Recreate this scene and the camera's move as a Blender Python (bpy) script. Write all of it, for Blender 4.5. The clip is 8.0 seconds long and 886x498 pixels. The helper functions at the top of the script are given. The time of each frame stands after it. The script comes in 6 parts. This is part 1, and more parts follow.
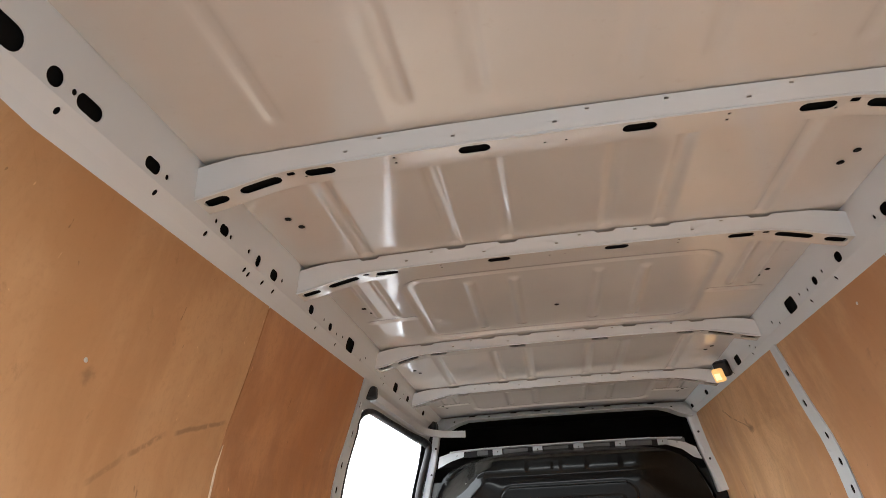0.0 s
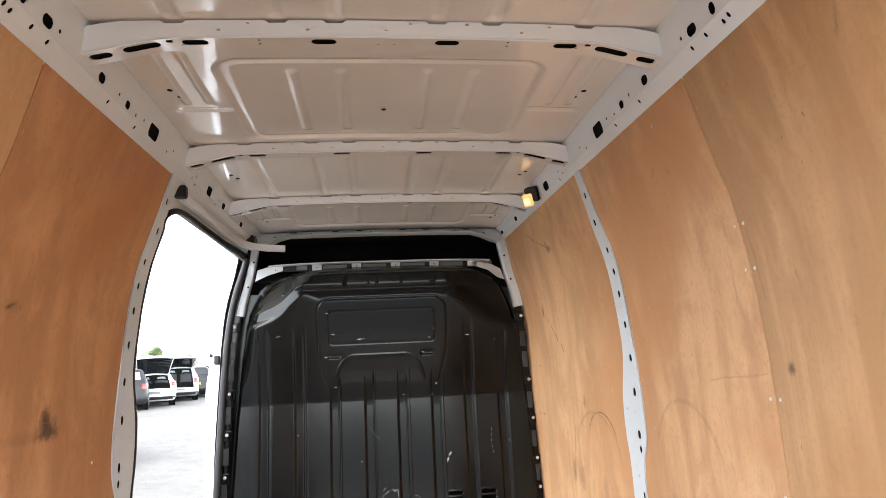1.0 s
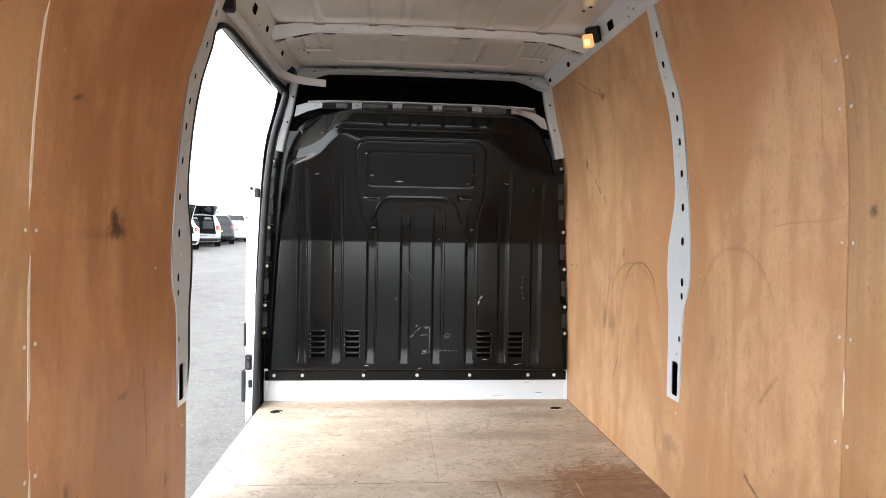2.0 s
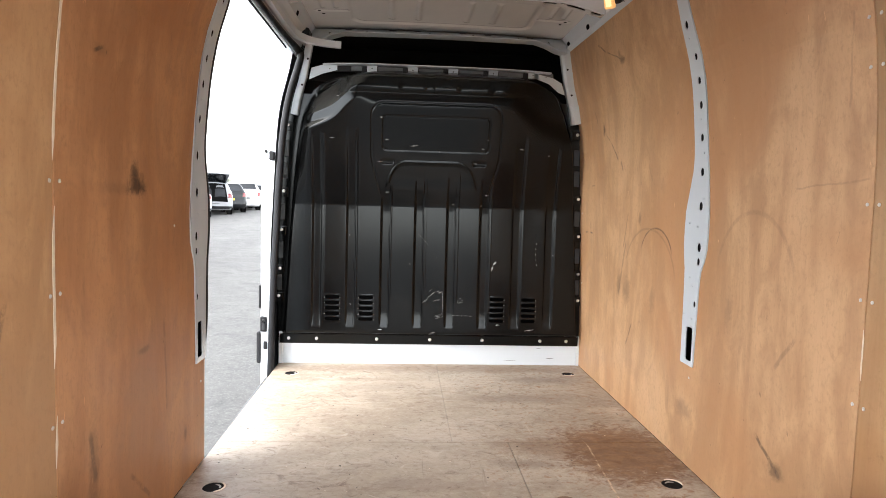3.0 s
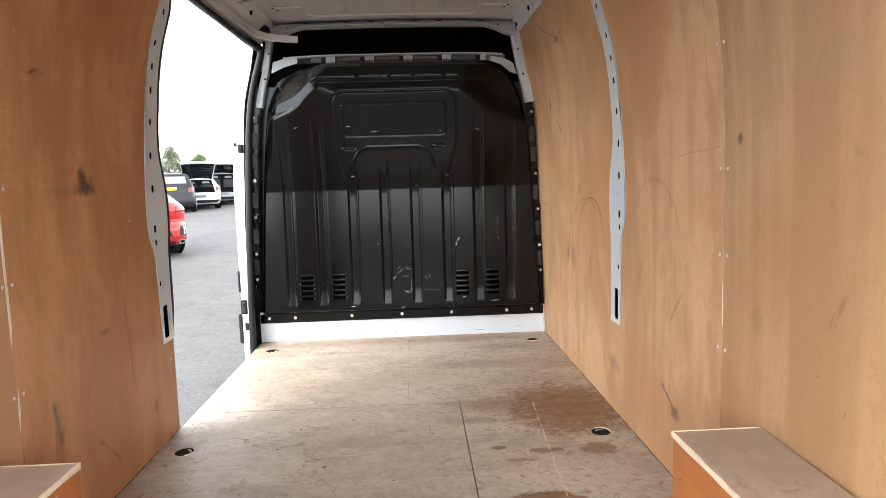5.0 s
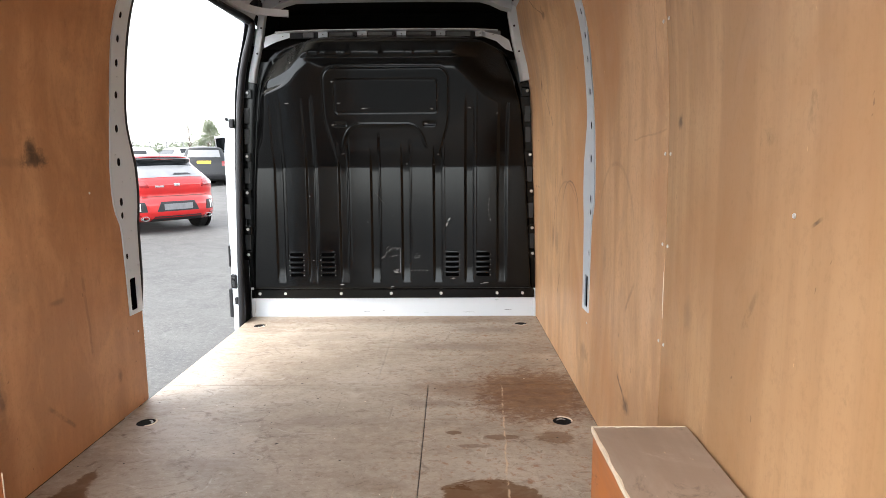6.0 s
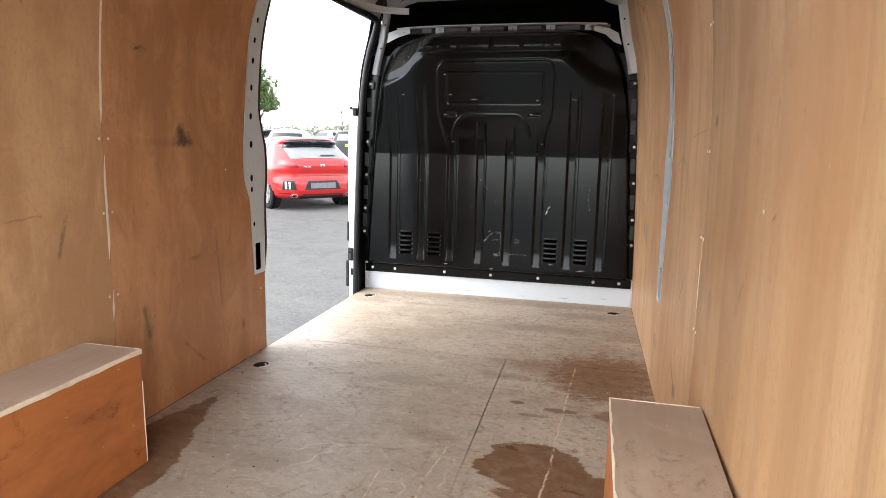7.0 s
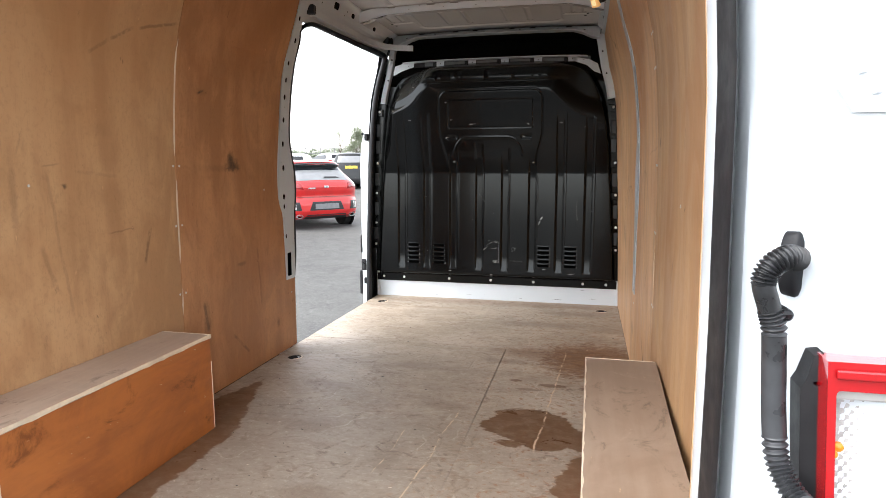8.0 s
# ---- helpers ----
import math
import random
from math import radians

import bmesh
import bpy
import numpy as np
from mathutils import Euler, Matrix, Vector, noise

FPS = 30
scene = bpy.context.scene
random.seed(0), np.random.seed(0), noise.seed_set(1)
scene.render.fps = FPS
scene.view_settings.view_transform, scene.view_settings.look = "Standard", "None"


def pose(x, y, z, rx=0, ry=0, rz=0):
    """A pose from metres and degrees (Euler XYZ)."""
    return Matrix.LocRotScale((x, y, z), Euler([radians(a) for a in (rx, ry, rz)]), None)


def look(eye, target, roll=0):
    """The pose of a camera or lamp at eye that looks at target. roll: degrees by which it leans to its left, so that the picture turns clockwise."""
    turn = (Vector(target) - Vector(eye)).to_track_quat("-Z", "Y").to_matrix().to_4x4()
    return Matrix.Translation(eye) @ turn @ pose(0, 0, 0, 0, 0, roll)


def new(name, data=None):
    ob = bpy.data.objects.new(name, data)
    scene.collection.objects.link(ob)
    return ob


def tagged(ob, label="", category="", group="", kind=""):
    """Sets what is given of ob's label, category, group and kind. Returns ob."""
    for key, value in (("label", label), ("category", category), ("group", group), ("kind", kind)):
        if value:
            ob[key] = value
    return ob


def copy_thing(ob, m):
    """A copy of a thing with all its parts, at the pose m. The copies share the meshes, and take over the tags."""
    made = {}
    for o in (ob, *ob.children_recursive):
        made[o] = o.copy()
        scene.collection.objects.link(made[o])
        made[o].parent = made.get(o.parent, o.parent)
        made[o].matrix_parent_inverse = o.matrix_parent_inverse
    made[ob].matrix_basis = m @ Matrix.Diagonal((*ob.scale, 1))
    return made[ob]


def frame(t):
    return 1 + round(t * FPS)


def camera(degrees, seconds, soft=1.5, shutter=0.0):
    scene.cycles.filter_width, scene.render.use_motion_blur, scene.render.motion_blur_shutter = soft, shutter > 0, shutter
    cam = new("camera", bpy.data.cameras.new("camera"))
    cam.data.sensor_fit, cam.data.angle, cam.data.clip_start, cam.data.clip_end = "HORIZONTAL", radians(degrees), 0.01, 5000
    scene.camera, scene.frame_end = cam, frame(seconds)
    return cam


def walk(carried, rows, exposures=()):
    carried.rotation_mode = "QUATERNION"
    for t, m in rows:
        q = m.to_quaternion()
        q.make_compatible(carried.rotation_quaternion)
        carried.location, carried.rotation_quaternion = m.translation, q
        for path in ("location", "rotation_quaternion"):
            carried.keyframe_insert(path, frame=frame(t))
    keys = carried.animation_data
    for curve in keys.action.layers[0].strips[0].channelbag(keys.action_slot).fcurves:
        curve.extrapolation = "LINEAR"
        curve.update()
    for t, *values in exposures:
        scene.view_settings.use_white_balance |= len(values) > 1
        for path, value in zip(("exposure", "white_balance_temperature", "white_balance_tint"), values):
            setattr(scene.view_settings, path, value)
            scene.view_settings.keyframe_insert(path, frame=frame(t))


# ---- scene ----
cam = camera(71.1, 8.0, soft=0.5)
PATH = [
    (0, (-0.072, -3.672, 1.221), (-0.345, -1.884, 2.074), -2.6),
    (0.5, (0.022, -3.622, 1.176), (0.081, -1.721, 1.797), -1.6),
    (1, (-0.045, -3.593, 1.105), (0.177, -1.638, 1.46), -2.7),
    (1.5, (-0.136, -3.573, 1.041), (0.078, -1.586, 1.104), -0.5),
    (2, (-0.172, -3.54, 1.001), (-0.004, -1.549, 0.929), 1.0),
    (3.5, (-0.192, -3.539, 0.966), (-0.059, -1.551, 0.792), 1.6),
    (4, (-0.166, -3.565, 0.968), (0.018, -1.581, 0.798), 1.4),
    (4.5, (-0.057, -3.678, 0.976), (0.096, -1.69, 0.825), -0.3),
    (4.7, (0.001, -3.75, 0.984), (0.12, -1.762, 0.797), -1.8),
    (5.8, (0.309, -3.741, 0.98), (0.295, -1.762, 0.693), 0.3),
    (6, (0.357, -3.711, 0.982), (0.33, -1.734, 0.681), -0.4),
    (6.5, (0.481, -3.737, 0.989), (0.301, -1.768, 0.694), 0.9),
    (7, (0.602, -3.897, 0.992), (0.142, -1.981, 0.65), 1.1),
    (7.5, (0.622, -4.119, 0.995), (0.151, -2.192, 0.743), 0.2),
    (7.8, (0.657, -4.26, 0.998), (0.201, -2.337, 0.688), -1.1),
    (8, (0.673, -4.35, 0.996), (0.213, -2.424, 0.715), -0.2),
]
EXPOSURES = [(0.0, 3.32), (0.5, 3.52), (1.0, 3.58), (2.0, 3.2), (3.5, 3.12), (4.5, 3.08), (6.5, 2.84), (7.5, 2.77), (8.0, 2.60)]
walk(cam, [(t, look(eye, target, roll)) for t, eye, target, roll in PATH], EXPOSURES)

# ---- world and light ----
def make_world():
    w = bpy.data.worlds.new("overcast_sky")
    scene.world = w
    w.use_nodes = True
    nt = w.node_tree
    nt.nodes.clear()
    out = nt.nodes.new("ShaderNodeOutputWorld")
    bg = nt.nodes.new("ShaderNodeBackground")
    sky = nt.nodes.new("ShaderNodeTexSky")
    sky.sky_type = "NISHITA"
    sky.sun_disc = False
    sky.sun_elevation = radians(55)
    sky.sun_rotation = radians(-134)
    sky.air_density, sky.dust_density, sky.ozone_density = 1.0, 1.5, 1.0
    grey = nt.nodes.new("ShaderNodeHueSaturation")
    grey.inputs["Saturation"].default_value = 0.22
    nt.links.new(sky.outputs[0], grey.inputs["Color"])
    nt.links.new(grey.outputs[0], bg.inputs["Color"])
    bg.inputs["Strength"].default_value = SKY
    nt.links.new(bg.outputs[0], out.inputs[0])


SKY = 0.15
make_world()
sun_data = bpy.data.lights.new("sun", "SUN")
sun_data.energy = 0.07
sun_data.angle = radians(80)
sun_data.color = (1.0, 0.97, 0.93)
sun = new("sun", sun_data)
sun.matrix_basis = look((-5.8, -5.6, 9.8), (0, 0, 0))


# ---- node helpers ----
class Nodes:
    """A material and short calls for its nodes."""

    def __init__(self, name):
        self.mat = bpy.data.materials.new(name)
        self.mat.use_nodes = True
        self.nt = self.mat.node_tree
        self.bsdf = self.nt.nodes["Principled BSDF"]
        self.co = self.nt.nodes.new("ShaderNodeTexCoord").outputs["Object"]

    def put(self, socket, value):
        if isinstance(value, bpy.types.NodeSocket):
            self.nt.links.new(value, socket)
        elif socket.type == "RGBA" and len(value) == 3:
            socket.default_value = (*value, 1)
        else:
            socket.default_value = value

    def set(self, **kw):
        for key, value in kw.items():
            self.put(self.bsdf.inputs[key.replace("_", " ")], value)
        return self

    def mapped(self, scale, loc=(0, 0, 0), co=None):
        n = self.nt.nodes.new("ShaderNodeMapping")
        self.put(n.inputs["Vector"], co or self.co)
        n.inputs["Scale"].default_value = scale
        n.inputs["Location"].default_value = loc
        return n.outputs[0]

    def noise(self, scale, stretch=(1, 1, 1), detail=4, rough=0.55, warp=0.0, loc=(0, 0, 0), co=None):
        n = self.nt.nodes.new("ShaderNodeTexNoise")
        self.put(n.inputs["Vector"], self.mapped(stretch, loc, co))
        n.inputs["Scale"].default_value = scale
        n.inputs["Detail"].default_value = detail
        n.inputs["Roughness"].default_value = rough
        n.inputs["Distortion"].default_value = warp
        return n.outputs["Fac"]

    def math(self, op, a, b=0.0, c=0.0, clamp=False):
        n = self.nt.nodes.new("ShaderNodeMath")
        n.operation, n.use_clamp = op, clamp
        for s, v in zip(n.inputs, (a, b, c)):
            self.put(s, v)
        return n.outputs[0]

    def span(self, value, lo, hi, to_lo=0.0, to_hi=1.0):
        n = self.nt.nodes.new("ShaderNodeMapRange")
        n.interpolation_type = "SMOOTHSTEP"
        for s, v in zip(n.inputs, (value, lo, hi, to_lo, to_hi)):
            self.put(s, v)
        return n.outputs[0]

    def mix(self, f, a, b, mode="MIX"):
        n = self.nt.nodes.new("ShaderNodeMix")
        n.data_type, n.blend_type = "RGBA", mode
        self.put(n.inputs[0], f)
        self.put(n.inputs[6], a)
        self.put(n.inputs[7], b)
        return n.outputs[2]

    def axis(self, i, co=None):
        n = self.nt.nodes.new("ShaderNodeSeparateXYZ")
        self.put(n.inputs[0], co or self.co)
        return n.outputs[i]

    def random(self):
        return self.nt.nodes.new("ShaderNodeObjectInfo").outputs["Random"]

    def blob(self, a, b, ca, cb, ra, rb, ragged, soft=0.12, strength=1.0):
        """A stain: an ellipse in the two given coordinates with a ragged rim."""
        u = self.math("MULTIPLY", self.math("SUBTRACT", a, ca), 1 / ra)
        v = self.math("MULTIPLY", self.math("SUBTRACT", b, cb), 1 / rb)
        d = self.math("SQRT", self.math("ADD", self.math("MULTIPLY", u, u), self.math("MULTIPLY", v, v)))
        d = self.math("ADD", d, ragged)
        return self.span(d, 1.0 - soft, 1.0 + soft, strength, 0.0)

    def bump(self, height, strength=0.3, distance=0.002):
        n = self.nt.nodes.new("ShaderNodeBump")
        n.inputs["Strength"].default_value = strength
        n.inputs["Distance"].default_value = distance
        self.put(n.inputs["Height"], height)
        self.put(self.bsdf.inputs["Normal"], n.outputs[0])
        return self


def plain(name, colour, rough=0.5, metal=0.0, coat=0.0, vary=0.25, scale=18.0, bump=0.1, gloss=0.5):
    """Paint, rubber, plastic or metal with blotches and a fine grain."""
    m = Nodes(name)
    big = m.noise(scale * 0.12, detail=3)
    fine = m.noise(scale, detail=5)
    f = m.span(m.math("ADD", m.math("MULTIPLY", big, 0.6), m.math("MULTIPLY", fine, 0.4)), 0.35, 0.65)
    dark = tuple(c * (1 - vary) for c in colour)
    m.set(Base_Color=m.mix(f, dark, colour), Metallic=metal, Coat_Weight=coat, Specular_IOR_Level=gloss,
          Roughness=m.span(fine, 0.3, 0.7, rough * 0.85, min(1.0, rough * 1.2)))
    if bump:
        m.bump(m.noise(scale * 9, detail=2), bump, 0.001)
    return m.mat


# ---- materials ----
def white_paint():
    m = Nodes("white_paint")
    big = m.noise(1.7, detail=4)
    c = m.mix(m.span(big, 0.3, 0.7), (0.630, 0.682, 0.725), (0.665, 0.714, 0.755))
    m.set(Base_Color=c, Roughness=0.35, Coat_Weight=0.6, Coat_Roughness=0.07)
    return m.mat


def warm_roof_paint():
    """The satin white of the inner roof, its colour warmed for light bounced off the floor."""
    m = Nodes("satin_white_paint")
    big = m.noise(1.1, detail=4, warp=0.4)
    fine = m.noise(34, detail=6, rough=0.7)
    c = m.mix(m.span(big, 0.3, 0.7), (0.575, 0.57, 0.548), (0.665, 0.66, 0.642))
    c = m.mix(m.span(fine, 0.6, 0.75, 0.0, 0.3), c, (0.50, 0.46, 0.42))
    m.set(Base_Color=c, Roughness=m.span(big, 0.3, 0.7, 0.12, 0.2), Coat_Weight=0.8, Coat_Roughness=0.035)
    m.bump(m.noise(5, detail=2), 0.12, 0.004)
    return m.mat


def plywood(name, light, dark, seed, smudges=(), scuffs=(), arcs=(), banded=0.0):
    """Rotary-cut plywood on an upright face, in (y, z): soft figure, pores, smudges, straight scuffs and rubbed arcs."""
    m = Nodes(name)
    off = (seed * 3.1, seed * 1.7, seed * 0.9)
    figure = m.noise(1.5, (1, 1, 0.30), 6, 0.55, 2.6, off)
    streak = m.noise(13, (1, 1, 0.05), 6, 0.6, 0.8, off)
    pores = m.noise(210, (1, 1, 0.04), 3, 0.5, 0.0, off)
    cloud = m.noise(0.9, (1, 1, 0.8), 4, 0.55, 1.0, (off[2], off[0], off[1]))
    mottle = m.noise(7.5, (1, 1, 0.55), 5, 0.6, 1.4, (off[2] + 3, off[1], off[0]))
    f = m.math("ADD", m.math("MULTIPLY", figure, 0.56), m.math("ADD", m.math("MULTIPLY", streak, 0.16), m.math("MULTIPLY", mottle, 0.28)))
    if banded:
        stripe = m.noise(8, (1, 1, 0.025), 5, 0.6, 0.35, (off[1], off[0], off[2]))
        f = m.math("ADD", m.math("MULTIPLY", f, 1 - banded), m.math("MULTIPLY", stripe, banded))
    c = m.mix(m.span(f, 0.42, 0.585), tuple(k * 0.90 for k in dark), light)
    c = m.mix(m.span(pores, 0.56, 0.72, 0.0, 0.13), c, tuple(k * 0.6 for k in dark))
    dust = m.noise(85, (1, 1, 0.7), 4, 0.7, 0.0, off)
    c = m.mix(m.span(dust, 0.48, 0.70, 0.0, 0.30), c, tuple(k * 0.66 for k in dark))
    c = m.mix(m.span(cloud, 0.42, 0.66, 0.0, 0.7), c, (dark[0] * 0.92, dark[1] * 0.80, dark[2] * 0.70))
    grime = m.noise(5.5, (1, 1, 0.55), 7, 0.75, 2.4, (off[1], off[2], off[0]))
    c = m.mix(m.span(grime, 0.60, 0.74, 0.0, 0.42), c, tuple(k * 0.42 for k in dark))
    stain = m.noise(2.6, (1, 1, 0.7), 8, 0.72, 3.0, (off[1] + 2, off[2], off[0] + 5))
    c = m.mix(m.span(stain, 0.58, 0.76, 0.0, 0.40), c, (dark[0] * 0.62, dark[1] * 0.52, dark[2] * 0.44))
    nick = m.noise(60, (1, 1, 0.25), 3, 0.6, 0.4, (off[0], off[2], off[1]))
    c = m.mix(m.span(nick, 0.735, 0.76, 0.0, 0.6), c, tuple(min(0.85, k * 1.35) for k in light))
    fleck = m.noise(33, (1, 1, 0.5), 3, 0.6, 0.6, (off[2], off[1], off[0]))
    c = m.mix(m.span(fleck, 0.715, 0.75, 0.0, 0.55), c, tuple(k * 0.3 for k in dark))
    y, z = m.axis(1), m.axis(2)
    wander = m.math("MULTIPLY", m.math("SUBTRACT", m.noise(7, detail=4, rough=0.6), 0.5), 0.03)
    worn = m.span(m.noise(26, detail=5, rough=0.75, loc=off), 0.32, 0.52)
    rag = m.math("MULTIPLY", m.math("SUBTRACT", m.noise(30, detail=6, rough=0.75, warp=0.6), 0.5), 2.8)
    soot = (0.07, 0.04, 0.025)
    for cy, cz, ry, rz, strength in smudges:
        c = m.mix(m.blob(y, z, cy, cz, ry, rz, rag, 0.75, strength * 0.8), c, soot)
    for y0, z0, y1, z1, width, strength in scuffs:
        length = math.hypot(y1 - y0, z1 - z0)
        uy, uz = (y1 - y0) / length, (z1 - z0) / length
        dy, dz = m.math("SUBTRACT", y, y0), m.math("SUBTRACT", z, z0)
        along = m.math("ADD", m.math("MULTIPLY", dy, uy), m.math("MULTIPLY", dz, uz))
        side = m.math("ADD", m.math("SUBTRACT", m.math("MULTIPLY", dy, uz), m.math("MULTIPLY", dz, uy)), wander)
        on = m.math("MULTIPLY", m.span(along, 0.0, 0.02), m.span(along, length - 0.03, length, 1.0, 0.0))
        line = m.span(m.math("ABSOLUTE", side), width * 0.3, width, strength, 0.0)
        c = m.mix(m.math("MULTIPLY", m.math("MULTIPLY", line, on), worn), c, soot)
    for cy, cz, ry, rz, width, strength in arcs:
        u = m.math("MULTIPLY", m.math("SUBTRACT", y, cy), 1 / ry)
        v = m.math("MULTIPLY", m.math("SUBTRACT", z, cz), 1 / rz)
        d = m.math("SQRT", m.math("ADD", m.math("MULTIPLY", u, u), m.math("MULTIPLY", v, v)))
        d = m.math("ABSOLUTE", m.math("SUBTRACT", m.math("ADD", d, wander), 1.0))
        ring = m.math("MULTIPLY", m.span(d, width * 0.3, width, strength, 0.0), m.span(v, 0.1, 0.5))
        c = m.mix(m.math("MULTIPLY", ring, worn), c, soot)
    m.set(Base_Color=c, Roughness=m.span(mottle, 0.3, 0.7, 0.42, 0.56), Specular_IOR_Level=0.4)
    m.bump(m.math("ADD", streak, m.math("MULTIPLY", pores, 0.5)), 0.12, 0.001)
    return m.mat


def floor_ply():
    """Trodden plywood with grain across the van, damp patches and scratches down to the pale core."""
    m = Nodes("trodden_plywood")
    x, y = m.axis(0), m.axis(1)
    grain = m.noise(18, (0.05, 1, 1), 6, 0.65, 0.4)
    cloud = m.noise(1.9, (0.7, 1.2, 1), 5, 0.62, 1.0)
    dirt = m.noise(7.5, (0.6, 1.3, 1), 7, 0.72, 1.6)
    fine = m.noise(120, (0.3, 1, 1), 4, 0.6)
    c = m.mix(m.span(cloud, 0.34, 0.66), (0.392, 0.318, 0.240), (0.508, 0.432, 0.344))
    c = m.mix(m.span(grain, 0.5, 0.72, 0.0, 0.22), c, (0.28, 0.19, 0.13))
    c = m.mix(m.span(dirt, 0.52, 0.74, 0.0, 0.38), c, (0.21, 0.15, 0.112))
    c = m.mix(m.span(fine, 0.6, 0.75, 0.0, 0.2), c, (0.17, 0.11, 0.075))
    pale = m.noise(2.6, (0.8, 1.2, 1), 5, 0.65, 0.8, (4, 1, 0))
    c = m.mix(m.span(pale, 0.55, 0.72, 0.0, 0.6), c, (0.57, 0.478, 0.376))
    tread = m.noise(4.2, (1.1, 0.8, 1), 8, 0.78, 2.0, (1, 3, 0))
    c = m.mix(m.span(tread, 0.50, 0.68, 0.0, 0.4), c, (0.322, 0.262, 0.207))
    c = m.mix(m.span(tread, 0.30, 0.46, 0.35, 0.0), c, (0.555, 0.485, 0.402))
    scab = m.noise(22, (0.8, 1.1, 1), 6, 0.7, 0.6, (6, 2, 0))
    c = m.mix(m.span(scab, 0.54, 0.70, 0.0, 0.34), c, (0.24, 0.165, 0.118))
    c = m.mix(m.span(scab, 0.32, 0.44, 0.26, 0.0), c, (0.56, 0.49, 0.41))
    for stretch, scale, shift, tone, amount in (((1, 0.03, 1), 46, (3, 0, 0), (0.60, 0.50, 0.40), 0.5), ((0.05, 1, 1), 40, (0, 5, 0), (0.16, 0.11, 0.08), 0.22),
                                                ((1, 0.06, 1), 30, (7, 2, 0), (0.15, 0.10, 0.075), 0.45)):
        rub = m.noise(scale, stretch, 4, 0.7, 0.3, shift)
        where = m.span(m.noise(2.2, detail=4, rough=0.6, loc=(shift[1], shift[0], 1)), 0.46, 0.60)
        c = m.mix(m.math("MULTIPLY", m.span(rub, 0.62, 0.72, 0.0, amount), where), c, tone)
    rear = m.math("ADD", y, m.math("MULTIPLY", m.math("SUBTRACT", m.noise(2.3, (0.8, 1, 1), 6, 0.65, 0.8, (2, 2, 0)), 0.5), 1.6))
    c = m.mix(m.span(rear, -2.7, -1.1, 0.62, 0.0), c, (0.285, 0.238, 0.194))
    tracks = m.noise(11, (0.8, 1.4, 1), 6, 0.72, 2.4, (7, 4, 0))
    c = m.mix(m.span(tracks, 0.575, 0.68, 0.0, 0.62), c, (0.17, 0.115, 0.082))
    grime = m.noise(46, (0.8, 1.1, 1), 6, 0.78, 0.5, (3, 9, 0))
    c = m.mix(m.span(grime, 0.52, 0.66, 0.0, 0.42), c, (0.215, 0.152, 0.112))
    c = m.mix(m.span(grime, 0.36, 0.47, 0.34, 0.0), c, (0.57, 0.50, 0.42))
    rusty = m.math("MULTIPLY", m.span(m.noise(34, (0.9, 1.0, 1), 5, 0.7, 0.4, (8, 3, 0)), 0.54, 0.66, 0.0, 0.75), m.span(m.math("ADD", x, m.math("MULTIPLY", cloud, 0.5)), 0.15, 0.75))
    c = m.mix(rusty, c, (0.30, 0.150, 0.075))
    # curved heel marks and drag scratches
    for scale, wide, shift, tone, amount in ((2.4, 0.010, (2, 6, 0), (0.15, 0.105, 0.08), 0.50), (4.1, 0.014, (9, 1, 0), (0.16, 0.11, 0.085), 0.42), (3.2, 0.009, (4, 8, 0), (0.62, 0.55, 0.46), 0.5), (5.5, 0.016, (1, 2, 0), (0.20, 0.13, 0.09), 0.35)):
        drift = m.noise(scale, (0.8, 1.1, 1), 2, 0.45, 0.5, shift)
        stroke = m.span(m.math("ABSOLUTE", m.math("SUBTRACT", drift, 0.5)), wide * 0.3, wide, amount, 0.0)
        broken = m.math("MULTIPLY", m.span(m.noise(3.4, detail=4, rough=0.65, loc=(shift[1], shift[0], 3)), 0.50, 0.60), m.span(grime, 0.40, 0.55))
        c = m.mix(m.math("MULTIPLY", stroke, broken), c, tone)
    rag = m.math("MULTIPLY", m.math("SUBTRACT", m.noise(7, (0.7, 1.2, 1), 6, 0.65, 0.6), 0.5), 1.5)
    soft_rag = m.math("MULTIPLY", m.math("SUBTRACT", m.noise(24, (0.85, 1.1, 1), 7, 0.78, 1.0), 0.5), 2.4)
    # the wet strip along the left wall and its box: three straight edges, frayed
    fray = m.math("MULTIPLY", m.math("SUBTRACT", m.noise(9, (0.8, 1.2, 1), 6, 0.68, 0.5, (1, 8, 0)), 0.5), 0.11)

    def edge(nx, ny, px, py):
        return m.math("ADD", m.math("MULTIPLY", m.math("SUBTRACT", x, px), nx), m.math("MULTIPLY", m.math("SUBTRACT", y, py), ny))
    strip = m.math("MAXIMUM", m.math("MAXIMUM", edge(0.943, 0.332, -0.79, -1.83), edge(1.0, 0.0, -0.588, 0.0)), edge(-0.955, 0.297, -0.853, -2.133))
    damp = m.span(m.math("ADD", strip, fray), -0.006, 0.006, 0.95, 0.0)
    for cx, cy, rx, ry, s in ((0.450, -2.10, 0.15, 0.16, 0.95), (0.555, -2.16, 0.11, 0.15, 0.95), (0.66, -2.19, 0.09, 0.09, 0.95), (0.685, -2.52, 0.095, 0.22, 0.9)):
        b = m.blob(x, y, cx, cy, rx, ry, rag, 0.05, s)
        damp = m.math("MAXIMUM", damp, b)
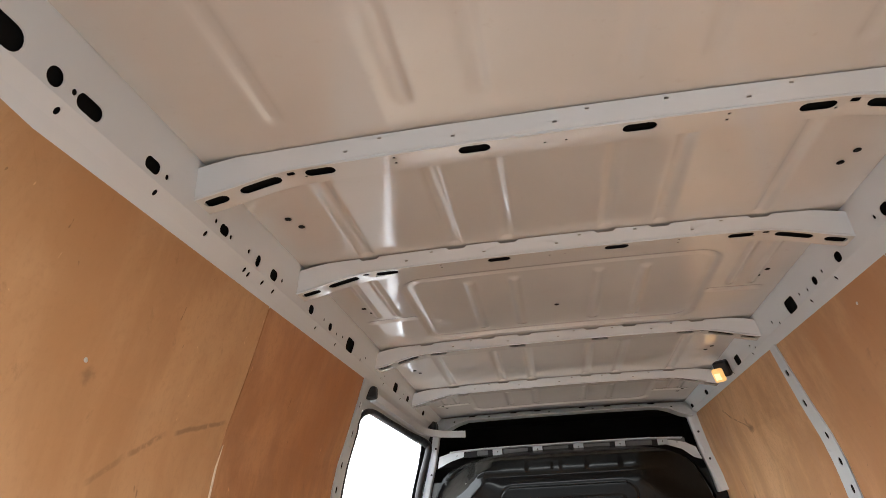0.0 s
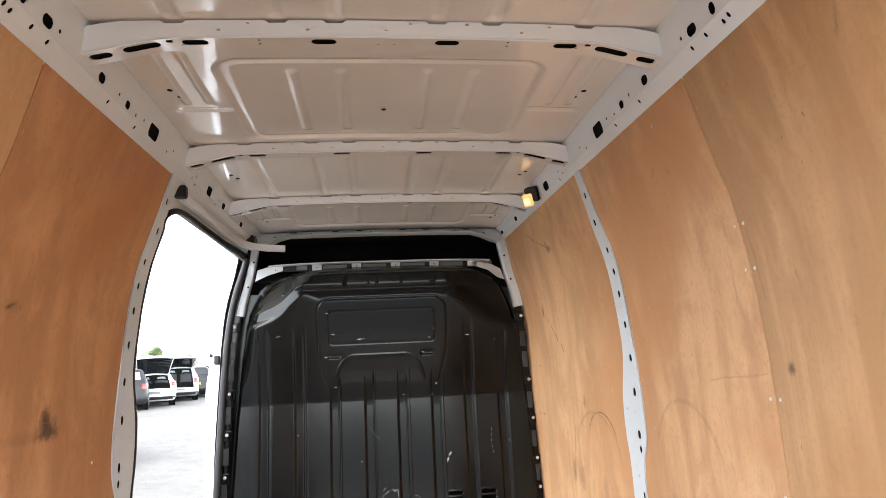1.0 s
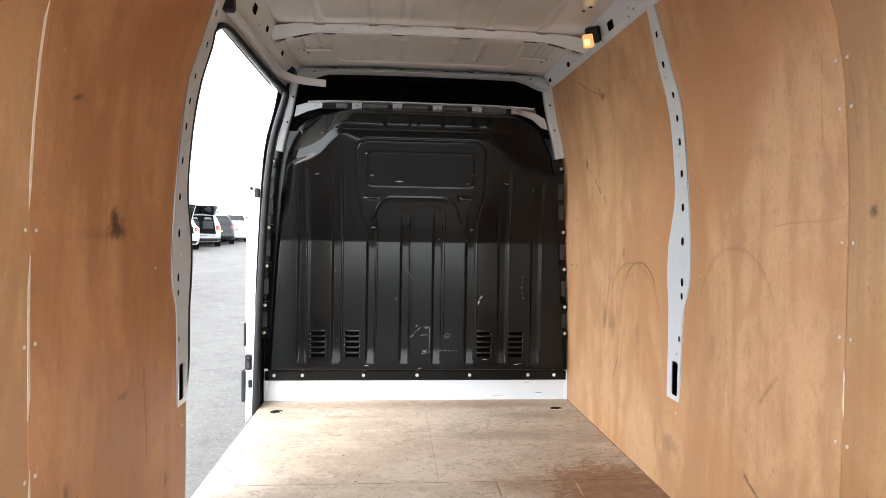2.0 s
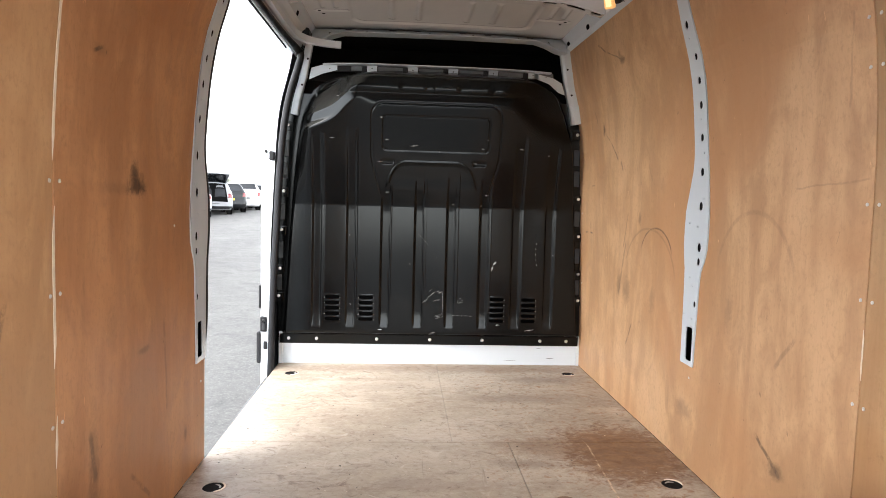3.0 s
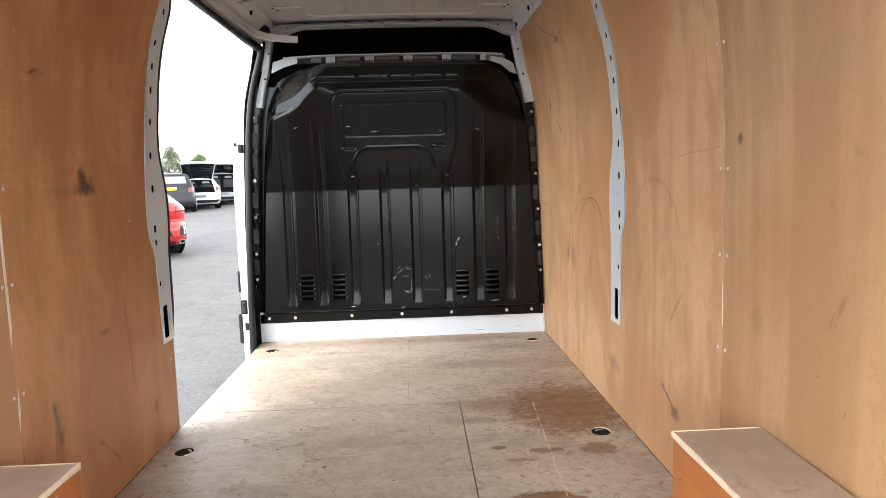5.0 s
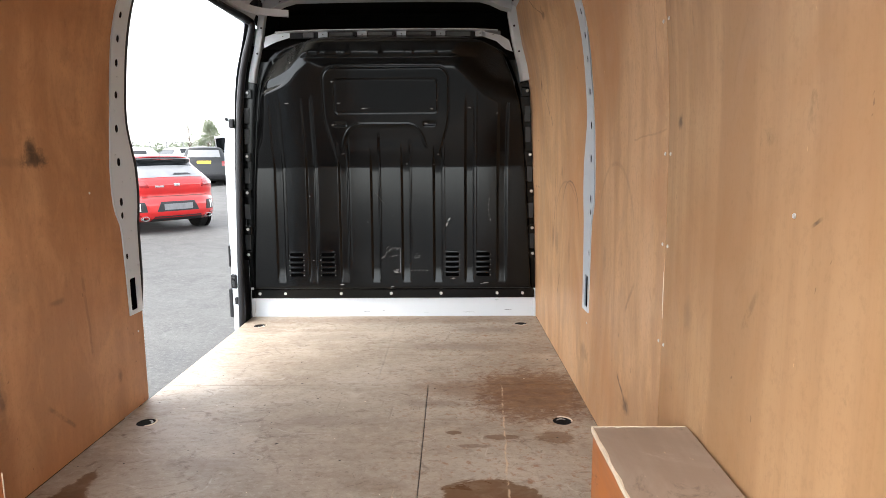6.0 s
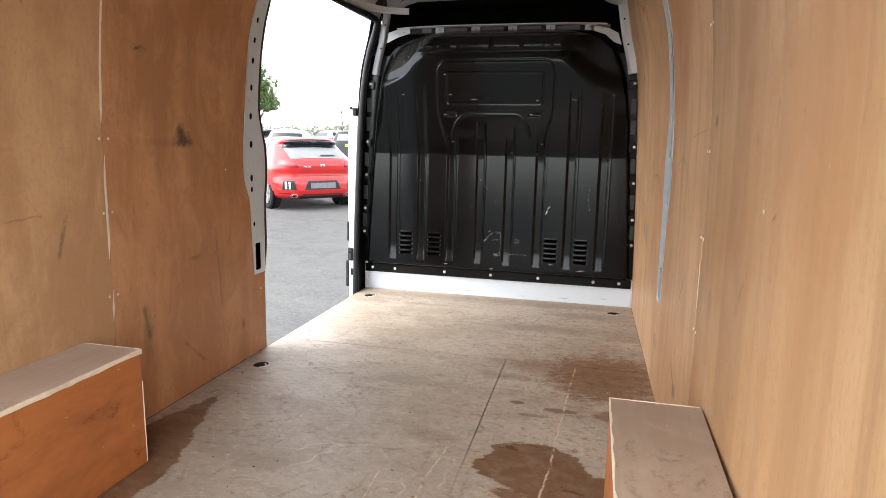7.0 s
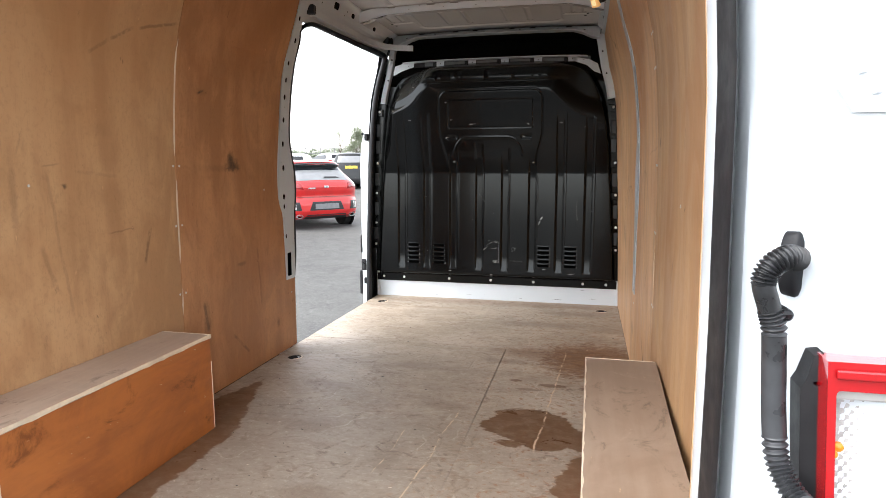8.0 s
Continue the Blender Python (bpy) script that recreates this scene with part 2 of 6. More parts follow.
    for cx, cy, rx, ry, s in ((0.53, -1.655, 0.062, 0.020, 0.8), (0.43, -1.722, 0.055, 0.014, 0.6), (0.72, -1.66, 0.065, 0.045, 0.7), (0.362, -1.62, 0.028, 0.016, 0.9)):
        b = m.blob(x, y, cx, cy, rx, ry, m.math("MULTIPLY", soft_rag, 0.7), 0.15, s)
        damp = m.math("MAXIMUM", damp, b)
    rust = m.blob(x, y, 0.69, -1.25, 0.25, 0.27, soft_rag, 0.35, 0.85)
    rust = m.math("MAXIMUM", rust, m.blob(x, y, 0.52, -1.20, 0.30, 0.12, soft_rag, 0.5, 0.5))
    rust = m.math("MAXIMUM", rust, m.blob(x, y, 0.0, -0.10, 0.8, 0.07, soft_rag, 0.6, 0.4))
    c = m.mix(rust, c, m.mix(m.span(scab, 0.35, 0.6), (0.25, 0.130, 0.058), (0.165, 0.075, 0.036)))
    for cx, cy, rx, ry, s in ((-0.12, -2.74, 0.09, 0.05, 0.5), (0.04, -2.86, 0.06, 0.04, 0.5), (-0.34, -2.28, 0.10, 0.05, 0.35), (0.30, -1.36, 0.13, 0.035, 0.45), (-0.10, -1.52, 0.16, 0.05, 0.3),
                              (0.12, -1.98, 0.10, 0.04, 0.3), (-0.45, -1.85, 0.12, 0.04, 0.3), (0.36, -0.62, 0.20, 0.05, 0.3), (-0.30, -0.45, 0.22, 0.05, 0.25), (0.55, -0.30, 0.18, 0.05, 0.35), (0.02, -2.45, 0.05, 0.10, 0.3)):
        c = m.mix(m.blob(x, y, cx, cy, rx, ry, soft_rag, 0.6, s), c, (0.185, 0.128, 0.092))
    damp = m.math("MULTIPLY", damp, m.span(m.noise(15, (0.8, 1.2, 1), 5, 0.7, 0.3, (5, 5, 0)), 0.34, 0.58, 0.80, 1.0))
    c = m.mix(damp, c, (0.155, 0.078, 0.036))
    slant = m.math("MULTIPLY", m.math("ADD", y, 1.6), 0.055)
    u = m.math("ADD", m.math("SUBTRACT", x, slant), m.math("MULTIPLY", m.math("SUBTRACT", m.noise(3.0, (0.01, 1, 1), 4, 0.6), 0.5), 0.05))
    chips = m.noise(30, (1, 0.35, 1), 4, 0.7)
    scratch = None
    for cx, y0, y1, w in ((0.545, -2.35, -1.12, 0.006), (0.205, -2.9, -1.95, 0.005), (0.06, -2.6, -2.2, 0.004)):
        line = m.span(m.math("ABSOLUTE", m.math("SUBTRACT", u, cx)), 0.0, w, 1.0, 0.0)
        inside = m.math("MULTIPLY", m.span(y, y0, y0 + 0.08), m.span(y, y1 - 0.08, y1, 1.0, 0.0))
        s = m.math("MULTIPLY", m.math("MULTIPLY", line, inside), m.span(chips, 0.44, 0.56))
        scratch = s if scratch is None else m.math("MAXIMUM", scratch, s)
    c = m.mix(scratch, c, (0.62, 0.47, 0.32))
    specks = m.noise(42, detail=2, rough=0.4, loc=(2, 7, 0))
    c = m.mix(m.span(specks, 0.745, 0.765, 0.0, 0.9), c, (0.035, 0.025, 0.02))
    rough = m.math("SUBTRACT", m.span(dirt, 0.3, 0.7, 0.42, 0.62), m.math("MULTIPLY", damp, 0.18))
    m.set(Base_Color=c, Roughness=rough, Specular_IOR_Level=0.24)
    m.bump(m.math("ADD", grain, m.math("MULTIPLY", fine, 0.5)), 0.16, 0.001)
    return m.mat


def box_board(name, light, dark, along):
    m = Nodes(name)
    s = (0.06, 1, 1) if along == "x" else (1, 0.06, 1)
    streak = m.noise(24, s, 6, 0.65, 0.4)
    cloud = m.noise(3.3, (1, 0.8, 1.2), 6, 0.68, 1.6)
    scuff = m.noise(6, (1, 0.5, 1), 7, 0.75, 2.2, (3, 5, 1))
    c = m.mix(m.span(m.math("ADD", m.math("MULTIPLY", streak, 0.3), m.math("MULTIPLY", cloud, 0.7)), 0.36, 0.64), dark, light)
    c = m.mix(m.span(scuff, 0.55, 0.70, 0.0, 0.7), c, tuple(k * 0.40 for k in dark))
    bare = m.noise(4.5, (1, 0.6, 1), 7, 0.78, 2.6, (8, 1, 3))
    c = m.mix(m.span(bare, 0.60, 0.74, 0.0, 0.45), c, tuple(min(0.8, k * 1.35 + 0.05) for k in light))
    nick = m.noise(55, (1, 0.4, 1), 3, 0.6, loc=(9, 2, 4))
    c = m.mix(m.span(nick, 0.71, 0.75, 0.0, 0.8), c, (0.55, 0.38, 0.24))
    m.set(Base_Color=c, Roughness=m.span(cloud, 0.3, 0.7, 0.38, 0.55))
    m.bump(streak, 0.15, 0.001)
    return m.mat


def bulkhead_paint():
    """Satin black with dust specks, fine nicks and a soft gloss, paler where it tilts up."""
    m = Nodes("satin_black_paint")
    cloud = m.noise(2.2, (1, 1, 0.5), 5, 0.6, 0.8)
    fine = m.noise(45, (1, 1, 0.6), 6, 0.75)
    c = m.mix(m.span(cloud, 0.3, 0.7), (0.0022, 0.0022, 0.0022), (0.004, 0.004, 0.004))
    c = m.mix(m.span(fine, 0.68, 0.82, 0.0, 0.3), c, (0.05, 0.047, 0.044))
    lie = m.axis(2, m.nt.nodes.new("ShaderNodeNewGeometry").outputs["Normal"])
    # Paler grey-brown where the surface faces upwards.
    uptilt = m.math("MULTIPLY", m.span(lie, 0.30, 0.62), m.span(fine, 0.25, 0.6, 0.55, 1.0))
    c = m.mix(uptilt, c, (0.046, 0.044, 0.040))
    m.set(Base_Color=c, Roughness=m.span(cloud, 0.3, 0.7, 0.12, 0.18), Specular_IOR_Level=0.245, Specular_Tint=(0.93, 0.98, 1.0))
    m.bump(m.noise(6, (1, 1, 0.4), 3), 0.05, 0.004)
    return m.mat


def tarmac():
    m = Nodes("tarmac")
    grit = m.noise(90, detail=6, rough=0.75)
    mid = m.noise(3.0, detail=6, rough=0.7, warp=0.8)
    broad = m.noise(0.16, detail=5, rough=0.6, warp=1.0)
    c = m.mix(m.span(broad, 0.3, 0.7), (0.068, 0.066, 0.0615), (0.096, 0.093, 0.086))
    c = m.mix(m.span(mid, 0.5, 0.75, 0.0, 0.5), c, (0.045, 0.045, 0.045))
    patch = m.noise(0.7, detail=6, rough=0.7, warp=1.2, loc=(3, 1, 0))
    stone = m.noise(26, detail=4, rough=0.7)
    c = m.mix(m.span(patch, 0.5, 0.66, 0.0, 0.45), c, (0.050, 0.050, 0.050))
    c = m.mix(m.span(stone, 0.50, 0.68, 0.0, 0.38), c, (0.15, 0.146, 0.135))
    c = m.mix(m.span(stone, 0.34, 0.46, 0.36, 0.0), c, (0.045, 0.045, 0.044))
    c = m.mix(m.span(grit, 0.55, 0.72, 0.0, 0.5), c, (0.16, 0.157, 0.150))
    chip = m.noise(48, detail=3, rough=0.6, loc=(5, 9, 0))
    c = m.mix(m.span(chip, 0.58, 0.68, 0.0, 0.32), c, (0.20, 0.196, 0.185))
    c = m.mix(m.span(chip, 0.32, 0.42, 0.5, 0.0), c, (0.035, 0.035, 0.035))
    m.set(Base_Color=c, Roughness=m.span(mid, 0.3, 0.7, 0.75, 0.92))
    m.bump(grit, 0.35, 0.005)
    return m.mat


def glowing(name, colour, strength):
    m = Nodes(name)
    m.set(Base_Color=colour, Emission_Color=colour, Emission_Strength=strength, Roughness=0.4)
    return m.mat


def leaves(name, a, b):
    m = Nodes(name)
    n = m.nt.nodes.new("ShaderNodeNewGeometry")
    c = m.mix(n.outputs["Random Per Island"], a, b)
    m.set(Base_Color=c, Roughness=0.6)
    return m.mat


WHITE = white_paint()
ROOF = warm_roof_paint()
PLY_LEFT = plywood("plywood_left", (0.56, 0.296, 0.143), (0.437, 0.214, 0.098), 1.0,
                   ((-1.866, 0.972, 0.046, 0.018, 1.0), (-1.870, 0.990, 0.034, 0.020, 1.0), (-1.876, 1.012, 0.018, 0.024, 1.0), (-1.96, 0.968, 0.10, 0.012, 0.25), (-2.09, 1.275, 0.03, 0.010, 0.3),
                    (-1.82, 0.53, 0.03, 0.008, 0.5), (-2.10, 0.32, 0.02, 0.10, 0.45), (-1.50, 0.17, 0.012, 0.02, 0.6), (-1.70, 1.30, 0.02, 0.03, 0.3), (-2.0, 0.62, 0.03, 0.06, 0.25)),
                   ((-2.12, 1.262, -2.06, 1.288, 0.006, 0.8), (-2.09, 0.28, -2.12, 0.42, 0.012, 0.5), (-1.78, 0.10, -1.92, 0.22, 0.010, 0.4), (-1.66, 0.30, -1.68, 0.60, 0.010, 0.3)))
PLY_LEFT_REAR = plywood("plywood_left_rear", (0.60, 0.378, 0.200), (0.50, 0.292, 0.145), 2.0,
                        ((-2.95, 0.9, 0.01, 0.1, 0.3), (-2.777, 0.924, 0.008, 0.008, 1.0), (-2.62, 1.10, 0.03, 0.02, 0.12), (-2.75, 1.5, 0.012, 0.012, 0.5)),
                        ((-2.675, 1.332, -2.58, 1.395, 0.008, 0.25), (-2.585, 1.390, -2.475, 1.448, 0.008, 0.38), (-2.46, 1.446, -2.262, 1.506, 0.007, 0.42), (-2.405, 0.77, -2.45, 0.62, 0.010, 0.45), (-2.83, 0.60, -2.88, 0.76, 0.012, 0.22), (-2.50, 0.766, -2.62, 0.760, 0.004, 0.3), (-2.86, 0.985, -2.78, 0.990, 0.004, 0.25),
                         (-2.78, 0.52, -2.84, 0.98, 0.008, 0.18), (-2.55, 0.95, -2.75, 0.97, 0.008, 0.12)))
PLY_RIGHT = plywood("plywood_right", (0.63, 0.390, 0.214), (0.515, 0.296, 0.150), 3.0,
                    ((-0.77, 1.605, 0.030, 0.014, 0.75), (-0.74, 1.635, 0.012, 0.014, 0.5), (-0.41, 1.335, 0.012, 0.028, 0.9), (-0.62, 0.575, 0.022, 0.05, 0.5), (-0.72, 0.56, 0.035, 0.05, 0.45), (-1.90, 0.215, 0.03, 0.02, 0.7), (-1.33, 0.20, 0.06, 0.03, 0.4),
                     (-2.27, 1.04, 0.014, 0.012, 0.8), (-0.85, 0.90, 0.012, 0.02, 0.5), (-1.60, 0.62, 0.02, 0.06, 0.3), (-1.0, 0.56, 0.02, 0.05, 0.35)),
                    ((-0.49, 1.730, -0.60, 1.672, 0.007, 0.55), (-0.60, 1.672, -0.76, 1.605, 0.005, 0.5), (-0.43, 1.31, -0.50, 1.262, 0.005, 0.5), (-0.50, 1.265, -0.60, 1.16, 0.006, 0.6), (-0.33, 1.36, -0.29, 1.45, 0.005, 0.4), (-0.62, 1.17, -0.66, 1.10, 0.006, 0.6), (-0.20, 1.05, -0.27, 1.052, 0.004, 0.5), (-0.18, 0.80, -0.24, 0.798, 0.006, 0.7), (-0.66, 0.75, -0.72, 0.93, 0.006, 0.4), (-0.62, 0.52, -0.70, 0.80, 0.010, 0.4), (-0.80, 0.42, -0.72, 0.30, 0.008, 0.5), (-1.78, 0.29, -1.93, 0.20, 0.010, 0.7),
                     (-1.86, 0.50, -1.95, 0.62, 0.010, 0.3), (-1.90, 1.02, -2.19, 1.04, 0.004, 0.2), (-0.10, 0.80, -0.16, 0.805, 0.006, 0.5), (-2.10, 1.20, -2.13, 1.45, 0.005, 0.2)),
                    ((-1.02, 0.74, 0.15, 0.125, 0.045, 0.65), (-0.95, 0.62, 0.26, 0.24, 0.03, 0.25), (-1.72, 0.72, 0.21, 0.23, 0.045, 0.17)))
PLY_RIGHT_REAR = plywood("plywood_right_rear", (0.515, 0.322, 0.168), (0.425, 0.248, 0.120), 4.0,
                         ((-2.265, 1.052, 0.011, 0.013, 1.0), (-2.45, 0.35, 0.02, 0.05, 0.3), (-2.35, 0.62, 0.02, 0.03, 0.3)),
                         ((-2.795, 0.873, -2.83, 0.893, 0.004, 0.9), (-2.22, 1.20, -2.21, 1.40, 0.005, 0.2), (-2.60, 0.66, -2.66, 0.75, 0.010, 0.3)), banded=0.65)
FLOOR = floor_ply()
BOX_TOP = box_board("scuffed_box_top", (0.36, 0.272, 0.208), (0.28, 0.198, 0.145), "y")
BOX_TOP_PALE = box_board("pale_box_top", (0.53, 0.42, 0.33), (0.42, 0.315, 0.24), "y")
BOX_SIDE = box_board("orange_stained_board", (0.47, 0.165, 0.043), (0.33, 0.108, 0.032), "y")
PLY_CORE = plain("raw_plywood_core", (0.86, 0.74, 0.58), 0.7, vary=0.22, scale=60)
BLACK = bulkhead_paint()
BLACK_PLASTIC = plain("black_plastic", (0.020, 0.020, 0.022), 0.5, vary=0.4, scale=30, gloss=0.3)
FELT_HOLE_BLACK = plain("headlining_and_hole_black", (0.012, 0.011, 0.011), 0.95, vary=0.4, scale=50, bump=0.4, gloss=0.15)
RUBBER = plain("black_rubber", (0.012, 0.0125, 0.015), 0.45, vary=0.45, scale=24, gloss=0.32)
SLEEVE = plain("dusty_rubber_sleeve", (0.046, 0.048, 0.052), 0.30, vary=0.85, scale=45)
STEEL = plain("zinc_plated_steel", (0.55, 0.55, 0.54), 0.35, metal=0.9, vary=0.25, scale=40)
BARE = plain("bare_metal_scratch", (0.50, 0.49, 0.47), 0.45, metal=0.3, vary=0.5, scale=60, bump=0)
SCREW = plain("screw_head_zinc", (0.75, 0.74, 0.72), 0.35, metal=0.5, vary=0.2, scale=80, bump=0)
PRIMER_GREY = plain("grey_primer", (0.17, 0.175, 0.18), 0.45, vary=0.3, scale=30)
FLANGE = plain("dark_grey_flange", (0.030, 0.032, 0.035), 0.4, vary=0.4, scale=30)
# Near-black without gloss: the vent slots' shade is in this colour.
VENT_HOLE = plain("vent_and_recess_black", (0.0012, 0.0012, 0.0012), 0.95, vary=0.2, bump=0, gloss=0.0)
# Near-black colour carries the shade of the hollows; also used for grit.
CAVITY = plain("hollow_shade_and_grit_black", (0.010, 0.010, 0.010), 0.9, vary=0.3, gloss=0.1)


# ---- mesh helpers ----
def thing(name, base, label, category, group="", kind=""):
    """An empty at the base of a thing; its parts hang under it."""
    ob = new(name)
    ob.matrix_basis = Matrix.Translation(base)
    ob.empty_display_size = 0.1
    return tagged(ob, label, category, group, kind)


def part(name, bm, material, parent=None, label="", smooth=False, flat_angle=None):
    """Links a bmesh, built where it stands, as one mesh object under a thing or a part."""
    me = bpy.data.meshes.new(name)
    bmesh.ops.recalc_face_normals(bm, faces=bm.faces)
    if smooth:
        limit = radians(flat_angle or 40)
        for f in bm.faces:
            f.smooth = True
        for e in bm.edges:
            if len(e.link_faces) == 2 and e.calc_face_angle(0) > limit:
                e.smooth = False
    bm.to_mesh(me)
    bm.free()
    me.materials.append(material)
    ob = new(name, me)
    if parent:
        hang(ob, parent)
    return tagged(ob, label)


def hang(ob, parent):
    ob.parent = parent
    if parent.type == "EMPTY":
        ob.matrix_parent_inverse = parent.matrix_basis.inverted()


def again(ob, m, parent):
    """Another object on the same mesh, at the pose m."""
    o = ob.copy()
    scene.collection.objects.link(o)
    o.parent = None
    o.matrix_basis = m
    if parent:
        o.parent = parent
        o.matrix_parent_inverse = parent.matrix_basis.inverted() if parent.type == "EMPTY" else Matrix()
    return o


def box(bm, lo, hi, bevel=0.0, segments=2):
    made = bmesh.ops.create_cube(bm, size=1.0)["verts"]
    for v in made:
        v.co = Vector([l + (c + 0.5) * (h - l) for l, h, c in zip(lo, hi, v.co)])
    if bevel:
        edges = list({e for v in made for e in v.link_edges})
        bmesh.ops.bevel(bm, geom=edges, offset=bevel, segments=segments, affect="EDGES", profile=0.5)
    return bm


def block(lo, hi, bevel=0.0, segments=2):
    return box(bmesh.new(), lo, hi, bevel, segments)


def grid(nu, nv, fn):
    """A surface of nu by nv cells; fn(a, b) with a, b from 0 to 1."""
    bm = bmesh.new()
    rows = [[bm.verts.new(fn(i / nu, j / nv)) for i in range(nu + 1)] for j in range(nv + 1)]
    for j in range(nv):
        for i in range(nu):
            bm.faces.new((rows[j][i], rows[j][i + 1], rows[j + 1][i + 1], rows[j + 1][i]))
    return bm


def slot(cu, cv, length, width, corner=None, n=4):
    """A rounded hole in a sheet: centre, size along u and along v."""
    r = min(length, width) / 2 if corner is None else corner
    pts = []
    for k, (su, sv) in enumerate(((1, 1), (-1, 1), (-1, -1), (1, -1))):
        for i in range(n + 1):
            a = math.pi / 2 * (k + i / n)
            pts.append((cu + su * (length / 2 - r) + r * math.cos(a), cv + sv * (width / 2 - r) + r * math.sin(a)))
    return [p for i, p in enumerate(pts) if (Vector(p) - Vector(pts[i - 1])).length > 1e-5]


def sheet(outline, holes, cuts_u, cuts_v, fn, thick):
    """A sheet with real holes, cut from a flat outline, then bent: fn(u, v, w) with w from 0 to thick."""
    bm = bmesh.new()
    for loop in (outline, *holes):
        vs = [bm.verts.new((p[0], p[1], 0)) for p in loop]
        for i in range(len(vs)):
            bm.edges.new((vs[i - 1], vs[i]))
    bmesh.ops.triangle_fill(bm, use_beauty=True, use_dissolve=False, edges=bm.edges[:], normal=(0, 0, 1))
    for axis, cuts in ((0, cuts_u), (1, cuts_v)):
        for c in cuts:
            co, no = Vector((0, 0, 0)), Vector((0, 0, 0))
            co[axis], no[axis] = c, 1
            bmesh.ops.bisect_plane(bm, geom=bm.verts[:] + bm.edges[:] + bm.faces[:], dist=1e-5, plane_co=co, plane_no=no)
    top = bmesh.ops.extrude_face_region(bm, geom=bm.faces[:])["geom"]
    for v in top:
        if isinstance(v, bmesh.types.BMVert):
            v.co.z = thick
    for v in bm.verts:
        v.co = fn(*v.co)
    return bm


def steps(a, b, n):
    return [a + (b - a) * i / n for i in range(1, n)]


def smooth_path(points, per=8):
    """Points on a smooth line through the given ones."""
    p = [Vector(q) for q in points]
    p = [2 * p[0] - p[1], *p, 2 * p[-1] - p[-2]]
    out = []
    for i in range(1, len(p) - 2):
        for k in range(per):
            t = k / per
            a, b, c, d = p[i - 1:i + 3]
            out.append(0.5 * (2 * b + (c - a) * t + (2 * a - 5 * b + 4 * c - d) * t * t + (3 * b - a - 3 * c + d) * t ** 3))
    return out + [p[-2]]


def sweep(path, profile, up=(0, 0, 1), scale=None, closed=True, caps=True):
    """A profile of (side, up) points carried along a path."""
    bm = bmesh.new()
    rings = []
    up = Vector(up)
    for i, c in enumerate(path):
        d = (path[min(i + 1, len(path) - 1)] - path[max(i - 1, 0)]).normalized()
        s = d.cross(up).normalized()
        u = s.cross(d).normalized()
        k = scale(i / (len(path) - 1)) if scale else 1.0
        rings.append([bm.verts.new(c + s * a * k + u * b * k) for a, b in profile])
    n = len(profile)
    for r, q in zip(rings, rings[1:]):
        for i in range(n if closed else n - 1):
            bm.faces.new((r[i], r[(i + 1) % n], q[(i + 1) % n], q[i]))
    if caps and closed:
        bm.faces.new(rings[0])
        bm.faces.new(rings[-1])
    return bm


def ring_profile(a, b, n=12):
    return [(a * math.cos(2 * math.pi * i / n), b * math.sin(2 * math.pi * i / n)) for i in range(n)]


def lathe(profile, n=24, axis="z", at=(0, 0, 0), bm=None):
    """A turned body from (radius, height) points along an axis."""
    bm = bm or bmesh.new()
    at = Vector(at)
    rings = []
    for r, h in profile:
        ring = []
        for i in range(n):
            a = 2 * math.pi * i / n
            p = {"z": (r * math.cos(a), r * math.sin(a), h), "y": (r * math.cos(a), h, r * math.sin(a)), "x": (h, r * math.cos(a), r * math.sin(a))}[axis]
            ring.append(bm.verts.new(at + Vector(p)))
        rings.append(ring)
    for r, q in zip(rings, rings[1:]):
        for i in range(n):
            bm.faces.new((r[i], r[(i + 1) % n], q[(i + 1) % n], q[i]))
    bm.faces.new(rings[0])
    bm.faces.new(rings[-1])
    return bm


def ease(v, a, b):
    """Smoothly 0 at a, 1 at b."""
    t = min(1.0, max(0.0, (v - a) / (b - a)))
    return t * t * (3 - 2 * t)


def line_at(v, xs, ys):
    return float(np.interp(v, xs, ys))


# ---- the van: shared shapes (floor at 0, the bulkhead's foot at y = 0) ----
GROUND = -0.57
REAR = -3.62
PROFILE_Z = (0.0, 0.4, 0.8, 1.08, 1.2, 1.32, 1.4, 1.485, 1.595, 1.7, 1.8)
PROFILE_X = (0.886, 0.884, 0.882, 0.877, 0.869, 0.857, 0.846, 0.828, 0.794, 0.766, 0.741)


def wall_x(y, z):
    """Half the width between the lined sides."""
    x = line_at(z, PROFILE_Z, PROFILE_X)
    if y > -1.385:
        return x - (y + 1.385) / 1.365 * line_at(z, (0, 0.5, 1.1, 1.45, 1.6, 1.8), (0.014, 0.027, 0.046, 0.035, 0.03, 0.014))
    x += 0.004 * (-1.385 - y)
    return x - 0.098 * ease(-y, 3.06, 3.70)


def roof_z(x, y):
    return line_at(y, (REAR, -2.2, -1.4, -0.72, 0.0), (1.932, 1.932, 1.922, 1.902, 1.880)) - 0.012 * (x / 0.68) ** 2


# ---- ground ----
def ground_z(x, y):
    """Level under the van, then a gentle rise ahead and to its left."""
    return GROUND + 0.0175 * min(130.0, max(0.0, -0.42 * x + 0.908 * y - 1.5))


def ground_point(a, b):
    x, y = 900 * (2 * a - 1) ** 3, 900 * (2 * b - 1) ** 3
    return Vector((x, y, ground_z(x, y)))


tagged(part("ground", grid(120, 120, ground_point), tarmac()),
       "worn grey tarmac of a car park", "tarmac", kind="structure")


# ---- floor ----
floor = tagged(part("floor", block((-0.925, REAR - 0.02, -0.10), (0.925, 0.02, -0.052), 0.004), FLANGE),
               "dark steel load floor covered with trodden plywood boards", "floor", kind="structure")
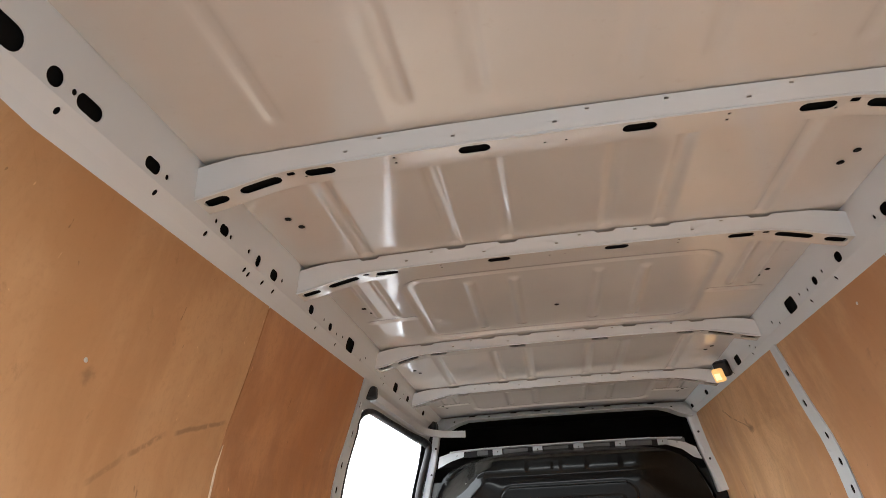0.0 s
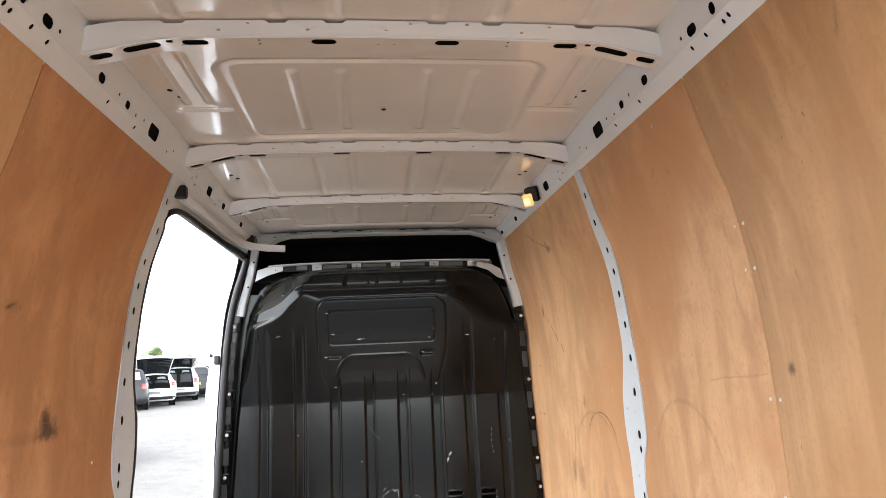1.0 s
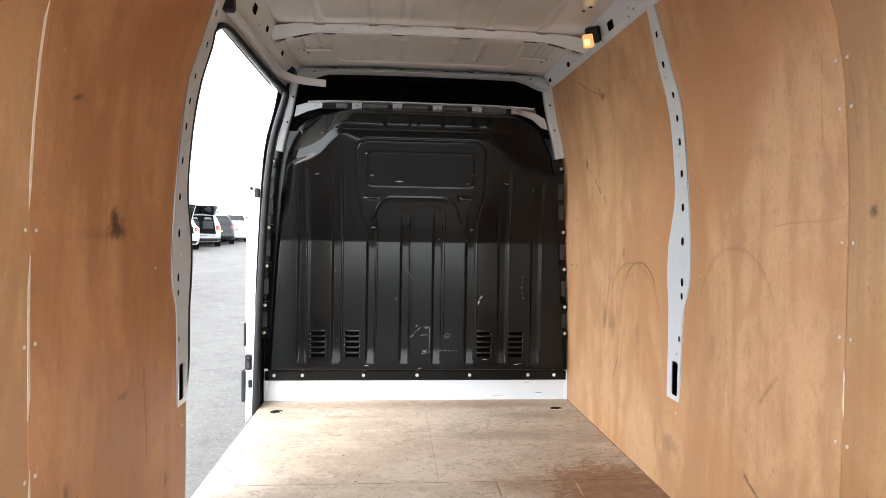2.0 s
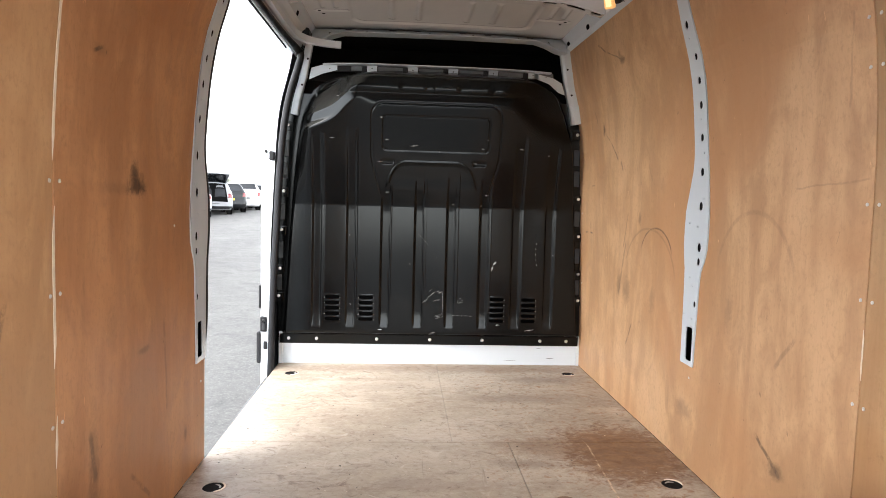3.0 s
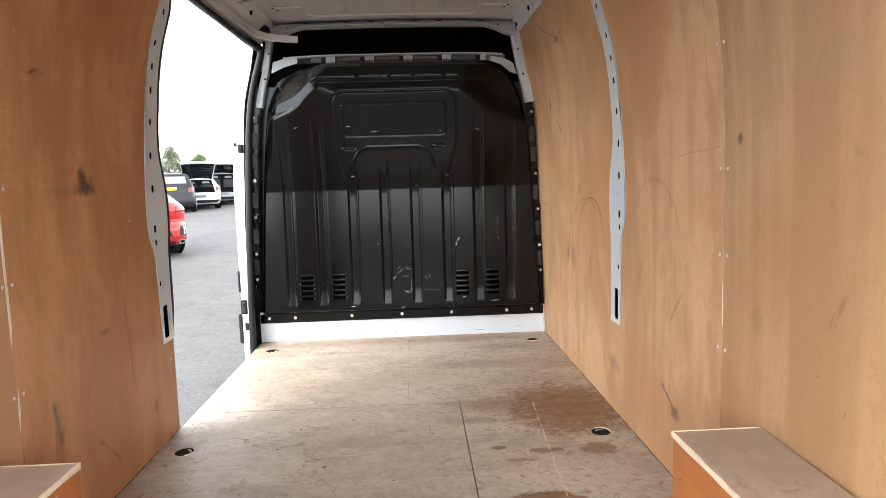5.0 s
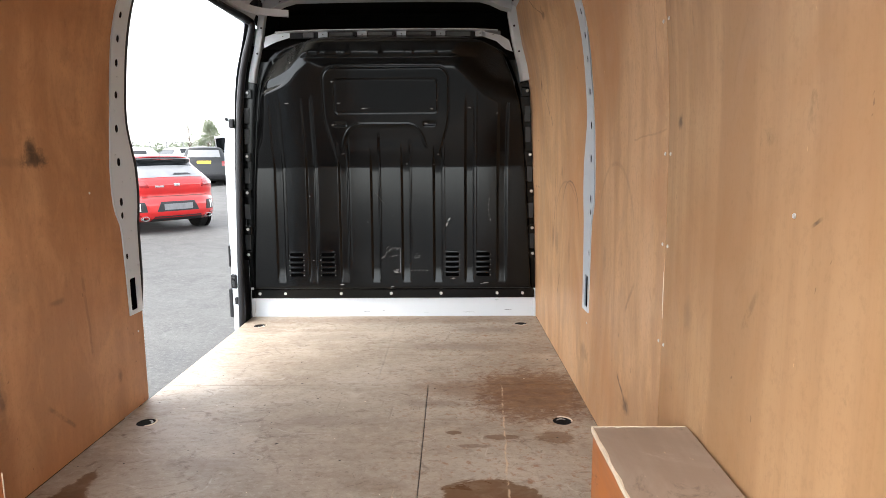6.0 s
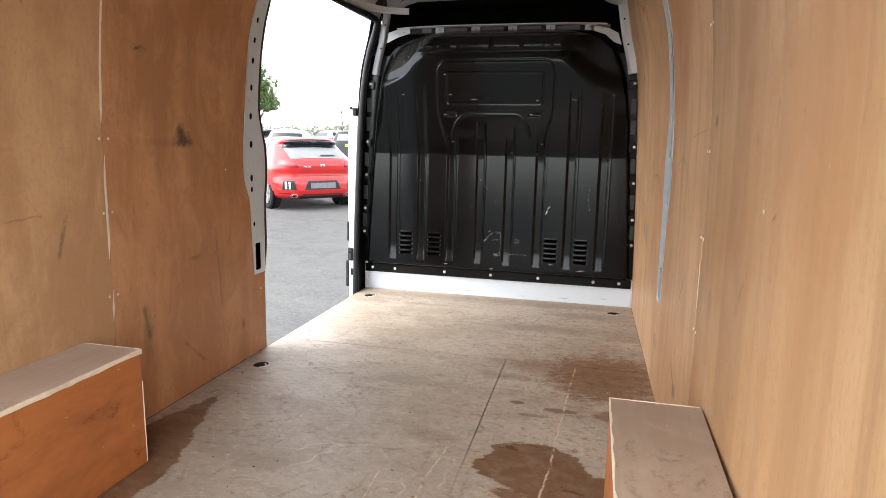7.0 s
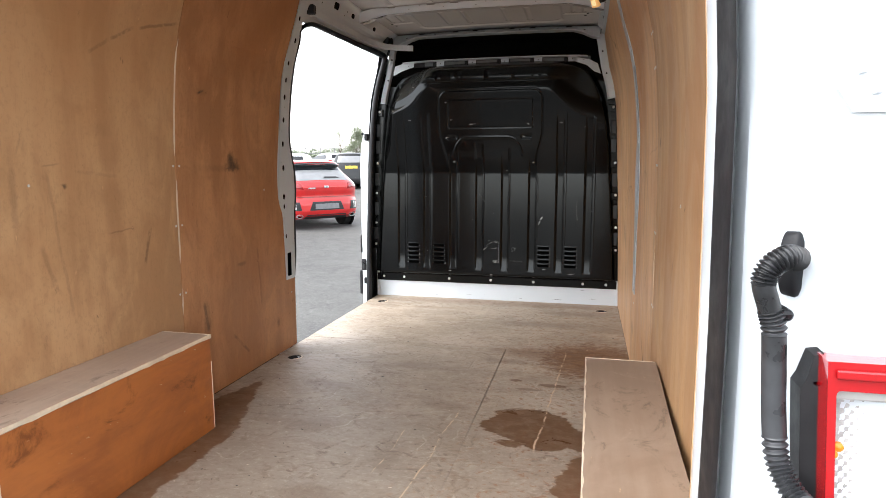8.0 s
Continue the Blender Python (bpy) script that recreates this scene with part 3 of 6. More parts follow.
RINGS = ((-0.765, -0.205), (0.762, -0.181), (-0.787, -1.530), (0.766, -1.522))


def floor_board(x0, x1, y0, y1):
    def edge(y):
        return wall_x(y, 0.0) - 0.001
    n = 30
    ys = [y0 + (y1 - y0) * i / n for i in range(n + 1)]
    right = [(min(x1, edge(y)), y) for y in ys]
    # the rear seam closes up behind
    left = [(max(x0 - (0.0028 * ease(-y, 1.9, 2.3) if 0.2 < x0 else 0.0), -edge(y)), y) for y in reversed(ys)]
    holes = [slot(cx, cy, 0.071, 0.071, n=5) for cx, cy in RINGS if x0 < cx < x1 and y0 < cy < y1]
    bm = sheet(right + left, holes, [], [], lambda u, v, w: Vector((u, v, -w)), 0.016)
    part("floor_board", bm, FLOOR, floor)


floor_board(-1, 0.0292, -1.1525, 0.0)
floor_board(0.0308, 1, -1.1525, 0.0)
floor_board(-1, 0.2525, REAR, -1.1570)
floor_board(0.2562, 1, REAR, -1.1570)


def tie_down():
    t = thing("tie_down_ring", (0, 0, 0), "steel lashing eye sunk in a round cup in the floor", "tie-down", "floor lashing eyes")
    cup = lathe([(0.0350, -0.002), (0.0335, -0.002), (0.0328, -0.006), (0.031, -0.034), (0.025, -0.040), (0.001, -0.041)], 28)
    part("cup", cup, FELT_HOLE_BLACK, t, smooth=True)
    path = [Vector((0.021 * math.cos(a), 0.021 * math.sin(a), -0.010 + 0.006 * math.cos(a))) for a in np.linspace(0, 2 * math.pi, 25)]
    rim = [Vector((0.0358 * math.cos(a), 0.0358 * math.sin(a), 0.0005)) for a in np.linspace(-1.9, 0.2, 25)]
    part("rim", sweep(rim, ring_profile(0.0035, 0.0022, 6)), PLY_CORE, t, "pale worn plywood lip", smooth=True)
    part("eye", sweep(path, ring_profile(0.0045, 0.0045, 8)), STEEL, t, "dull steel eye", smooth=True)
    return t


ring = tie_down()
ring.matrix_basis = pose(RINGS[0][0], RINGS[0][1], 0, 0, 0, 20)
for k, (cx, cy) in enumerate(RINGS[1:]):
    copy_thing(ring, pose(cx, cy, 0, 0, 0, 65 * k - 30))


# ---- lined sides ----
def wall_map(side):
    return lambda u, v, w: Vector((side * (wall_x(u, v) + w), u, v))


def outer_skin(side, y0, y1, z0):
    """The outer steel of one side, drawn in at the roof."""
    def fn(a, c):
        z = z0 + (1.968 - z0) * c
        return Vector((side * (0.985 - 0.115 * ease(z, 0.95, 1.9) - (0.06 if z < -0.05 else 0.0)), y0 + (y1 - y0) * a, z))
    bm = grid(3, 26, fn)
    top = bmesh.ops.extrude_face_region(bm, geom=bm.faces[:])["geom"]
    for v in top:
        if isinstance(v, bmesh.types.BMVert):
            v.co.x += side * 0.004
    return bm


# The skins are near-black: the shade of the hollows is in their colour.
wall_right = tagged(part("wall_right", outer_skin(1, REAR, 0.44, -0.1), CAVITY), "plywood-lined steel side of the van", "van side", kind="structure")
wall_left = tagged(part("wall_left", outer_skin(-1, REAR, -1.365, -0.1), CAVITY),
                   "plywood-lined steel side of the van behind the sliding door", "van side", kind="structure")
part("skin_over_door", outer_skin(-1, -1.365, 0.44, 1.800), CAVITY, wall_left)


def body_panel(side, y0, y1, z0, owner):
    """The painted outside of one side."""
    bm = outer_skin(side, y0, y1, z0)
    for v in bm.verts:
        v.co.x += side * 0.007
    part("body_panel", bm, WHITE, owner, "white painted outer steel", smooth=True, flat_angle=40)


body_panel(1, REAR, 0.44, -0.1, wall_right)
body_panel(-1, REAR, -1.380, -0.1, wall_left)
body_panel(-1, -1.376, 0.44, 1.802, wall_left)
CUTS = [0.4, 0.8, 1.0, 1.08, 1.14, 1.2, 1.26, 1.32, 1.36, 1.4, 1.44, 1.485, 1.54, 1.595, 1.65, 1.7, 1.75]
TOP = 1.798
# the pillar's edges ahead and behind, by height
PILLAR_Z = (0.375, 0.60, 0.72, 0.79, 0.86, 0.95, 1.00, 1.10, 1.14, 1.42, 1.60, TOP)
PILLAR_AHEAD = (-1.290, -1.290, -1.288, -1.275, -1.272, -1.280, -1.296, -1.326, -1.332, -1.334, -1.336, -1.338)
PILLAR_BEHIND = (-1.383, -1.392, -1.398, -1.436, -1.444, -1.444, -1.438, -1.428, -1.425, -1.425, -1.415, -1.395)


PILLAR_LEFT = -0.018


def pillar_line(edge, gap, zs=None):
    zs = zs or [0.375 + (TOP - 0.375) * i / 36 for i in range(37)]
    return [(line_at(z, PILLAR_Z, edge) + gap, z) for z in zs]


def ply_right():
    ahead, behind = pillar_line(PILLAR_AHEAD, 0.002), pillar_line(PILLAR_BEHIND, -0.002)
    out = [(-2.1875, 0.002), (-0.006, 0.002), (-0.006, TOP), *reversed(ahead), *behind, (-2.188, TOP)]
    bm = sheet(out, [], [-0.35, -0.7, -1.0, -1.7, -2.0], CUTS, wall_map(1), 0.006)
    front = part("plywood_panel", bm, PLY_RIGHT, wall_right, "warm brown plywood lining with rubbed dark marks")
    bm = sheet([(-3.548, 0.002), (-2.1925, 0.002), (-2.1925, TOP), (-3.548, TOP)], [], [-2.5, -2.8, -3.05, -3.12, -3.19, -3.26, -3.32, -3.38, -3.44, -3.5], CUTS, wall_map(1), 0.006)
    back = part("plywood_panel", bm, PLY_RIGHT_REAR, wall_right, "paler plywood lining with upright grain")
    return front, back


def ply_left():
    behind = pillar_line(PILLAR_BEHIND, -0.002 + PILLAR_LEFT)
    out = [(-2.252, 0.002), (-1.308, 0.002), (-1.308, 0.373), *behind, (-2.252, TOP)]
    bm = sheet(out, [], [-1.7, -2.0], CUTS, wall_map(-1), 0.006)
    front = part("plywood_panel", bm, PLY_LEFT, wall_left, "reddish brown plywood lining with a dark smudge")
    bm = sheet([(-3.548, 0.002), (-2.256, 0.002), (-2.256, TOP), (-3.548, TOP)], [], [-2.5, -2.8, -3.05, -3.12, -3.19, -3.26, -3.32, -3.38, -3.44, -3.5], CUTS, wall_map(-1), 0.006)
    back = part("plywood_panel", bm, PLY_LEFT_REAR, wall_left, "yellow-brown plywood lining with scuffs")
    return front, back


PANELS_RIGHT, PANELS_LEFT = ply_right(), ply_left()


def core_strips():
    """Raw edges that show in the seams between the boards."""
    for z0, z1 in ((0.39, 0.50), (0.60, 0.93), (1.02, 1.45)):
        bm = sheet([(-2.2585, z0), (-2.2505, z0 + 0.05), (-2.2515, z1), (-2.2590, z1 - 0.06)], [], [], [z for z in CUTS if z0 < z < z1], wall_map(-1), 0.0012)
        for v in bm.verts:
            v.co.x += 0.002
        part("raw_edge", bm, PLY_CORE, PANELS_LEFT[0], "splintered pale plywood edge")
    bm = sheet([(-2.1930, 0.57), (-2.1890, 0.60), (-2.1890, 0.69), (-2.1925, 0.67)], [], [], [], wall_map(1), 0.0012)
    for v in bm.verts:
        v.co.x -= 0.002
    part("raw_edge", bm, PLY_CORE, PANELS_RIGHT[0], "splintered pale plywood edge")


core_strips()


def screws():
    head = lathe([(0.0045, 0.0), (0.0045, 0.0012), (0.0032, 0.0022), (0.0012, 0.0016), (0.0002, 0.0016)], 12, "x")
    first = part("screw", head, SCREW, PANELS_LEFT[0])
    spots = [(-1, y, z) for z in (0.98, 0.75, 0.48) for y in (-2.232, -2.268)] + [(-1, -1.60, 0.86), (-1, -1.35, 0.30), (-1, -2.77, 1.52), (-1, -2.9, 0.93)]
    spots += [(1, y, z) for z in (1.40, 0.98, 0.757, 0.508, 1.29) for y in (-2.172, -2.208)] + [(1, -2.753, 0.885), (1, -1.98, 1.74), (1, -1.36, 0.33), (1, -0.05, 0.9), (1, -0.05, 0.5)]
    scene.collection.objects.unlink(first)
    for side, y, z in spots:
        panel = (PANELS_RIGHT[0] if y > -2.19 else PANELS_RIGHT[1]) if side > 0 else (PANELS_LEFT[0] if y > -2.254 else PANELS_LEFT[1])
        m = Matrix.Translation((side * (wall_x(y, z) - 0.0004), y, z)) @ pose(0, 0, 0, 0, 0, 180 if side > 0 else 0)
        again(first, m, panel)
    bpy.data.objects.remove(first)


screws()

PILLAR_HOLES = ((1.485, 0.024), (1.403, 0.026), (1.319, 0.028), (1.206, 0.028), (1.085, 0.030), (0.963, 0.032), (0.815, 0.032), (0.764, 0.026), (0.607, 0.024), (1.595, 0.026), (1.70, 0.024))


def pillar(side, parent):
    """The white inner skin of the pillar, with its round holes and the pull recess at its foot."""
    zs = [0.375 + (TOP - 0.375) * i / 40 for i in range(41)]
    dy = PILLAR_LEFT if side < 0 else 0.0
    ahead, behind = pillar_line(PILLAR_AHEAD, dy, zs), pillar_line(PILLAR_BEHIND, dy, zs)
    holes = [slot((-1.385 if 0.7 < z < 1.5 else (-1.37 if z > 1.5 else -1.380)) + dy, z, s * 0.8, s) for z, s in PILLAR_HOLES]
    holes[8] = slot(-1.374 + dy, 0.607, 0.018, 0.024)
    holes += [slot(y + dy, z, 0.006, 0.008, n=2) for y, z in ((-1.35, 1.44), (-1.38, 1.27), (-1.40, 1.15), (-1.37, 0.89), (-1.31, 0.90), (-1.33, 0.70), (-1.35, 0.67), (-1.30, 0.56), (-1.36, 0.55), (-1.405, 0.99), (-1.365, 1.55))]
    holes.append(slot(-1.348 + dy, 0.455, 0.046, 0.125, 0.008))
    bm = sheet(behind + list(reversed(ahead)), holes, [], CUTS, lambda u, v, w: Vector((side * (wall_x(u, v) - 0.004 + w), u, v)), 0.0025)
    ob = part("pillar", bm, WHITE, parent, "white pressed-steel pillar with a row of round holes", smooth=True, flat_angle=50)
    # Dark sheet stands in for the shade seen through the pillar's holes.
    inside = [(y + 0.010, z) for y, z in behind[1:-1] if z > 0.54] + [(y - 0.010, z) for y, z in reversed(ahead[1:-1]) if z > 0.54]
    part("cavity", sheet(inside, [], [], CUTS, lambda u, v, w: Vector((side * (wall_x(u, v) + 0.006 + w), u, v)), 0.002), FELT_HOLE_BLACK, ob, "dark sheet for the shade behind the holes")
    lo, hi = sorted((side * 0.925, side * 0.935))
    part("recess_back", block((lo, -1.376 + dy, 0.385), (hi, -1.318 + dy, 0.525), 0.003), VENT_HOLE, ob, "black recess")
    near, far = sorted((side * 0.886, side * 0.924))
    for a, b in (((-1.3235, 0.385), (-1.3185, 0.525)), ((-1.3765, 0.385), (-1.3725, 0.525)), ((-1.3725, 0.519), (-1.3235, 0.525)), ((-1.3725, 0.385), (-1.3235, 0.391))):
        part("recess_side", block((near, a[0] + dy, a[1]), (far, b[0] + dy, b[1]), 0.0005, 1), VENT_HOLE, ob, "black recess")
    for e, name in ((ahead, "pillar_return"), (behind, "pillar_return")):
        lip = [Vector((side * (wall_x(y, z) - 0.004), y, z)) for y, z in e]
        bm = bmesh.new()
        a = [bm.verts.new(p) for p in lip]
        b = [bm.verts.new(p + Vector((side * 0.05, 0, 0))) for p in lip]
        for i in range(len(a) - 1):
            bm.faces.new((a[i], a[i + 1], b[i + 1], b[i]))
        part(name, bm, WHITE, ob, smooth=True)
    return ob


pillar(1, wall_right)
pillar(-1, wall_left)

CANT_X = (0.756, 0.7375, 0.718, 0.706, 0.686)
CANT_Z = (1.775, 1.802, 1.826, 1.870, 1.936)
CANT_HOLES = ((-3.185, 0.10, 0.038), (-3.075, 0.030, 0.030), (-3.002, 0.055, 0.026), (-2.837, 0.042, 0.024), (-2.575, 0.036, 0.022), (-2.409, 0.022, 0.028),
              (-2.318, 0.040, 0.026), (-2.055, 0.036, 0.026), (-1.890, 0.030, 0.024), (-1.685, 0.075, 0.044), (-1.030, 0.065, 0.042), (-0.790, 0.05, 0.032), (-0.43, 0.05, 0.032), (-0.10, 0.05, 0.03))
CANT_SMALL = ((-3.037, 1.848), (-3.042, 1.813), (-2.794, 1.847), (-2.799, 1.814), (-2.613, 1.849), (-2.624, 1.816), (-2.545, 1.844), (-2.46, 1.848), (-2.417, 1.810),
              (-2.44, 1.812), (-2.288, 1.815), (-2.35, 1.815), (-2.27, 1.85), (-1.981, 1.815), (-1.95, 1.85), (-1.827, 1.842), (-1.80, 1.815), (-1.77, 1.85), (-1.55, 1.83), (-1.50, 1.85), (-1.22, 1.85), (-1.20, 1.82), (-1.26, 1.83), (-0.90, 1.82), (-0.88, 1.85))


def cantrail(side, parent):
    holes = [slot(y, 1.846, length, width, min(length, width) * (0.5 if width < 0.04 else 0.3)) for y, length, width in CANT_HOLES if y - length / 2 > REAR + 0.005]
    holes += [slot(y, z, 0.010, 0.011, n=2) for y, z in CANT_SMALL]
    def bent(u, v, w):
        x = line_at(v, CANT_Z, CANT_X)
        if u > -0.5:
            x -= 0.012 * (u + 0.5) / 0.5
        return Vector((side * (x + w), u, v - max(0.0, v - 1.802) / 0.134 * (1.932 - roof_z(0, u))))
    bm = sheet([(REAR, 1.775), (0.0, 1.775), (0.0, 1.936), (REAR, 1.936)], holes, [-3.5, -3.0, -2.5, -2.0, -1.5, -1.0, -0.5], [1.802, 1.826, 1.870], bent, 0.0015)
    rail = part("cantrail", bm, WHITE, parent, "white steel roof rail punched with slots and holes")
    # A second dark sheet gives the rail's slots their unlit depth.
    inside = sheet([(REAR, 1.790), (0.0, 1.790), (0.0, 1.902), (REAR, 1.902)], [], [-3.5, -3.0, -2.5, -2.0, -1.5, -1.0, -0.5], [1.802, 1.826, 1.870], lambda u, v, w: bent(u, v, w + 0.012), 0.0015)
    part("cavity", inside, CAVITY, rail, "dark sheet for the shade behind the holes")
    return rail


cantrail(1, wall_right)
cantrail(-1, wall_left)


# ---- roof ----
RIBS = (-2.732, -2.202, -1.396, -0.722)


def ridge(d, w):
    return 1 - ease(abs(d), w * 0.35, w)


def round_rect(x, y, cx, cy, hx, hy, r):
    """Signed distance to a rounded rectangle."""
    qx, qy = abs(x - cx) - hx + r, abs(y - cy) - hy + r
    return math.hypot(max(qx, 0), max(qy, 0)) + min(max(qx, qy), 0) - r


def roof_relief(x, y):
    """Pressed beads of the roof skin, in metres upwards."""
    ax, h = abs(x), 0.0
    bays = ((-3.55, -2.74), (-2.65, -2.21), (-2.12, -1.40), (-1.31, -0.73), (-0.64, -0.06))
    for k, (y0, y1) in enumerate(bays):
        if not y0 < y < y1:
            continue
        if k in (2, 4):
            c, half = ((-1.715, 0.275) if k == 2 else (-0.36, 0.21))
            d = round_rect(x, y, 0, c, 0.455, half, 0.06)
            h += 0.006 * ridge(d, 0.016) + 0.004 * ease(-d, 0.0, 0.02)
            inside = ease(half - 0.05 - abs(y - c), 0, 0.02)
            for b in (0.125, 0.262):
                h -= 0.0055 * ridge(ax - b, 0.018) * inside
            if 0.47 < ax < 0.66:
                h += 0.005 * ridge(y - (c + 0.03), 0.014) * ease(ax, 0.47, 0.49) * ease(0.65 - ax, 0, 0.02)
                h -= 0.005 * (ridge(ax - 0.535, 0.012) + ridge(ax - 0.60, 0.012)) * ease(c - 0.0 - y, 0, 0.03) * ease(y - y0 - 0.06, 0, 0.03)
        else:
            fade = ease(y - y0, 0.02, 0.06) if k else 1.0
            fade *= ease(y1 - y, 0.05, 0.08) if k in (0,) else 1.0
            for b in (0.125, 0.262, 0.50):
                h += (0.0035 if k == 0 else 0.006) * ridge(ax - b, 0.020) * fade
    return h


def ceiling_point(a, b):
    x, y = -0.69 + 1.38 * a, REAR + (0.0 - REAR) * b
    return Vector((x, y, roof_z(x, y) + roof_relief(x, y)))


ceiling = tagged(part("ceiling", grid(190, 460, ceiling_point), ROOF, smooth=True, flat_angle=80),
                 "bare satin-white steel roof skin with pressed beads", "van roof", kind="structure")
tagged(part("roof_skin", block((-0.90, REAR, 1.966), (0.90, 0.5, 1.978), 0.004), WHITE),
       "white outer roof skin of the van", "van roof", kind="structure")


def rib(y0):
    """A hollow roof bow: a rear face with notches under the roof beads, and an underside with slots."""
    t = thing("roof_rib", (0, y0, roof_z(0, y0) - 0.036), "white pressed-steel roof bow with slotted underside", "roof rib", "roof bows", "structure")
    half = 0.712

    def under(x):
        return roof_z(0, y0) - 0.034 - 0.006 * (x / 0.5) ** 2 - 0.040 * ease(abs(x), 0.50, 0.76)
    lean, deep = 0.030, 0.090
    holes = []
    for s in (-1, 1):
        holes += [slot(s * 0.678, 0.056, 0.050, 0.026), slot(s * 0.585, 0.054, 0.085, 0.026), slot(s * 0.462, 0.053, 0.062, 0.025), slot(s * 0.154, 0.052, 0.062, 0.025),
                  slot(s * 0.520, 0.045, 0.016, 0.012, 0.003, 2), slot(s * 0.31, 0.044, 0.007, 0.007, n=2), slot(s * 0.31, 0.062, 0.007, 0.007, n=2),
                  slot(s * 0.495, 0.064, 0.006, 0.006, n=2), slot(s * 0.02, 0.062, 0.006, 0.006, n=2)]
    cuts = steps(-half, half, 30)
    bm = sheet([(-half, lean), (half, lean), (half, deep), (-half, deep)], holes, cuts, [], lambda u, v, w: Vector((u, y0 + v, under(u) + w)), 0.0015)
    # Underside takes the floor-lit roof tone, the rear face the cooler daylit white.
    part("underside", bm, ROOF, t, smooth=True, flat_angle=60)
    # the bows ahead of the rearmost one are notched where the roof's beads run out
    top = [(-half, 1.0)]
    for c in (-0.50, -0.262, -0.125, 0.125, 0.262, 0.50) if y0 > RIBS[0] else ():
        top += [(c - 0.028, 1.0), (c - 0.020, 0.84), (c + 0.020, 0.84), (c + 0.028, 1.0)]
    top.append((half, 1.0))

    def face(u, v, w):
        crown = min(roof_z(u, y0) - 0.003, under(u) + 0.052)
        return Vector((u, y0 + lean + (0.004 - lean) * v + w, under(u) + v * (crown - under(u))))
    pins = [slot(c, 0.84 if k % 2 else 0.45, 0.008, 0.10, 0.003, 2) for k, c in enumerate((-0.40, -0.33, -0.19, 0.06, 0.0, 0.20, 0.34, 0.41))]
    bm = sheet(top + [(half, 0.0), (-half, 0.0)], pins, cuts, [0.5], face, 0.0015)
    part("rear_face", bm, WHITE, t, "white sloping rear face with small pin holes", smooth=True, flat_angle=60)
    bm = sheet([(-half, 0), (half, 0), (half, 1), (-half, 1)], [], cuts, [], lambda u, v, w: Vector((u, y0 + deep - w, under(u) + v * (min(roof_z(u, y0) - 0.001, under(u) + 0.052) - under(u)))), 0.0015)
    part("front_face", bm, ROOF, t, smooth=True, flat_angle=60)
    edge = [Vector((x, y0 + lean, under(x) + 0.0015)) for x in np.linspace(-half, half, 40)]
    part("fold", sweep(edge, ring_profile(0.0030, 0.0030, 8)), WHITE, t, smooth=True)
    # Dark strip stands in for the shade inside the closed bow.
    dark_line = [Vector((x, y0 + 0.060, under(x) + 0.014)) for x in np.linspace(-half + 0.004, half - 0.004, 30)]
    part("slot_shade", sweep(dark_line, [(-0.026, -0.003), (0.026, -0.003), (0.026, 0.003), (-0.026, 0.003)]), CAVITY, t, "dark strip for the shade inside the bow")
    return t


for y0 in RIBS:
    rib(y0)


def roof_hole_discs():
    # Black discs stand in for the dark of small open holes.
    first = part("disc", lathe([(0.008, 0.0), (0.008, -0.001), (0.006, -0.0015), (0.001, -0.0015)], 14), FELT_HOLE_BLACK)
    for yc in (-2.46, -1.83, -1.05, -0.33):
        for s in (-1, 1):
            for dx, dy in ((0.622, 0.0), (0.606, 0.045)):
                x, y = s * dx, yc + dy
                again(first, Matrix.Translation((x, y, roof_z(x, y) - 0.001)), ceiling)
    again(first, Matrix.Translation((0.0, -1.66, roof_z(0, -1.66) + 0.003)) @ pose(0, 0, 0, 0, 0, 0), ceiling)
    bpy.data.objects.remove(first)


roof_hole_discs()


def header():
    t = thing("front_header", (0, -0.05, 1.835), "white steel cross-member at the front of the roof", "cross-member", kind="structure")
    half = 0.70
    cuts = steps(-half, half, 24)

    def low(u):
        return 1.842 - 0.010 * (u / half) ** 2 - 0.055 * ease(abs(u), 0.52, 0.70)
    notch = [(-half, 1.0)]
    for c in (-0.50, -0.262, -0.125, 0.125, 0.262, 0.50):
        notch += [(c - 0.020, 1.0), (c - 0.016, 0.72), (c + 0.016, 0.72), (c + 0.020, 1.0)]
    notch.append((half, 1.0))
    pins = [slot(c, 0.45, 0.010, 0.16, 0.004, 2) for c in (-0.6, -0.4, -0.06, 0.18, 0.43, 0.6)]
    bm = sheet(notch + [(half, 0.0), (-half, 0.0)], pins, cuts, [0.5], lambda u, v, w: Vector((u, -0.075 + 0.04 * v - 0.03 * (1 - v) + w, low(u) + v * (roof_z(u, -0.05) - 0.004 - low(u)))), 0.002)
    part("face", bm, WHITE, t, smooth=True, flat_angle=50)
    bm = sheet([(-half, 0), (half, 0), (half, 0.09), (-half, 0.09)], [], cuts, [], lambda u, v, w: Vector((u, -0.105 + v, low(u) + w)), 0.002)
    part("underside", bm, WHITE, t, smooth=True, flat_angle=50)


header()

shelf = bmesh.new()
for lo, hi in (((-0.74, 0.40, 1.62), (0.74, 0.42, 1.93)), ((-0.74, -0.012, 1.865), (0.74, 0.40, 1.88)), ((-0.74, 0.03, 1.60), (0.74, 0.40, 1.64)),
               ((-0.755, -0.012, 1.60), (-0.735, 0.40, 1.93)), ((0.735, -0.012, 1.60), (0.755, 0.40, 1.93))):
    box(shelf, lo, hi)
tagged(part("overhead_recess", shelf, FELT_HOLE_BLACK), "black-lined recess over the cab above the bulkhead", "cab lining", kind="structure")
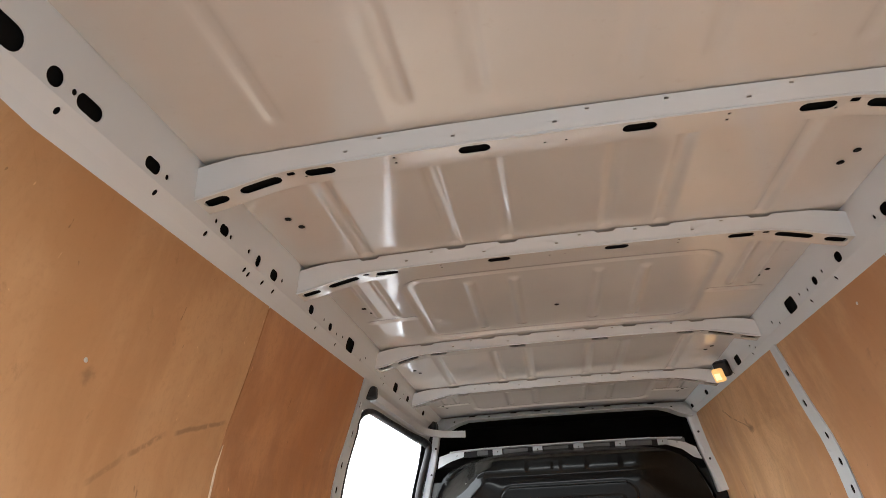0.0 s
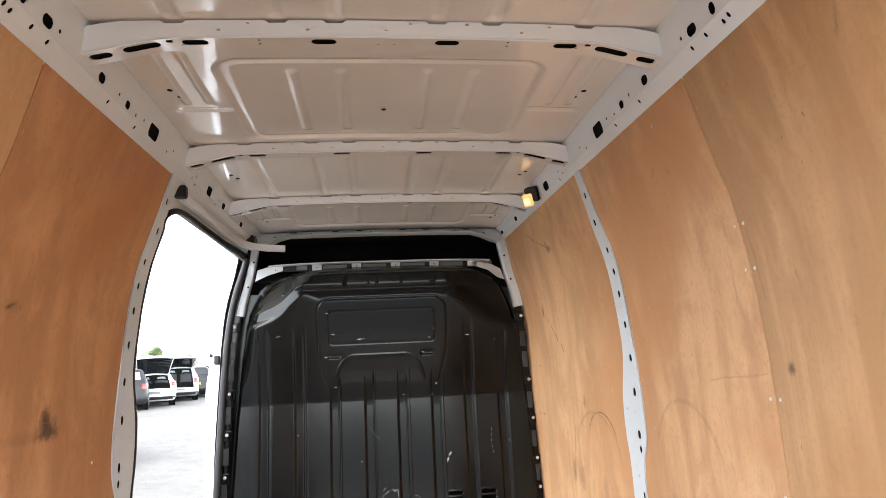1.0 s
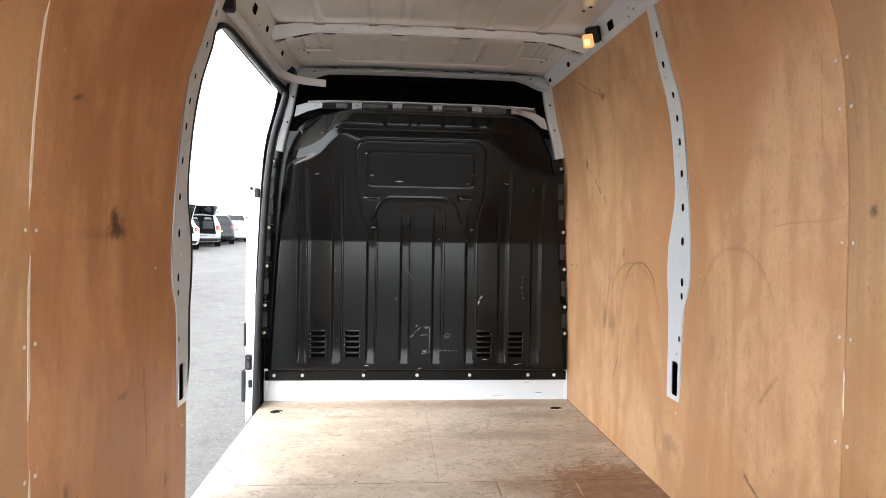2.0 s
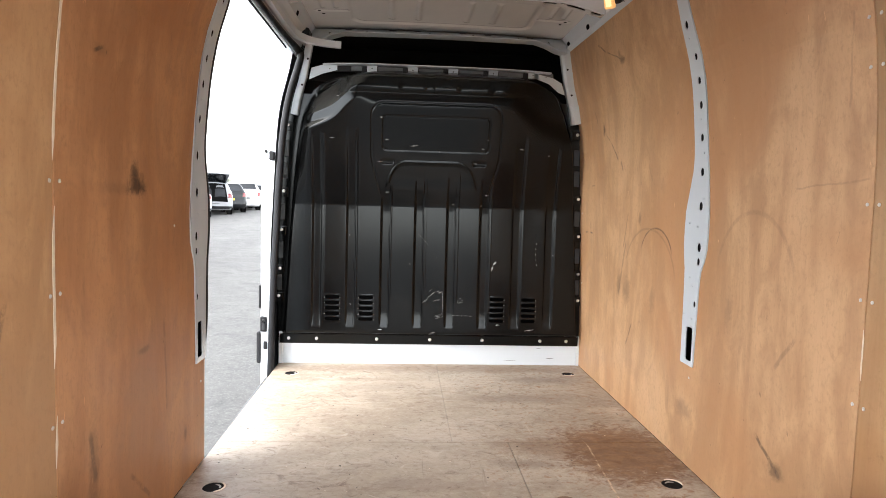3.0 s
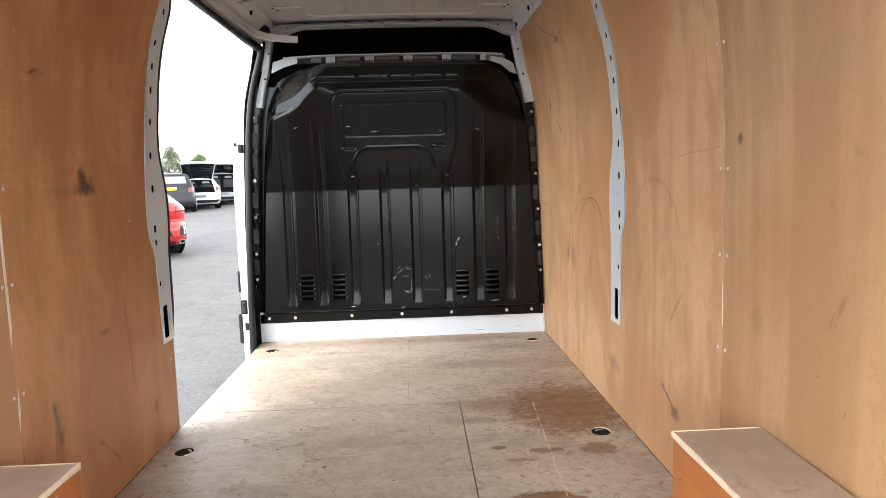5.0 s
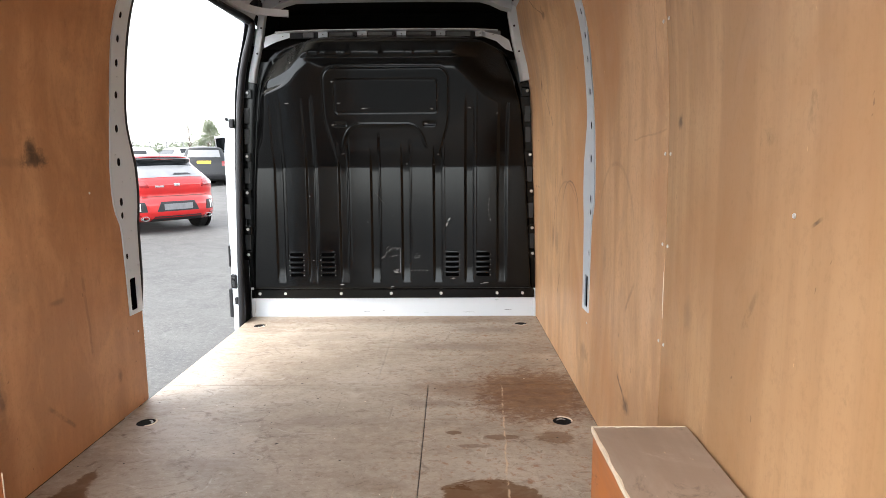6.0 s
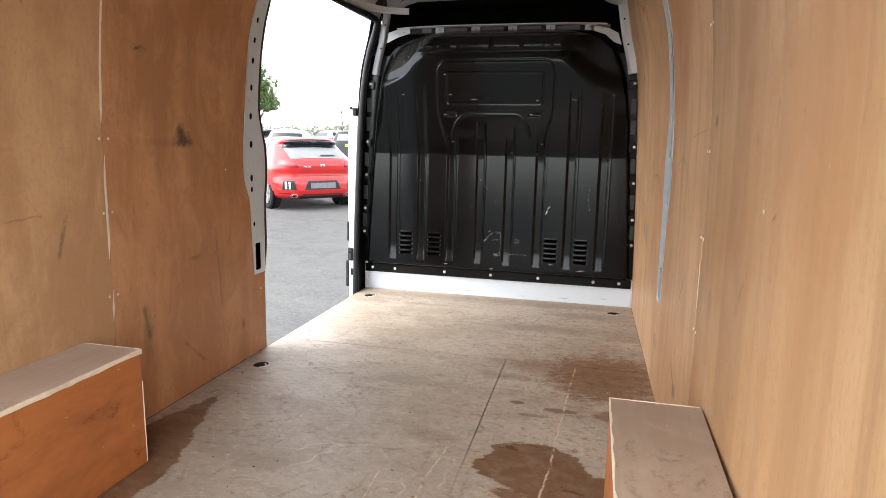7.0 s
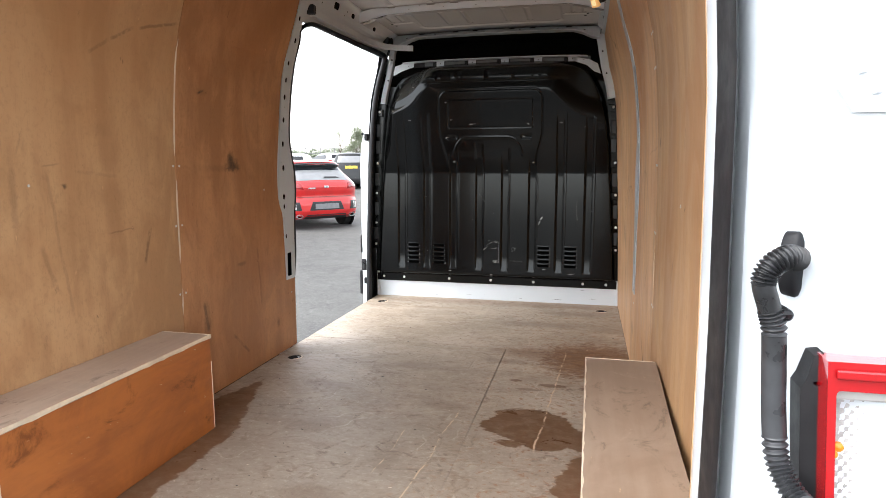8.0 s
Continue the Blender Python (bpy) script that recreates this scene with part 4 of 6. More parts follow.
# Added blocks keep daylight from leaking in round the bulkhead.
lining = block((-0.90, 0.06, -0.10), (0.90, 0.10, 1.20), 0.004)
box(lining, (-0.86, 0.06, 1.20), (0.86, 0.10, 1.62))
box(lining, (-0.86, 0.425, 1.55), (0.86, 0.445, 1.965))
box(lining, (-0.86, 0.10, 1.58), (0.86, 0.43, 1.60))
tagged(part("cab_light_block", lining, FELT_HOLE_BLACK), "added dark block behind the bulkhead against stray daylight", "cab lining", kind="structure")


# ---- bulkhead ----
OUT_Z = (0.12, 0.215, 0.80, 1.13, 1.34, 1.40, 1.46, 1.54, 1.575, 1.61, 1.635, 1.652, 1.664)
OUT_X = (0.858, 0.850, 0.818, 0.790, 0.764, 0.750, 0.728, 0.690, 0.650, 0.575, 0.47, 0.36, 0.20)
CHANNELS = ((-0.656, 1.34), (-0.467, 1.36), (-0.276, 1.10), (-0.088, 1.14), (0.093, 1.14), (0.281, 1.10), (0.467, 1.36), (0.657, 1.34))


def crest(x):
    if x < 0:
        return line_at(-x, (0, 0.36, 0.42, 0.46, 0.50, 0.55, 0.60, 0.69, 0.76), (1.487, 1.490, 1.500, 1.490, 1.450, 1.400, 1.372, 1.340, 1.312))
    return line_at(x, (0, 0.34, 0.40, 0.46, 0.572, 0.65, 0.76), (1.490, 1.492, 1.492, 1.43, 1.335, 1.31, 1.27))


def crest_smooth(x):
    return sum(crest(x + k * 0.014) for k in range(-3, 4)) / 7


def bulkhead_depth(x, z):
    """How far the pressed panel stands out to the rear."""
    w = line_at(z, OUT_Z, OUT_X)
    rim = ease(min(w - abs(x), 1.67 - z), 0.0, 0.05)
    out = 0.008 + 0.022 * rim * ease(z, 0.16, 0.2)
    lean = 0.047 + 0.195 * max(0.0, z - 0.915) + 0.032 * max(0.0, 0.915 - z)
    # the shoulder steps back gently above its crest, further towards the sides
    rise = z - crest_smooth(x)
    above = ease(rise, -0.05, 0.11)
    bent = (math.sqrt(rise * rise + 0.0001) + rise) / 2
    slope = 0.285 * bent + 0.85 * max(0.0, rise - 0.062) + 0.15 * max(0.0, -x - 0.52) * ease(rise, -0.015, 0.02)
    left = ease(-x, 0.34, 0.47)
    lean -= left * slope + (1 - left) * (0.034 * above + 0.06 * bent + 0.12 * max(0.0, rise - 0.05))
    top = 1 - ease(z, 1.60, 1.675)
    s = ease(w - 0.006 - abs(x), 0.0, 0.022 + 0.020 * above + (0.030 * ease(z, 0.9, 1.3) if x < 0 else 0.0)) * ease(z, 0.168, 0.198) * top
    if x < 0 and z > 0.9:
        # the upper edge on the door's side is a full round
        turn = math.sin(math.pi / 2 * min(1.0, max(0.0, (w - 0.006 + x) / 0.075))) * top
        s += (turn - s) * ease(z, 0.95, 1.15) * (1 - above)
    d = out + (lean - out) * s
    # the padded roll along the top, with three saddles
    u = (z - 1.598) / 0.072
    roll = math.sqrt(max(0.0, 1 - u * u)) * ease(0.56 - abs(x), 0, 0.16)
    d += 0.024 * roll
    for c in (-0.40, -0.235, -0.055, 0.125, 0.30):
        d -= 0.0035 * ease(0.042 - abs(x - c), 0, 0.036) * ease(roll, 0.05, 0.7)
    for c, end in CHANNELS:
        if abs(x - c) < 0.06:
            fade = math.sin(math.pi / 2 * min(1.0, max(0.0, (z - 0.226) / 0.11))) * ease(end - z, 0.0, 0.24)
            g = ease(x - c + 0.032, 0.0, 0.013) * ease(c + 0.027 - x, 0.0, 0.010)
            d -= (0.010 - 0.006 * ease(z, 0.88, 1.0)) * g * s * fade
            d += 0.0008 * ridge(x - c - 0.036, 0.004) * ease(z, 0.3, 0.5) * ease(end - z, 0, 0.1)
    # the raised field round the blanked window runs out downwards into two channels
    low = ease(z, 0.93, 1.22)
    rim = round_rect(x, z, -0.010, 0.971, 0.298 + 0.056 * low, 0.498, 0.07)
    d -= 0.0030 * ridge(rim, 0.0055) * ease(z, 0.93, 1.05)
    n = round_rect(x, z, -0.010, 1.311, 0.291, 0.089, 0.02)
    d -= 0.0035 * ridge(n, 0.006) + 0.002 * ease(-n, 0.0, 0.01)
    a = round_rect(x, z, -0.030, 0.90, 0.222 + 0.03 * (1 - ease(z, 0.98, 1.12)), 0.255, 0.085)
    d += 0.0035 * ridge(a, 0.009) * ease(z, 1.0, 1.08)
    d -= 0.0035 * ease(-a, 0.0, 0.012) * ease(z, 1.0, 1.08)
    for c in (-0.275, 0.235):
        d -= 0.006 * (1 - ease(round_rect(x, z, c, 1.158, 0.036, 0.012, 0.008), -0.006, 0.003))
    return d


def bulkhead_point(a, b):
    z = 0.125 + 1.539 * (b if b < 0.93 else 0.93 + 0.07 * (1 - (1 - (b - 0.93) / 0.07) ** 1.6))
    w = line_at(z, OUT_Z, OUT_X)
    x = (2 * a - 1) * w
    return Vector((x, -bulkhead_depth(x, z), z))


def bolt(parent, spots, axis="y"):
    first = part("bolt", lathe([(0.0095, 0.0), (0.0095, -0.003), (0.0065, -0.0045), (0.006, -0.008), (0.001, -0.0085)], 10, axis), SCREW)
    for p in spots:
        again(first, Matrix.Translation(p), parent)
    bpy.data.objects.remove(first)


def louvre_mesh():
    """A pressed vent slat with its mouth to the bottom."""
    bm = bmesh.new()
    n = 10
    for j, (dz, out) in enumerate(((0.011, 0.0), (0.007, 0.003), (0.000, 0.0042), (-0.006, 0.0048))):
        for i in range(n + 1):
            u = -1 + 2 * i / n
            bm.verts.new((0.041 * u, -out * 0.3 * (1 - u ** 4) - 0.0005, dz * 0.55 + 0.0075))
    bm.verts.ensure_lookup_table()
    for j in range(3):
        for i in range(n):
            a = j * (n + 1) + i
            bm.faces.new([bm.verts[k] for k in (a, a + 1, a + n + 2, a + n + 1)])
    return bm


VENTS = (-0.568, -0.380, 0.362, 0.545)


def bulkhead():
    t = thing("bulkhead", (0, 0, 0.12), "scuffed satin-black pressed-steel bulkhead, creased at mid height", "bulkhead")
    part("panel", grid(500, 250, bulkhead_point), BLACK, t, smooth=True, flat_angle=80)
    part("foot_flange", sheet([(-0.868, 0.118), (0.860, 0.118), (0.860, 0.172), (-0.868, 0.172)], [], [], [], lambda u, v, w: Vector((u, -0.012 + w, v)), 0.010), BLACK, t, "black bolted foot flange")
    part("bead", sweep([Vector((x, -0.016, 0.178)) for x in np.linspace(-0.845, 0.845, 30)], ring_profile(0.010, 0.006, 8)), BLACK, t, smooth=True)
    for s in (-1, 1):
        zs = [0.16 + 1.36 * i / 20 for i in range(21)]
        wide = 0.040 if s < 0 else 0.004
        outer = [(min(0.876, wall_x(-0.01, z) + wide), z) for z in zs]
        inner = [(line_at(z, OUT_Z, OUT_X) - 0.02, z) for z in reversed(zs)]
        part("side_flange", sheet(outer + inner, [], [], [], lambda u, v, w: Vector((s * u, -0.004 + w, v)), 0.003), BLACK, t, "black side flange")
        for z in (0.391, 0.546, 0.765, 0.980, 1.345):
            x = wall_x(-0.01, z) + wide - 0.006
            lo, hi = sorted((s * (x - 0.045), s * (x + 0.005)))
            tab = block((lo, -0.020, z - 0.032), (hi, -0.003, z + 0.020), 0.004)
            part("tab", tab, BLACK, t)
        for z in (0.47, 0.655, 0.87, 1.10, 1.22):
            x = wall_x(-0.01, z) + wide - 0.010
            lo, hi = sorted((s * (x - 0.030), s * (x + 0.003)))
            part("tab", block((lo, -0.009, z - 0.05), (hi, -0.003, z + 0.04), 0.003), FLANGE, t, "dark grey body flange")
    spots = [(x, -0.012, 0.147) for x in (-0.816, -0.659, -0.317, -0.011, 0.293, 0.634, 0.789)]
    for s in (-1, 1):
        spots += [(s * (wall_x(-0.01, z) + (0.012 if s < 0 else -0.014)), -0.020, z) for z in (0.391, 0.546, 0.765, 0.980, 1.345)]
    bolt(t, spots)
    first = part("vent_slat", louvre_mesh(), BLACK, smooth=True)
    # Flat black slots stand in for the shade inside the vents.
    gap = part("vent_gap", sheet(slot(0, -0.0050, 0.080, 0.0175), [], [], [], lambda u, v, w: Vector((u, -0.0030 + w, v)), 0.0035), VENT_HOLE)
    for cx in VENTS:
        for k in range(5):
            z = 0.402 - 0.031 * k
            y = -bulkhead_depth(cx, z)
            again(first, Matrix.Translation((cx, y, z)), t)
            again(gap, Matrix.Translation((cx, y, z)), t)
    bpy.data.objects.remove(first)
    bpy.data.objects.remove(gap)
    rng = random.Random(4)

    def chip(cx, cz, length, width, tilt):
        """A bright scratch down to bare metal."""
        pts = []
        n = 6
        for i in range(n + 1):
            a = i / n - 0.5
            pts.append((a * length, width * (0.5 - abs(a)) * (1 + rng.uniform(-0.5, 0.5))))
        pts += [(a, -b) for a, b in reversed(pts[1:-1])]
        ca, sa = math.cos(tilt), math.sin(tilt)

        def lay(u, v, w):
            x, z = cx + u * ca - v * sa, cz + u * sa + v * ca
            return Vector((x, -bulkhead_depth(x, z) - 0.0014 + w, z))
        part("scratch", sheet(pts, [], [], [], lay, 0.0008), BARE, t, "bare-metal scratch")
    for cx in VENTS:
        for k in range(5):
            for e in (-1, 1) if cx < 0 else (1,):
                chip(cx + e * 0.0425, 0.394 - 0.031 * k, 0.0065, 0.0045, 0.1)
    chip(0.330, 0.572, 0.034, 0.009, 1.25)
    chip(0.343, 0.602, 0.030, 0.009, 0.85)
    for k in range(9):
        chip(0.052 + rng.uniform(-0.001, 0.001), 0.292 + 0.0165 * k, 0.015, 0.0022, 1.55 + rng.uniform(-0.08, 0.08))
    for z in (0.286, 0.295, 0.302):
        chip(0.028, z, 0.040, 0.0022, 0.15)
    for k in range(7):
        chip(-0.052 + 0.008 * k, 0.385 + 0.010 * k + rng.uniform(-0.02, 0.02), rng.uniform(0.014, 0.030), 0.0018, rng.uniform(0.5, 0.9))
    for k in range(6):
        chip(0.030 + rng.uniform(-0.03, 0.02), 0.41 + rng.uniform(-0.03, 0.05), rng.uniform(0.012, 0.025), 0.0018, rng.uniform(0.1, 0.6))
    for k in range(5):
        chip(0.115 + 0.024 * k, 0.300 + rng.uniform(-0.002, 0.002), 0.013, 0.002, 0.02)
        chip(0.150 + rng.uniform(-0.012, 0.03), 0.39 + rng.uniform(-0.02, 0.02), 0.016, 0.002, rng.choice((0.1, 1.4)))
    for k in range(5):
        chip(-0.09 + 0.012 * k, 0.76 - 0.014 * k, 0.007, 0.003, 0.8)
    for x, z, length in ((-0.575, 1.275, 0.03), (0.465, 1.245, 0.03), (-0.28, 1.275, 0.026), (-0.13, 1.245, 0.05), (0.25, 1.24, 0.02), (-0.31, 1.39, 0.018), (-0.27, 0.99, 0.025), (0.285, 0.985, 0.02), (0.10, 0.93, 0.012),
                         (-0.315, 1.155, 0.03), (0.215, 1.16, 0.03), (-0.55, 1.50, 0.02), (0.555, 0.222, 0.06), (-0.30, 0.215, 0.03), (0.0, 0.20, 0.03), (0.37, 0.25, 0.03)):
        chip(x, z, length, 0.005, rng.uniform(-0.2, 0.2))
    for k in range(9):
        chip(rng.uniform(-0.7, 0.7), rng.uniform(0.25, 1.35), rng.uniform(0.004, 0.012), 0.004, rng.uniform(0, 3))
    for k in range(5):
        chip(0.58 + rng.uniform(-0.01, 0.01), 0.60 + 0.03 * k, 0.014, 0.003, 1.5)
    return t


bulkhead()

sill = tagged(part("bulkhead_sill", block((-0.876, 0.001, -0.02), (0.868, 0.03, 0.128), 0.003), WHITE), "white painted steel sill below the bulkhead", "sill", kind="structure")
sill_marks = random.Random(21)
for x, z, long, tall in ((0.31, 0.118, 0.030, 0.003), (-0.17, 0.030, 0.05, 0.002), (-0.06, 0.034, 0.02, 0.003), (0.63, 0.10, 0.03, 0.003), (0.70, 0.040, 0.05, 0.003), (0.46, 0.025, 0.08, 0.002), (-0.42, 0.022, 0.03, 0.002), (0.20, 0.020, 0.03, 0.002)):
    mark = [(x + long * (a - 0.5), z + tall * b * sill_marks.uniform(0.5, 1.0)) for a, b in ((0, 0), (0.4, -0.5), (1, -0.2), (0.9, 0.4), (0.5, 0.5))]
    part("scuff", sheet(mark, [], [], [], lambda u, v, w: Vector((u, 0.0002 + w, v)), 0.0012), SLEEVE, sill, "dark scuff")
for s in (-1, 1):
    lo, hi = sorted((s * 0.852, s * 0.872))
    tagged(part("sill_lip", block((lo, -0.010, 0.0), (hi, 0.004, 0.175 if s > 0 else 0.185), 0.003), WHITE), "white upright lip at the end of the sill", "sill", kind="structure")


def upper_rail():
    """The white cross-member above the bulkhead, with hanging tabs."""
    t = thing("upper_cross_member", (0, -0.03, 1.66), "white cross-member with notched lower edge above the bulkhead", "cross-member", kind="structure")
    for side, rim in ((-1, [(0.712, 1.592), (0.700, 1.655), (0.640, 1.672), (0.560, 1.676), (0.560, 1.648), (0.640, 1.625)]), (1, [(0.712, 1.560), (0.690, 1.625), (0.640, 1.652), (0.535, 1.674), (0.535, 1.648), (0.620, 1.618), (0.670, 1.575)])):
        bm = sheet([(side * u, v) for u, v in rim], [slot(side * 0.60, 1.655, 0.007, 0.007, n=2)], [], [], lambda u, v, w: Vector((u, -0.042 + w, v)), 0.003)
        part("gusset", bm, WHITE, t, "white gusset at the end of the cross-member")
    path = [Vector((x, -0.030, 1.684 - 0.010 * (x / 0.62) ** 4)) for x in np.linspace(-0.635, 0.625, 24)]
    part("ledge", sweep(path, [(-0.014, -0.0025), (0.045, -0.0025), (0.045, 0.0025), (-0.014, 0.0025)]), WHITE, t)
    part("backing", block((-0.58, -0.026, 1.645), (0.56, -0.012, 1.681), 0.003), BLACK_PLASTIC, t, "dark backing behind the tabs")
    for k in range(5):
        x = -0.370 + 0.224 * k
        tab = sheet([(x - 0.027, 1.646), (x + 0.027, 1.646), (x + 0.027, 1.681), (x - 0.027, 1.681)], [slot(x, 1.664, 0.008, 0.008, n=2)], [], [], lambda u, v, w: Vector((u, -0.042 + w, v)), 0.004)
        part("tab", tab, WHITE, t, "white hanging tab")
        for dx, wide in ((-0.085, 0.030), (0.075, 0.042)):
            part("plate", block((x + dx - wide, -0.034, 1.650), (x + dx + wide, -0.027, 1.677), 0.003), PRIMER_GREY, t, "grey primed plate")
        part("stud", block((x - 0.072, -0.050, 1.686), (x - 0.060, -0.040, 1.695), 0.002), BLACK_PLASTIC, t, "black stud")


upper_rail()


def front_post(side):
    """White inner post between the bulkhead's shoulder and the roof."""
    zs = [1.40 + 0.41 * i / 12 for i in range(13)]
    path = [Vector((side * (wall_x(-0.03, z) - 0.024), -0.036, z)) for z in zs]
    inner = 0.030 if side > 0 else 0.012
    bm = sweep(path, [(-0.026, -0.03), (inner, -0.03), (inner, 0.010), (inner - 0.006, 0.014), (-0.012, 0.014), (-0.026, 0.004)], up=(0, -1, 0))
    ob = part("front_post", bm, WHITE)
    tagged(ob, "white steel post beside the bulkhead's shoulder", "post", kind="structure")
    for z in (1.56, 1.70):
        part("disc", lathe([(0.006, 0.0), (0.006, -0.002), (0.001, -0.003)], 10, "y", (side * (wall_x(-0.03, z) - 0.026), -0.05, z)), RUBBER, ob)


front_post(1)
front_post(-1)


# ---- sliding-door opening ----
def door_side():
    frame_ob = tagged(part("sliding_door_frame", sheet([(-1.34, 1.700), (-0.10, 1.712), (-0.02, 1.742), (-0.02, 1.80), (-1.34, 1.80)], [slot(y, 1.772, 0.03, 0.012, n=2) for y in (-1.0, -0.7, -0.4)], steps(-1.34, -0.02, 10), [],
                           lambda u, v, w: Vector((-(line_at(v, (1.69, 1.80), (0.785, 0.742)) + w + 0.004), u, v)), 0.003), WHITE),
                      "white steel frame over the open sliding door", "door frame", kind="structure")
    # Added web keeps the sky from showing through the roof rail's holes.
    part("light_block_web", block((-0.872, -1.34, 1.797), (-0.750, 0.0, 1.801), 0.001), CAVITY, frame_ob, "added dark web that blocks sky light above the frame")
    part("top_flange", block((-0.798, -1.34, 1.714), (-0.780, -0.02, 1.722), 0.002), WHITE, frame_ob)
    outer = [Vector((-(0.955 - 0.13 * ease(z, 0.95, 1.75)), 0, z)) for z in [-0.30 + 2.05 * i / 30 for i in range(31)]]
    bm = bmesh.new()
    back, fore, inner = [], [], []
    for p in outer:
        x_in = -min(wall_x(-0.1, max(0.0, p.z)) + 0.046, 0.90)
        back.append(bm.verts.new((p.x, -0.095, p.z)))
        inner.append(bm.verts.new((x_in, -0.12, p.z)))
        fore.append(bm.verts.new((p.x - 0.004, 0.6, p.z)))
    for i in range(30):
        bm.faces.new((back[i], inner[i], inner[i + 1], back[i + 1]))
        bm.faces.new((fore[i], back[i], back[i + 1], fore[i + 1]))
    part("inner_return", grid(2, 30, lambda a, b: Vector((inner[round(b * 30)].co.x + 0.001, -0.121 + 0.18 * a, inner[round(b * 30)].co.z))), BLACK_PLASTIC, frame_ob, "black inner return behind the seal")
    part("lock_post", bm, WHITE, frame_ob, "white lock post with strikers", smooth=True, flat_angle=35)
    # behind the opening
    bm = bmesh.new()
    a, b, c = [], [], []
    for i in range(31):
        z = -0.30 + 2.03 * i / 30
        y = line_at(z, PILLAR_Z, PILLAR_AHEAD) + PILLAR_LEFT if z > 0.375 else -1.304
        a.append(bm.verts.new((-(wall_x(y, max(0, z)) + 0.002), y + 0.001, z)))
        b.append(bm.verts.new((-(0.99 - 0.13 * ease(z, 0.95, 1.75)), -1.378, z)))
    for i in range(30):
        bm.faces.new((a[i], a[i + 1], b[i + 1], b[i]))
    part("rear_post", bm, WHITE, frame_ob, smooth=True)
    for y, x, z, sx, sz in ((-0.135, -0.890, 1.165, 0.026, 0.050), (-0.108, -0.935, 0.245, 0.036, 0.085), (-0.108, -0.925, 0.127, 0.022, 0.045), (-0.108, -0.928, 1.19, 0.012, 0.02)):
        part("striker", block((x - sx / 2, y - 0.012, z - sz / 2), (x + sx / 2, y + 0.02, z + sz / 2), 0.006), BLACK_PLASTIC, frame_ob, "black lock striker")
    part("striker_eye", block((-0.942, -0.126, 0.215), (-0.928, -0.119, 0.275), 0.003), SLEEVE, frame_ob, "grey striker insert")
    part("rubbing_strip", block((-0.978, -0.10, 0.02), (-0.950, 0.55, 0.20), 0.010), BLACK_PLASTIC, frame_ob, "black side rubbing strip")
    part("rubbing_strip", block((-0.966, -0.10, 0.33), (-0.950, 0.55, 0.46), 0.006), BLACK_PLASTIC, frame_ob, "black handle surround")
    part("sill_step", block((-0.985, -1.33, -0.34), (-0.92, -0.10, -0.14), 0.01), BLACK_PLASTIC, frame_ob, "black plastic step")
    part("sill_face", block((-0.915, -1.33, -0.20), (-0.880, -0.05, -0.056), 0.003), WHITE, frame_ob)
    # one rubber seal round the opening
    fore_pts = [(-(wall_x(-0.1, max(0, z)) + dx), -0.142, z) for z, dx in ((-0.05, 0.018), (0.25, 0.018), (0.5, 0.018), (0.78, 0.014), (1.0, 0.014), (1.23, 0.010), (1.40, 0.004), (1.525, 0.004), (1.62, 0.0), (1.70, -0.004))]
    top_pts = [(-0.757, -0.20, 1.722), (-0.766, -0.5, 1.716), (-0.768, -0.9, 1.712), (-0.770, -1.20, 1.708)]
    rear_pts = []
    for z in (1.66, 1.6, 1.49, 1.36, 1.25, 1.15, 1.08, 1.0, 0.95, 0.86, 0.79, 0.70, 0.5, 0.37, 0.2, -0.05):
        y = (line_at(z, PILLAR_Z, PILLAR_AHEAD) + PILLAR_LEFT if z > 0.375 else -1.304) + 0.006
        away = 1 - ease(z, 0.30, 0.42)
        rear_pts.append((-(wall_x(y, max(0, z)) + 0.002 + 0.03 * away), y + 0.004 - 0.022 * away, z))
    path = smooth_path(fore_pts + top_pts + rear_pts, 5)
    def girth(f):
        return 1.0 - 0.52 * ease(f, 0.30, 0.50)
    bm = sweep(path, ring_profile(0.020, 0.019, 10), up=(1, 0.05, 0.3), scale=girth)
    seal = tagged(part("door_seal", bm, RUBBER, smooth=True), "black rubber seal round the open sliding door", "door seal")
    lip = [(0.021 + 0.003 * math.cos(a), 0.006 * math.sin(a)) for a in np.linspace(0, 2 * math.pi, 9)[:-1]]
    part("seal_lip", sweep(path, lip, up=(1, 0.05, 0.3), scale=girth), BLACK_PLASTIC, seal, "thin lip of the seal", smooth=True)


door_side()


def door_rail():
    t = thing("sliding_door_rail", (-0.735, -1.28, 1.76), "white upper rail of the sliding door, curving inwards at its end", "door rail")
    pts = [(-0.748, -1.27, 1.752), (-0.747, -1.0, 1.754), (-0.746, -0.7, 1.756), (-0.742, -0.45, 1.757), (-0.730, -0.33, 1.757), (-0.690, -0.24, 1.756), (-0.62, -0.19, 1.754), (-0.53, -0.165, 1.752)]
    prof = [(-0.012, -0.017), (0.012, -0.017), (0.012, 0.017), (-0.012, 0.017), (-0.012, 0.011), (0.008, 0.011), (0.008, -0.011), (-0.012, -0.011)]
    part("channel", sweep(smooth_path(pts, 6), [(a * 1.0, b) for a, b in reversed(prof)]), WHITE, t)
    part("end_stop", block((-0.775, -1.300, 1.742), (-0.728, -1.262, 1.790), 0.008), RUBBER, t, "black rubber end stop")
    part("roller_cover", block((-0.735, -0.20, 1.78), (-0.690, -0.09, 1.83), 0.012), RUBBER, t, "black rubber cover")
    return t


door_rail()


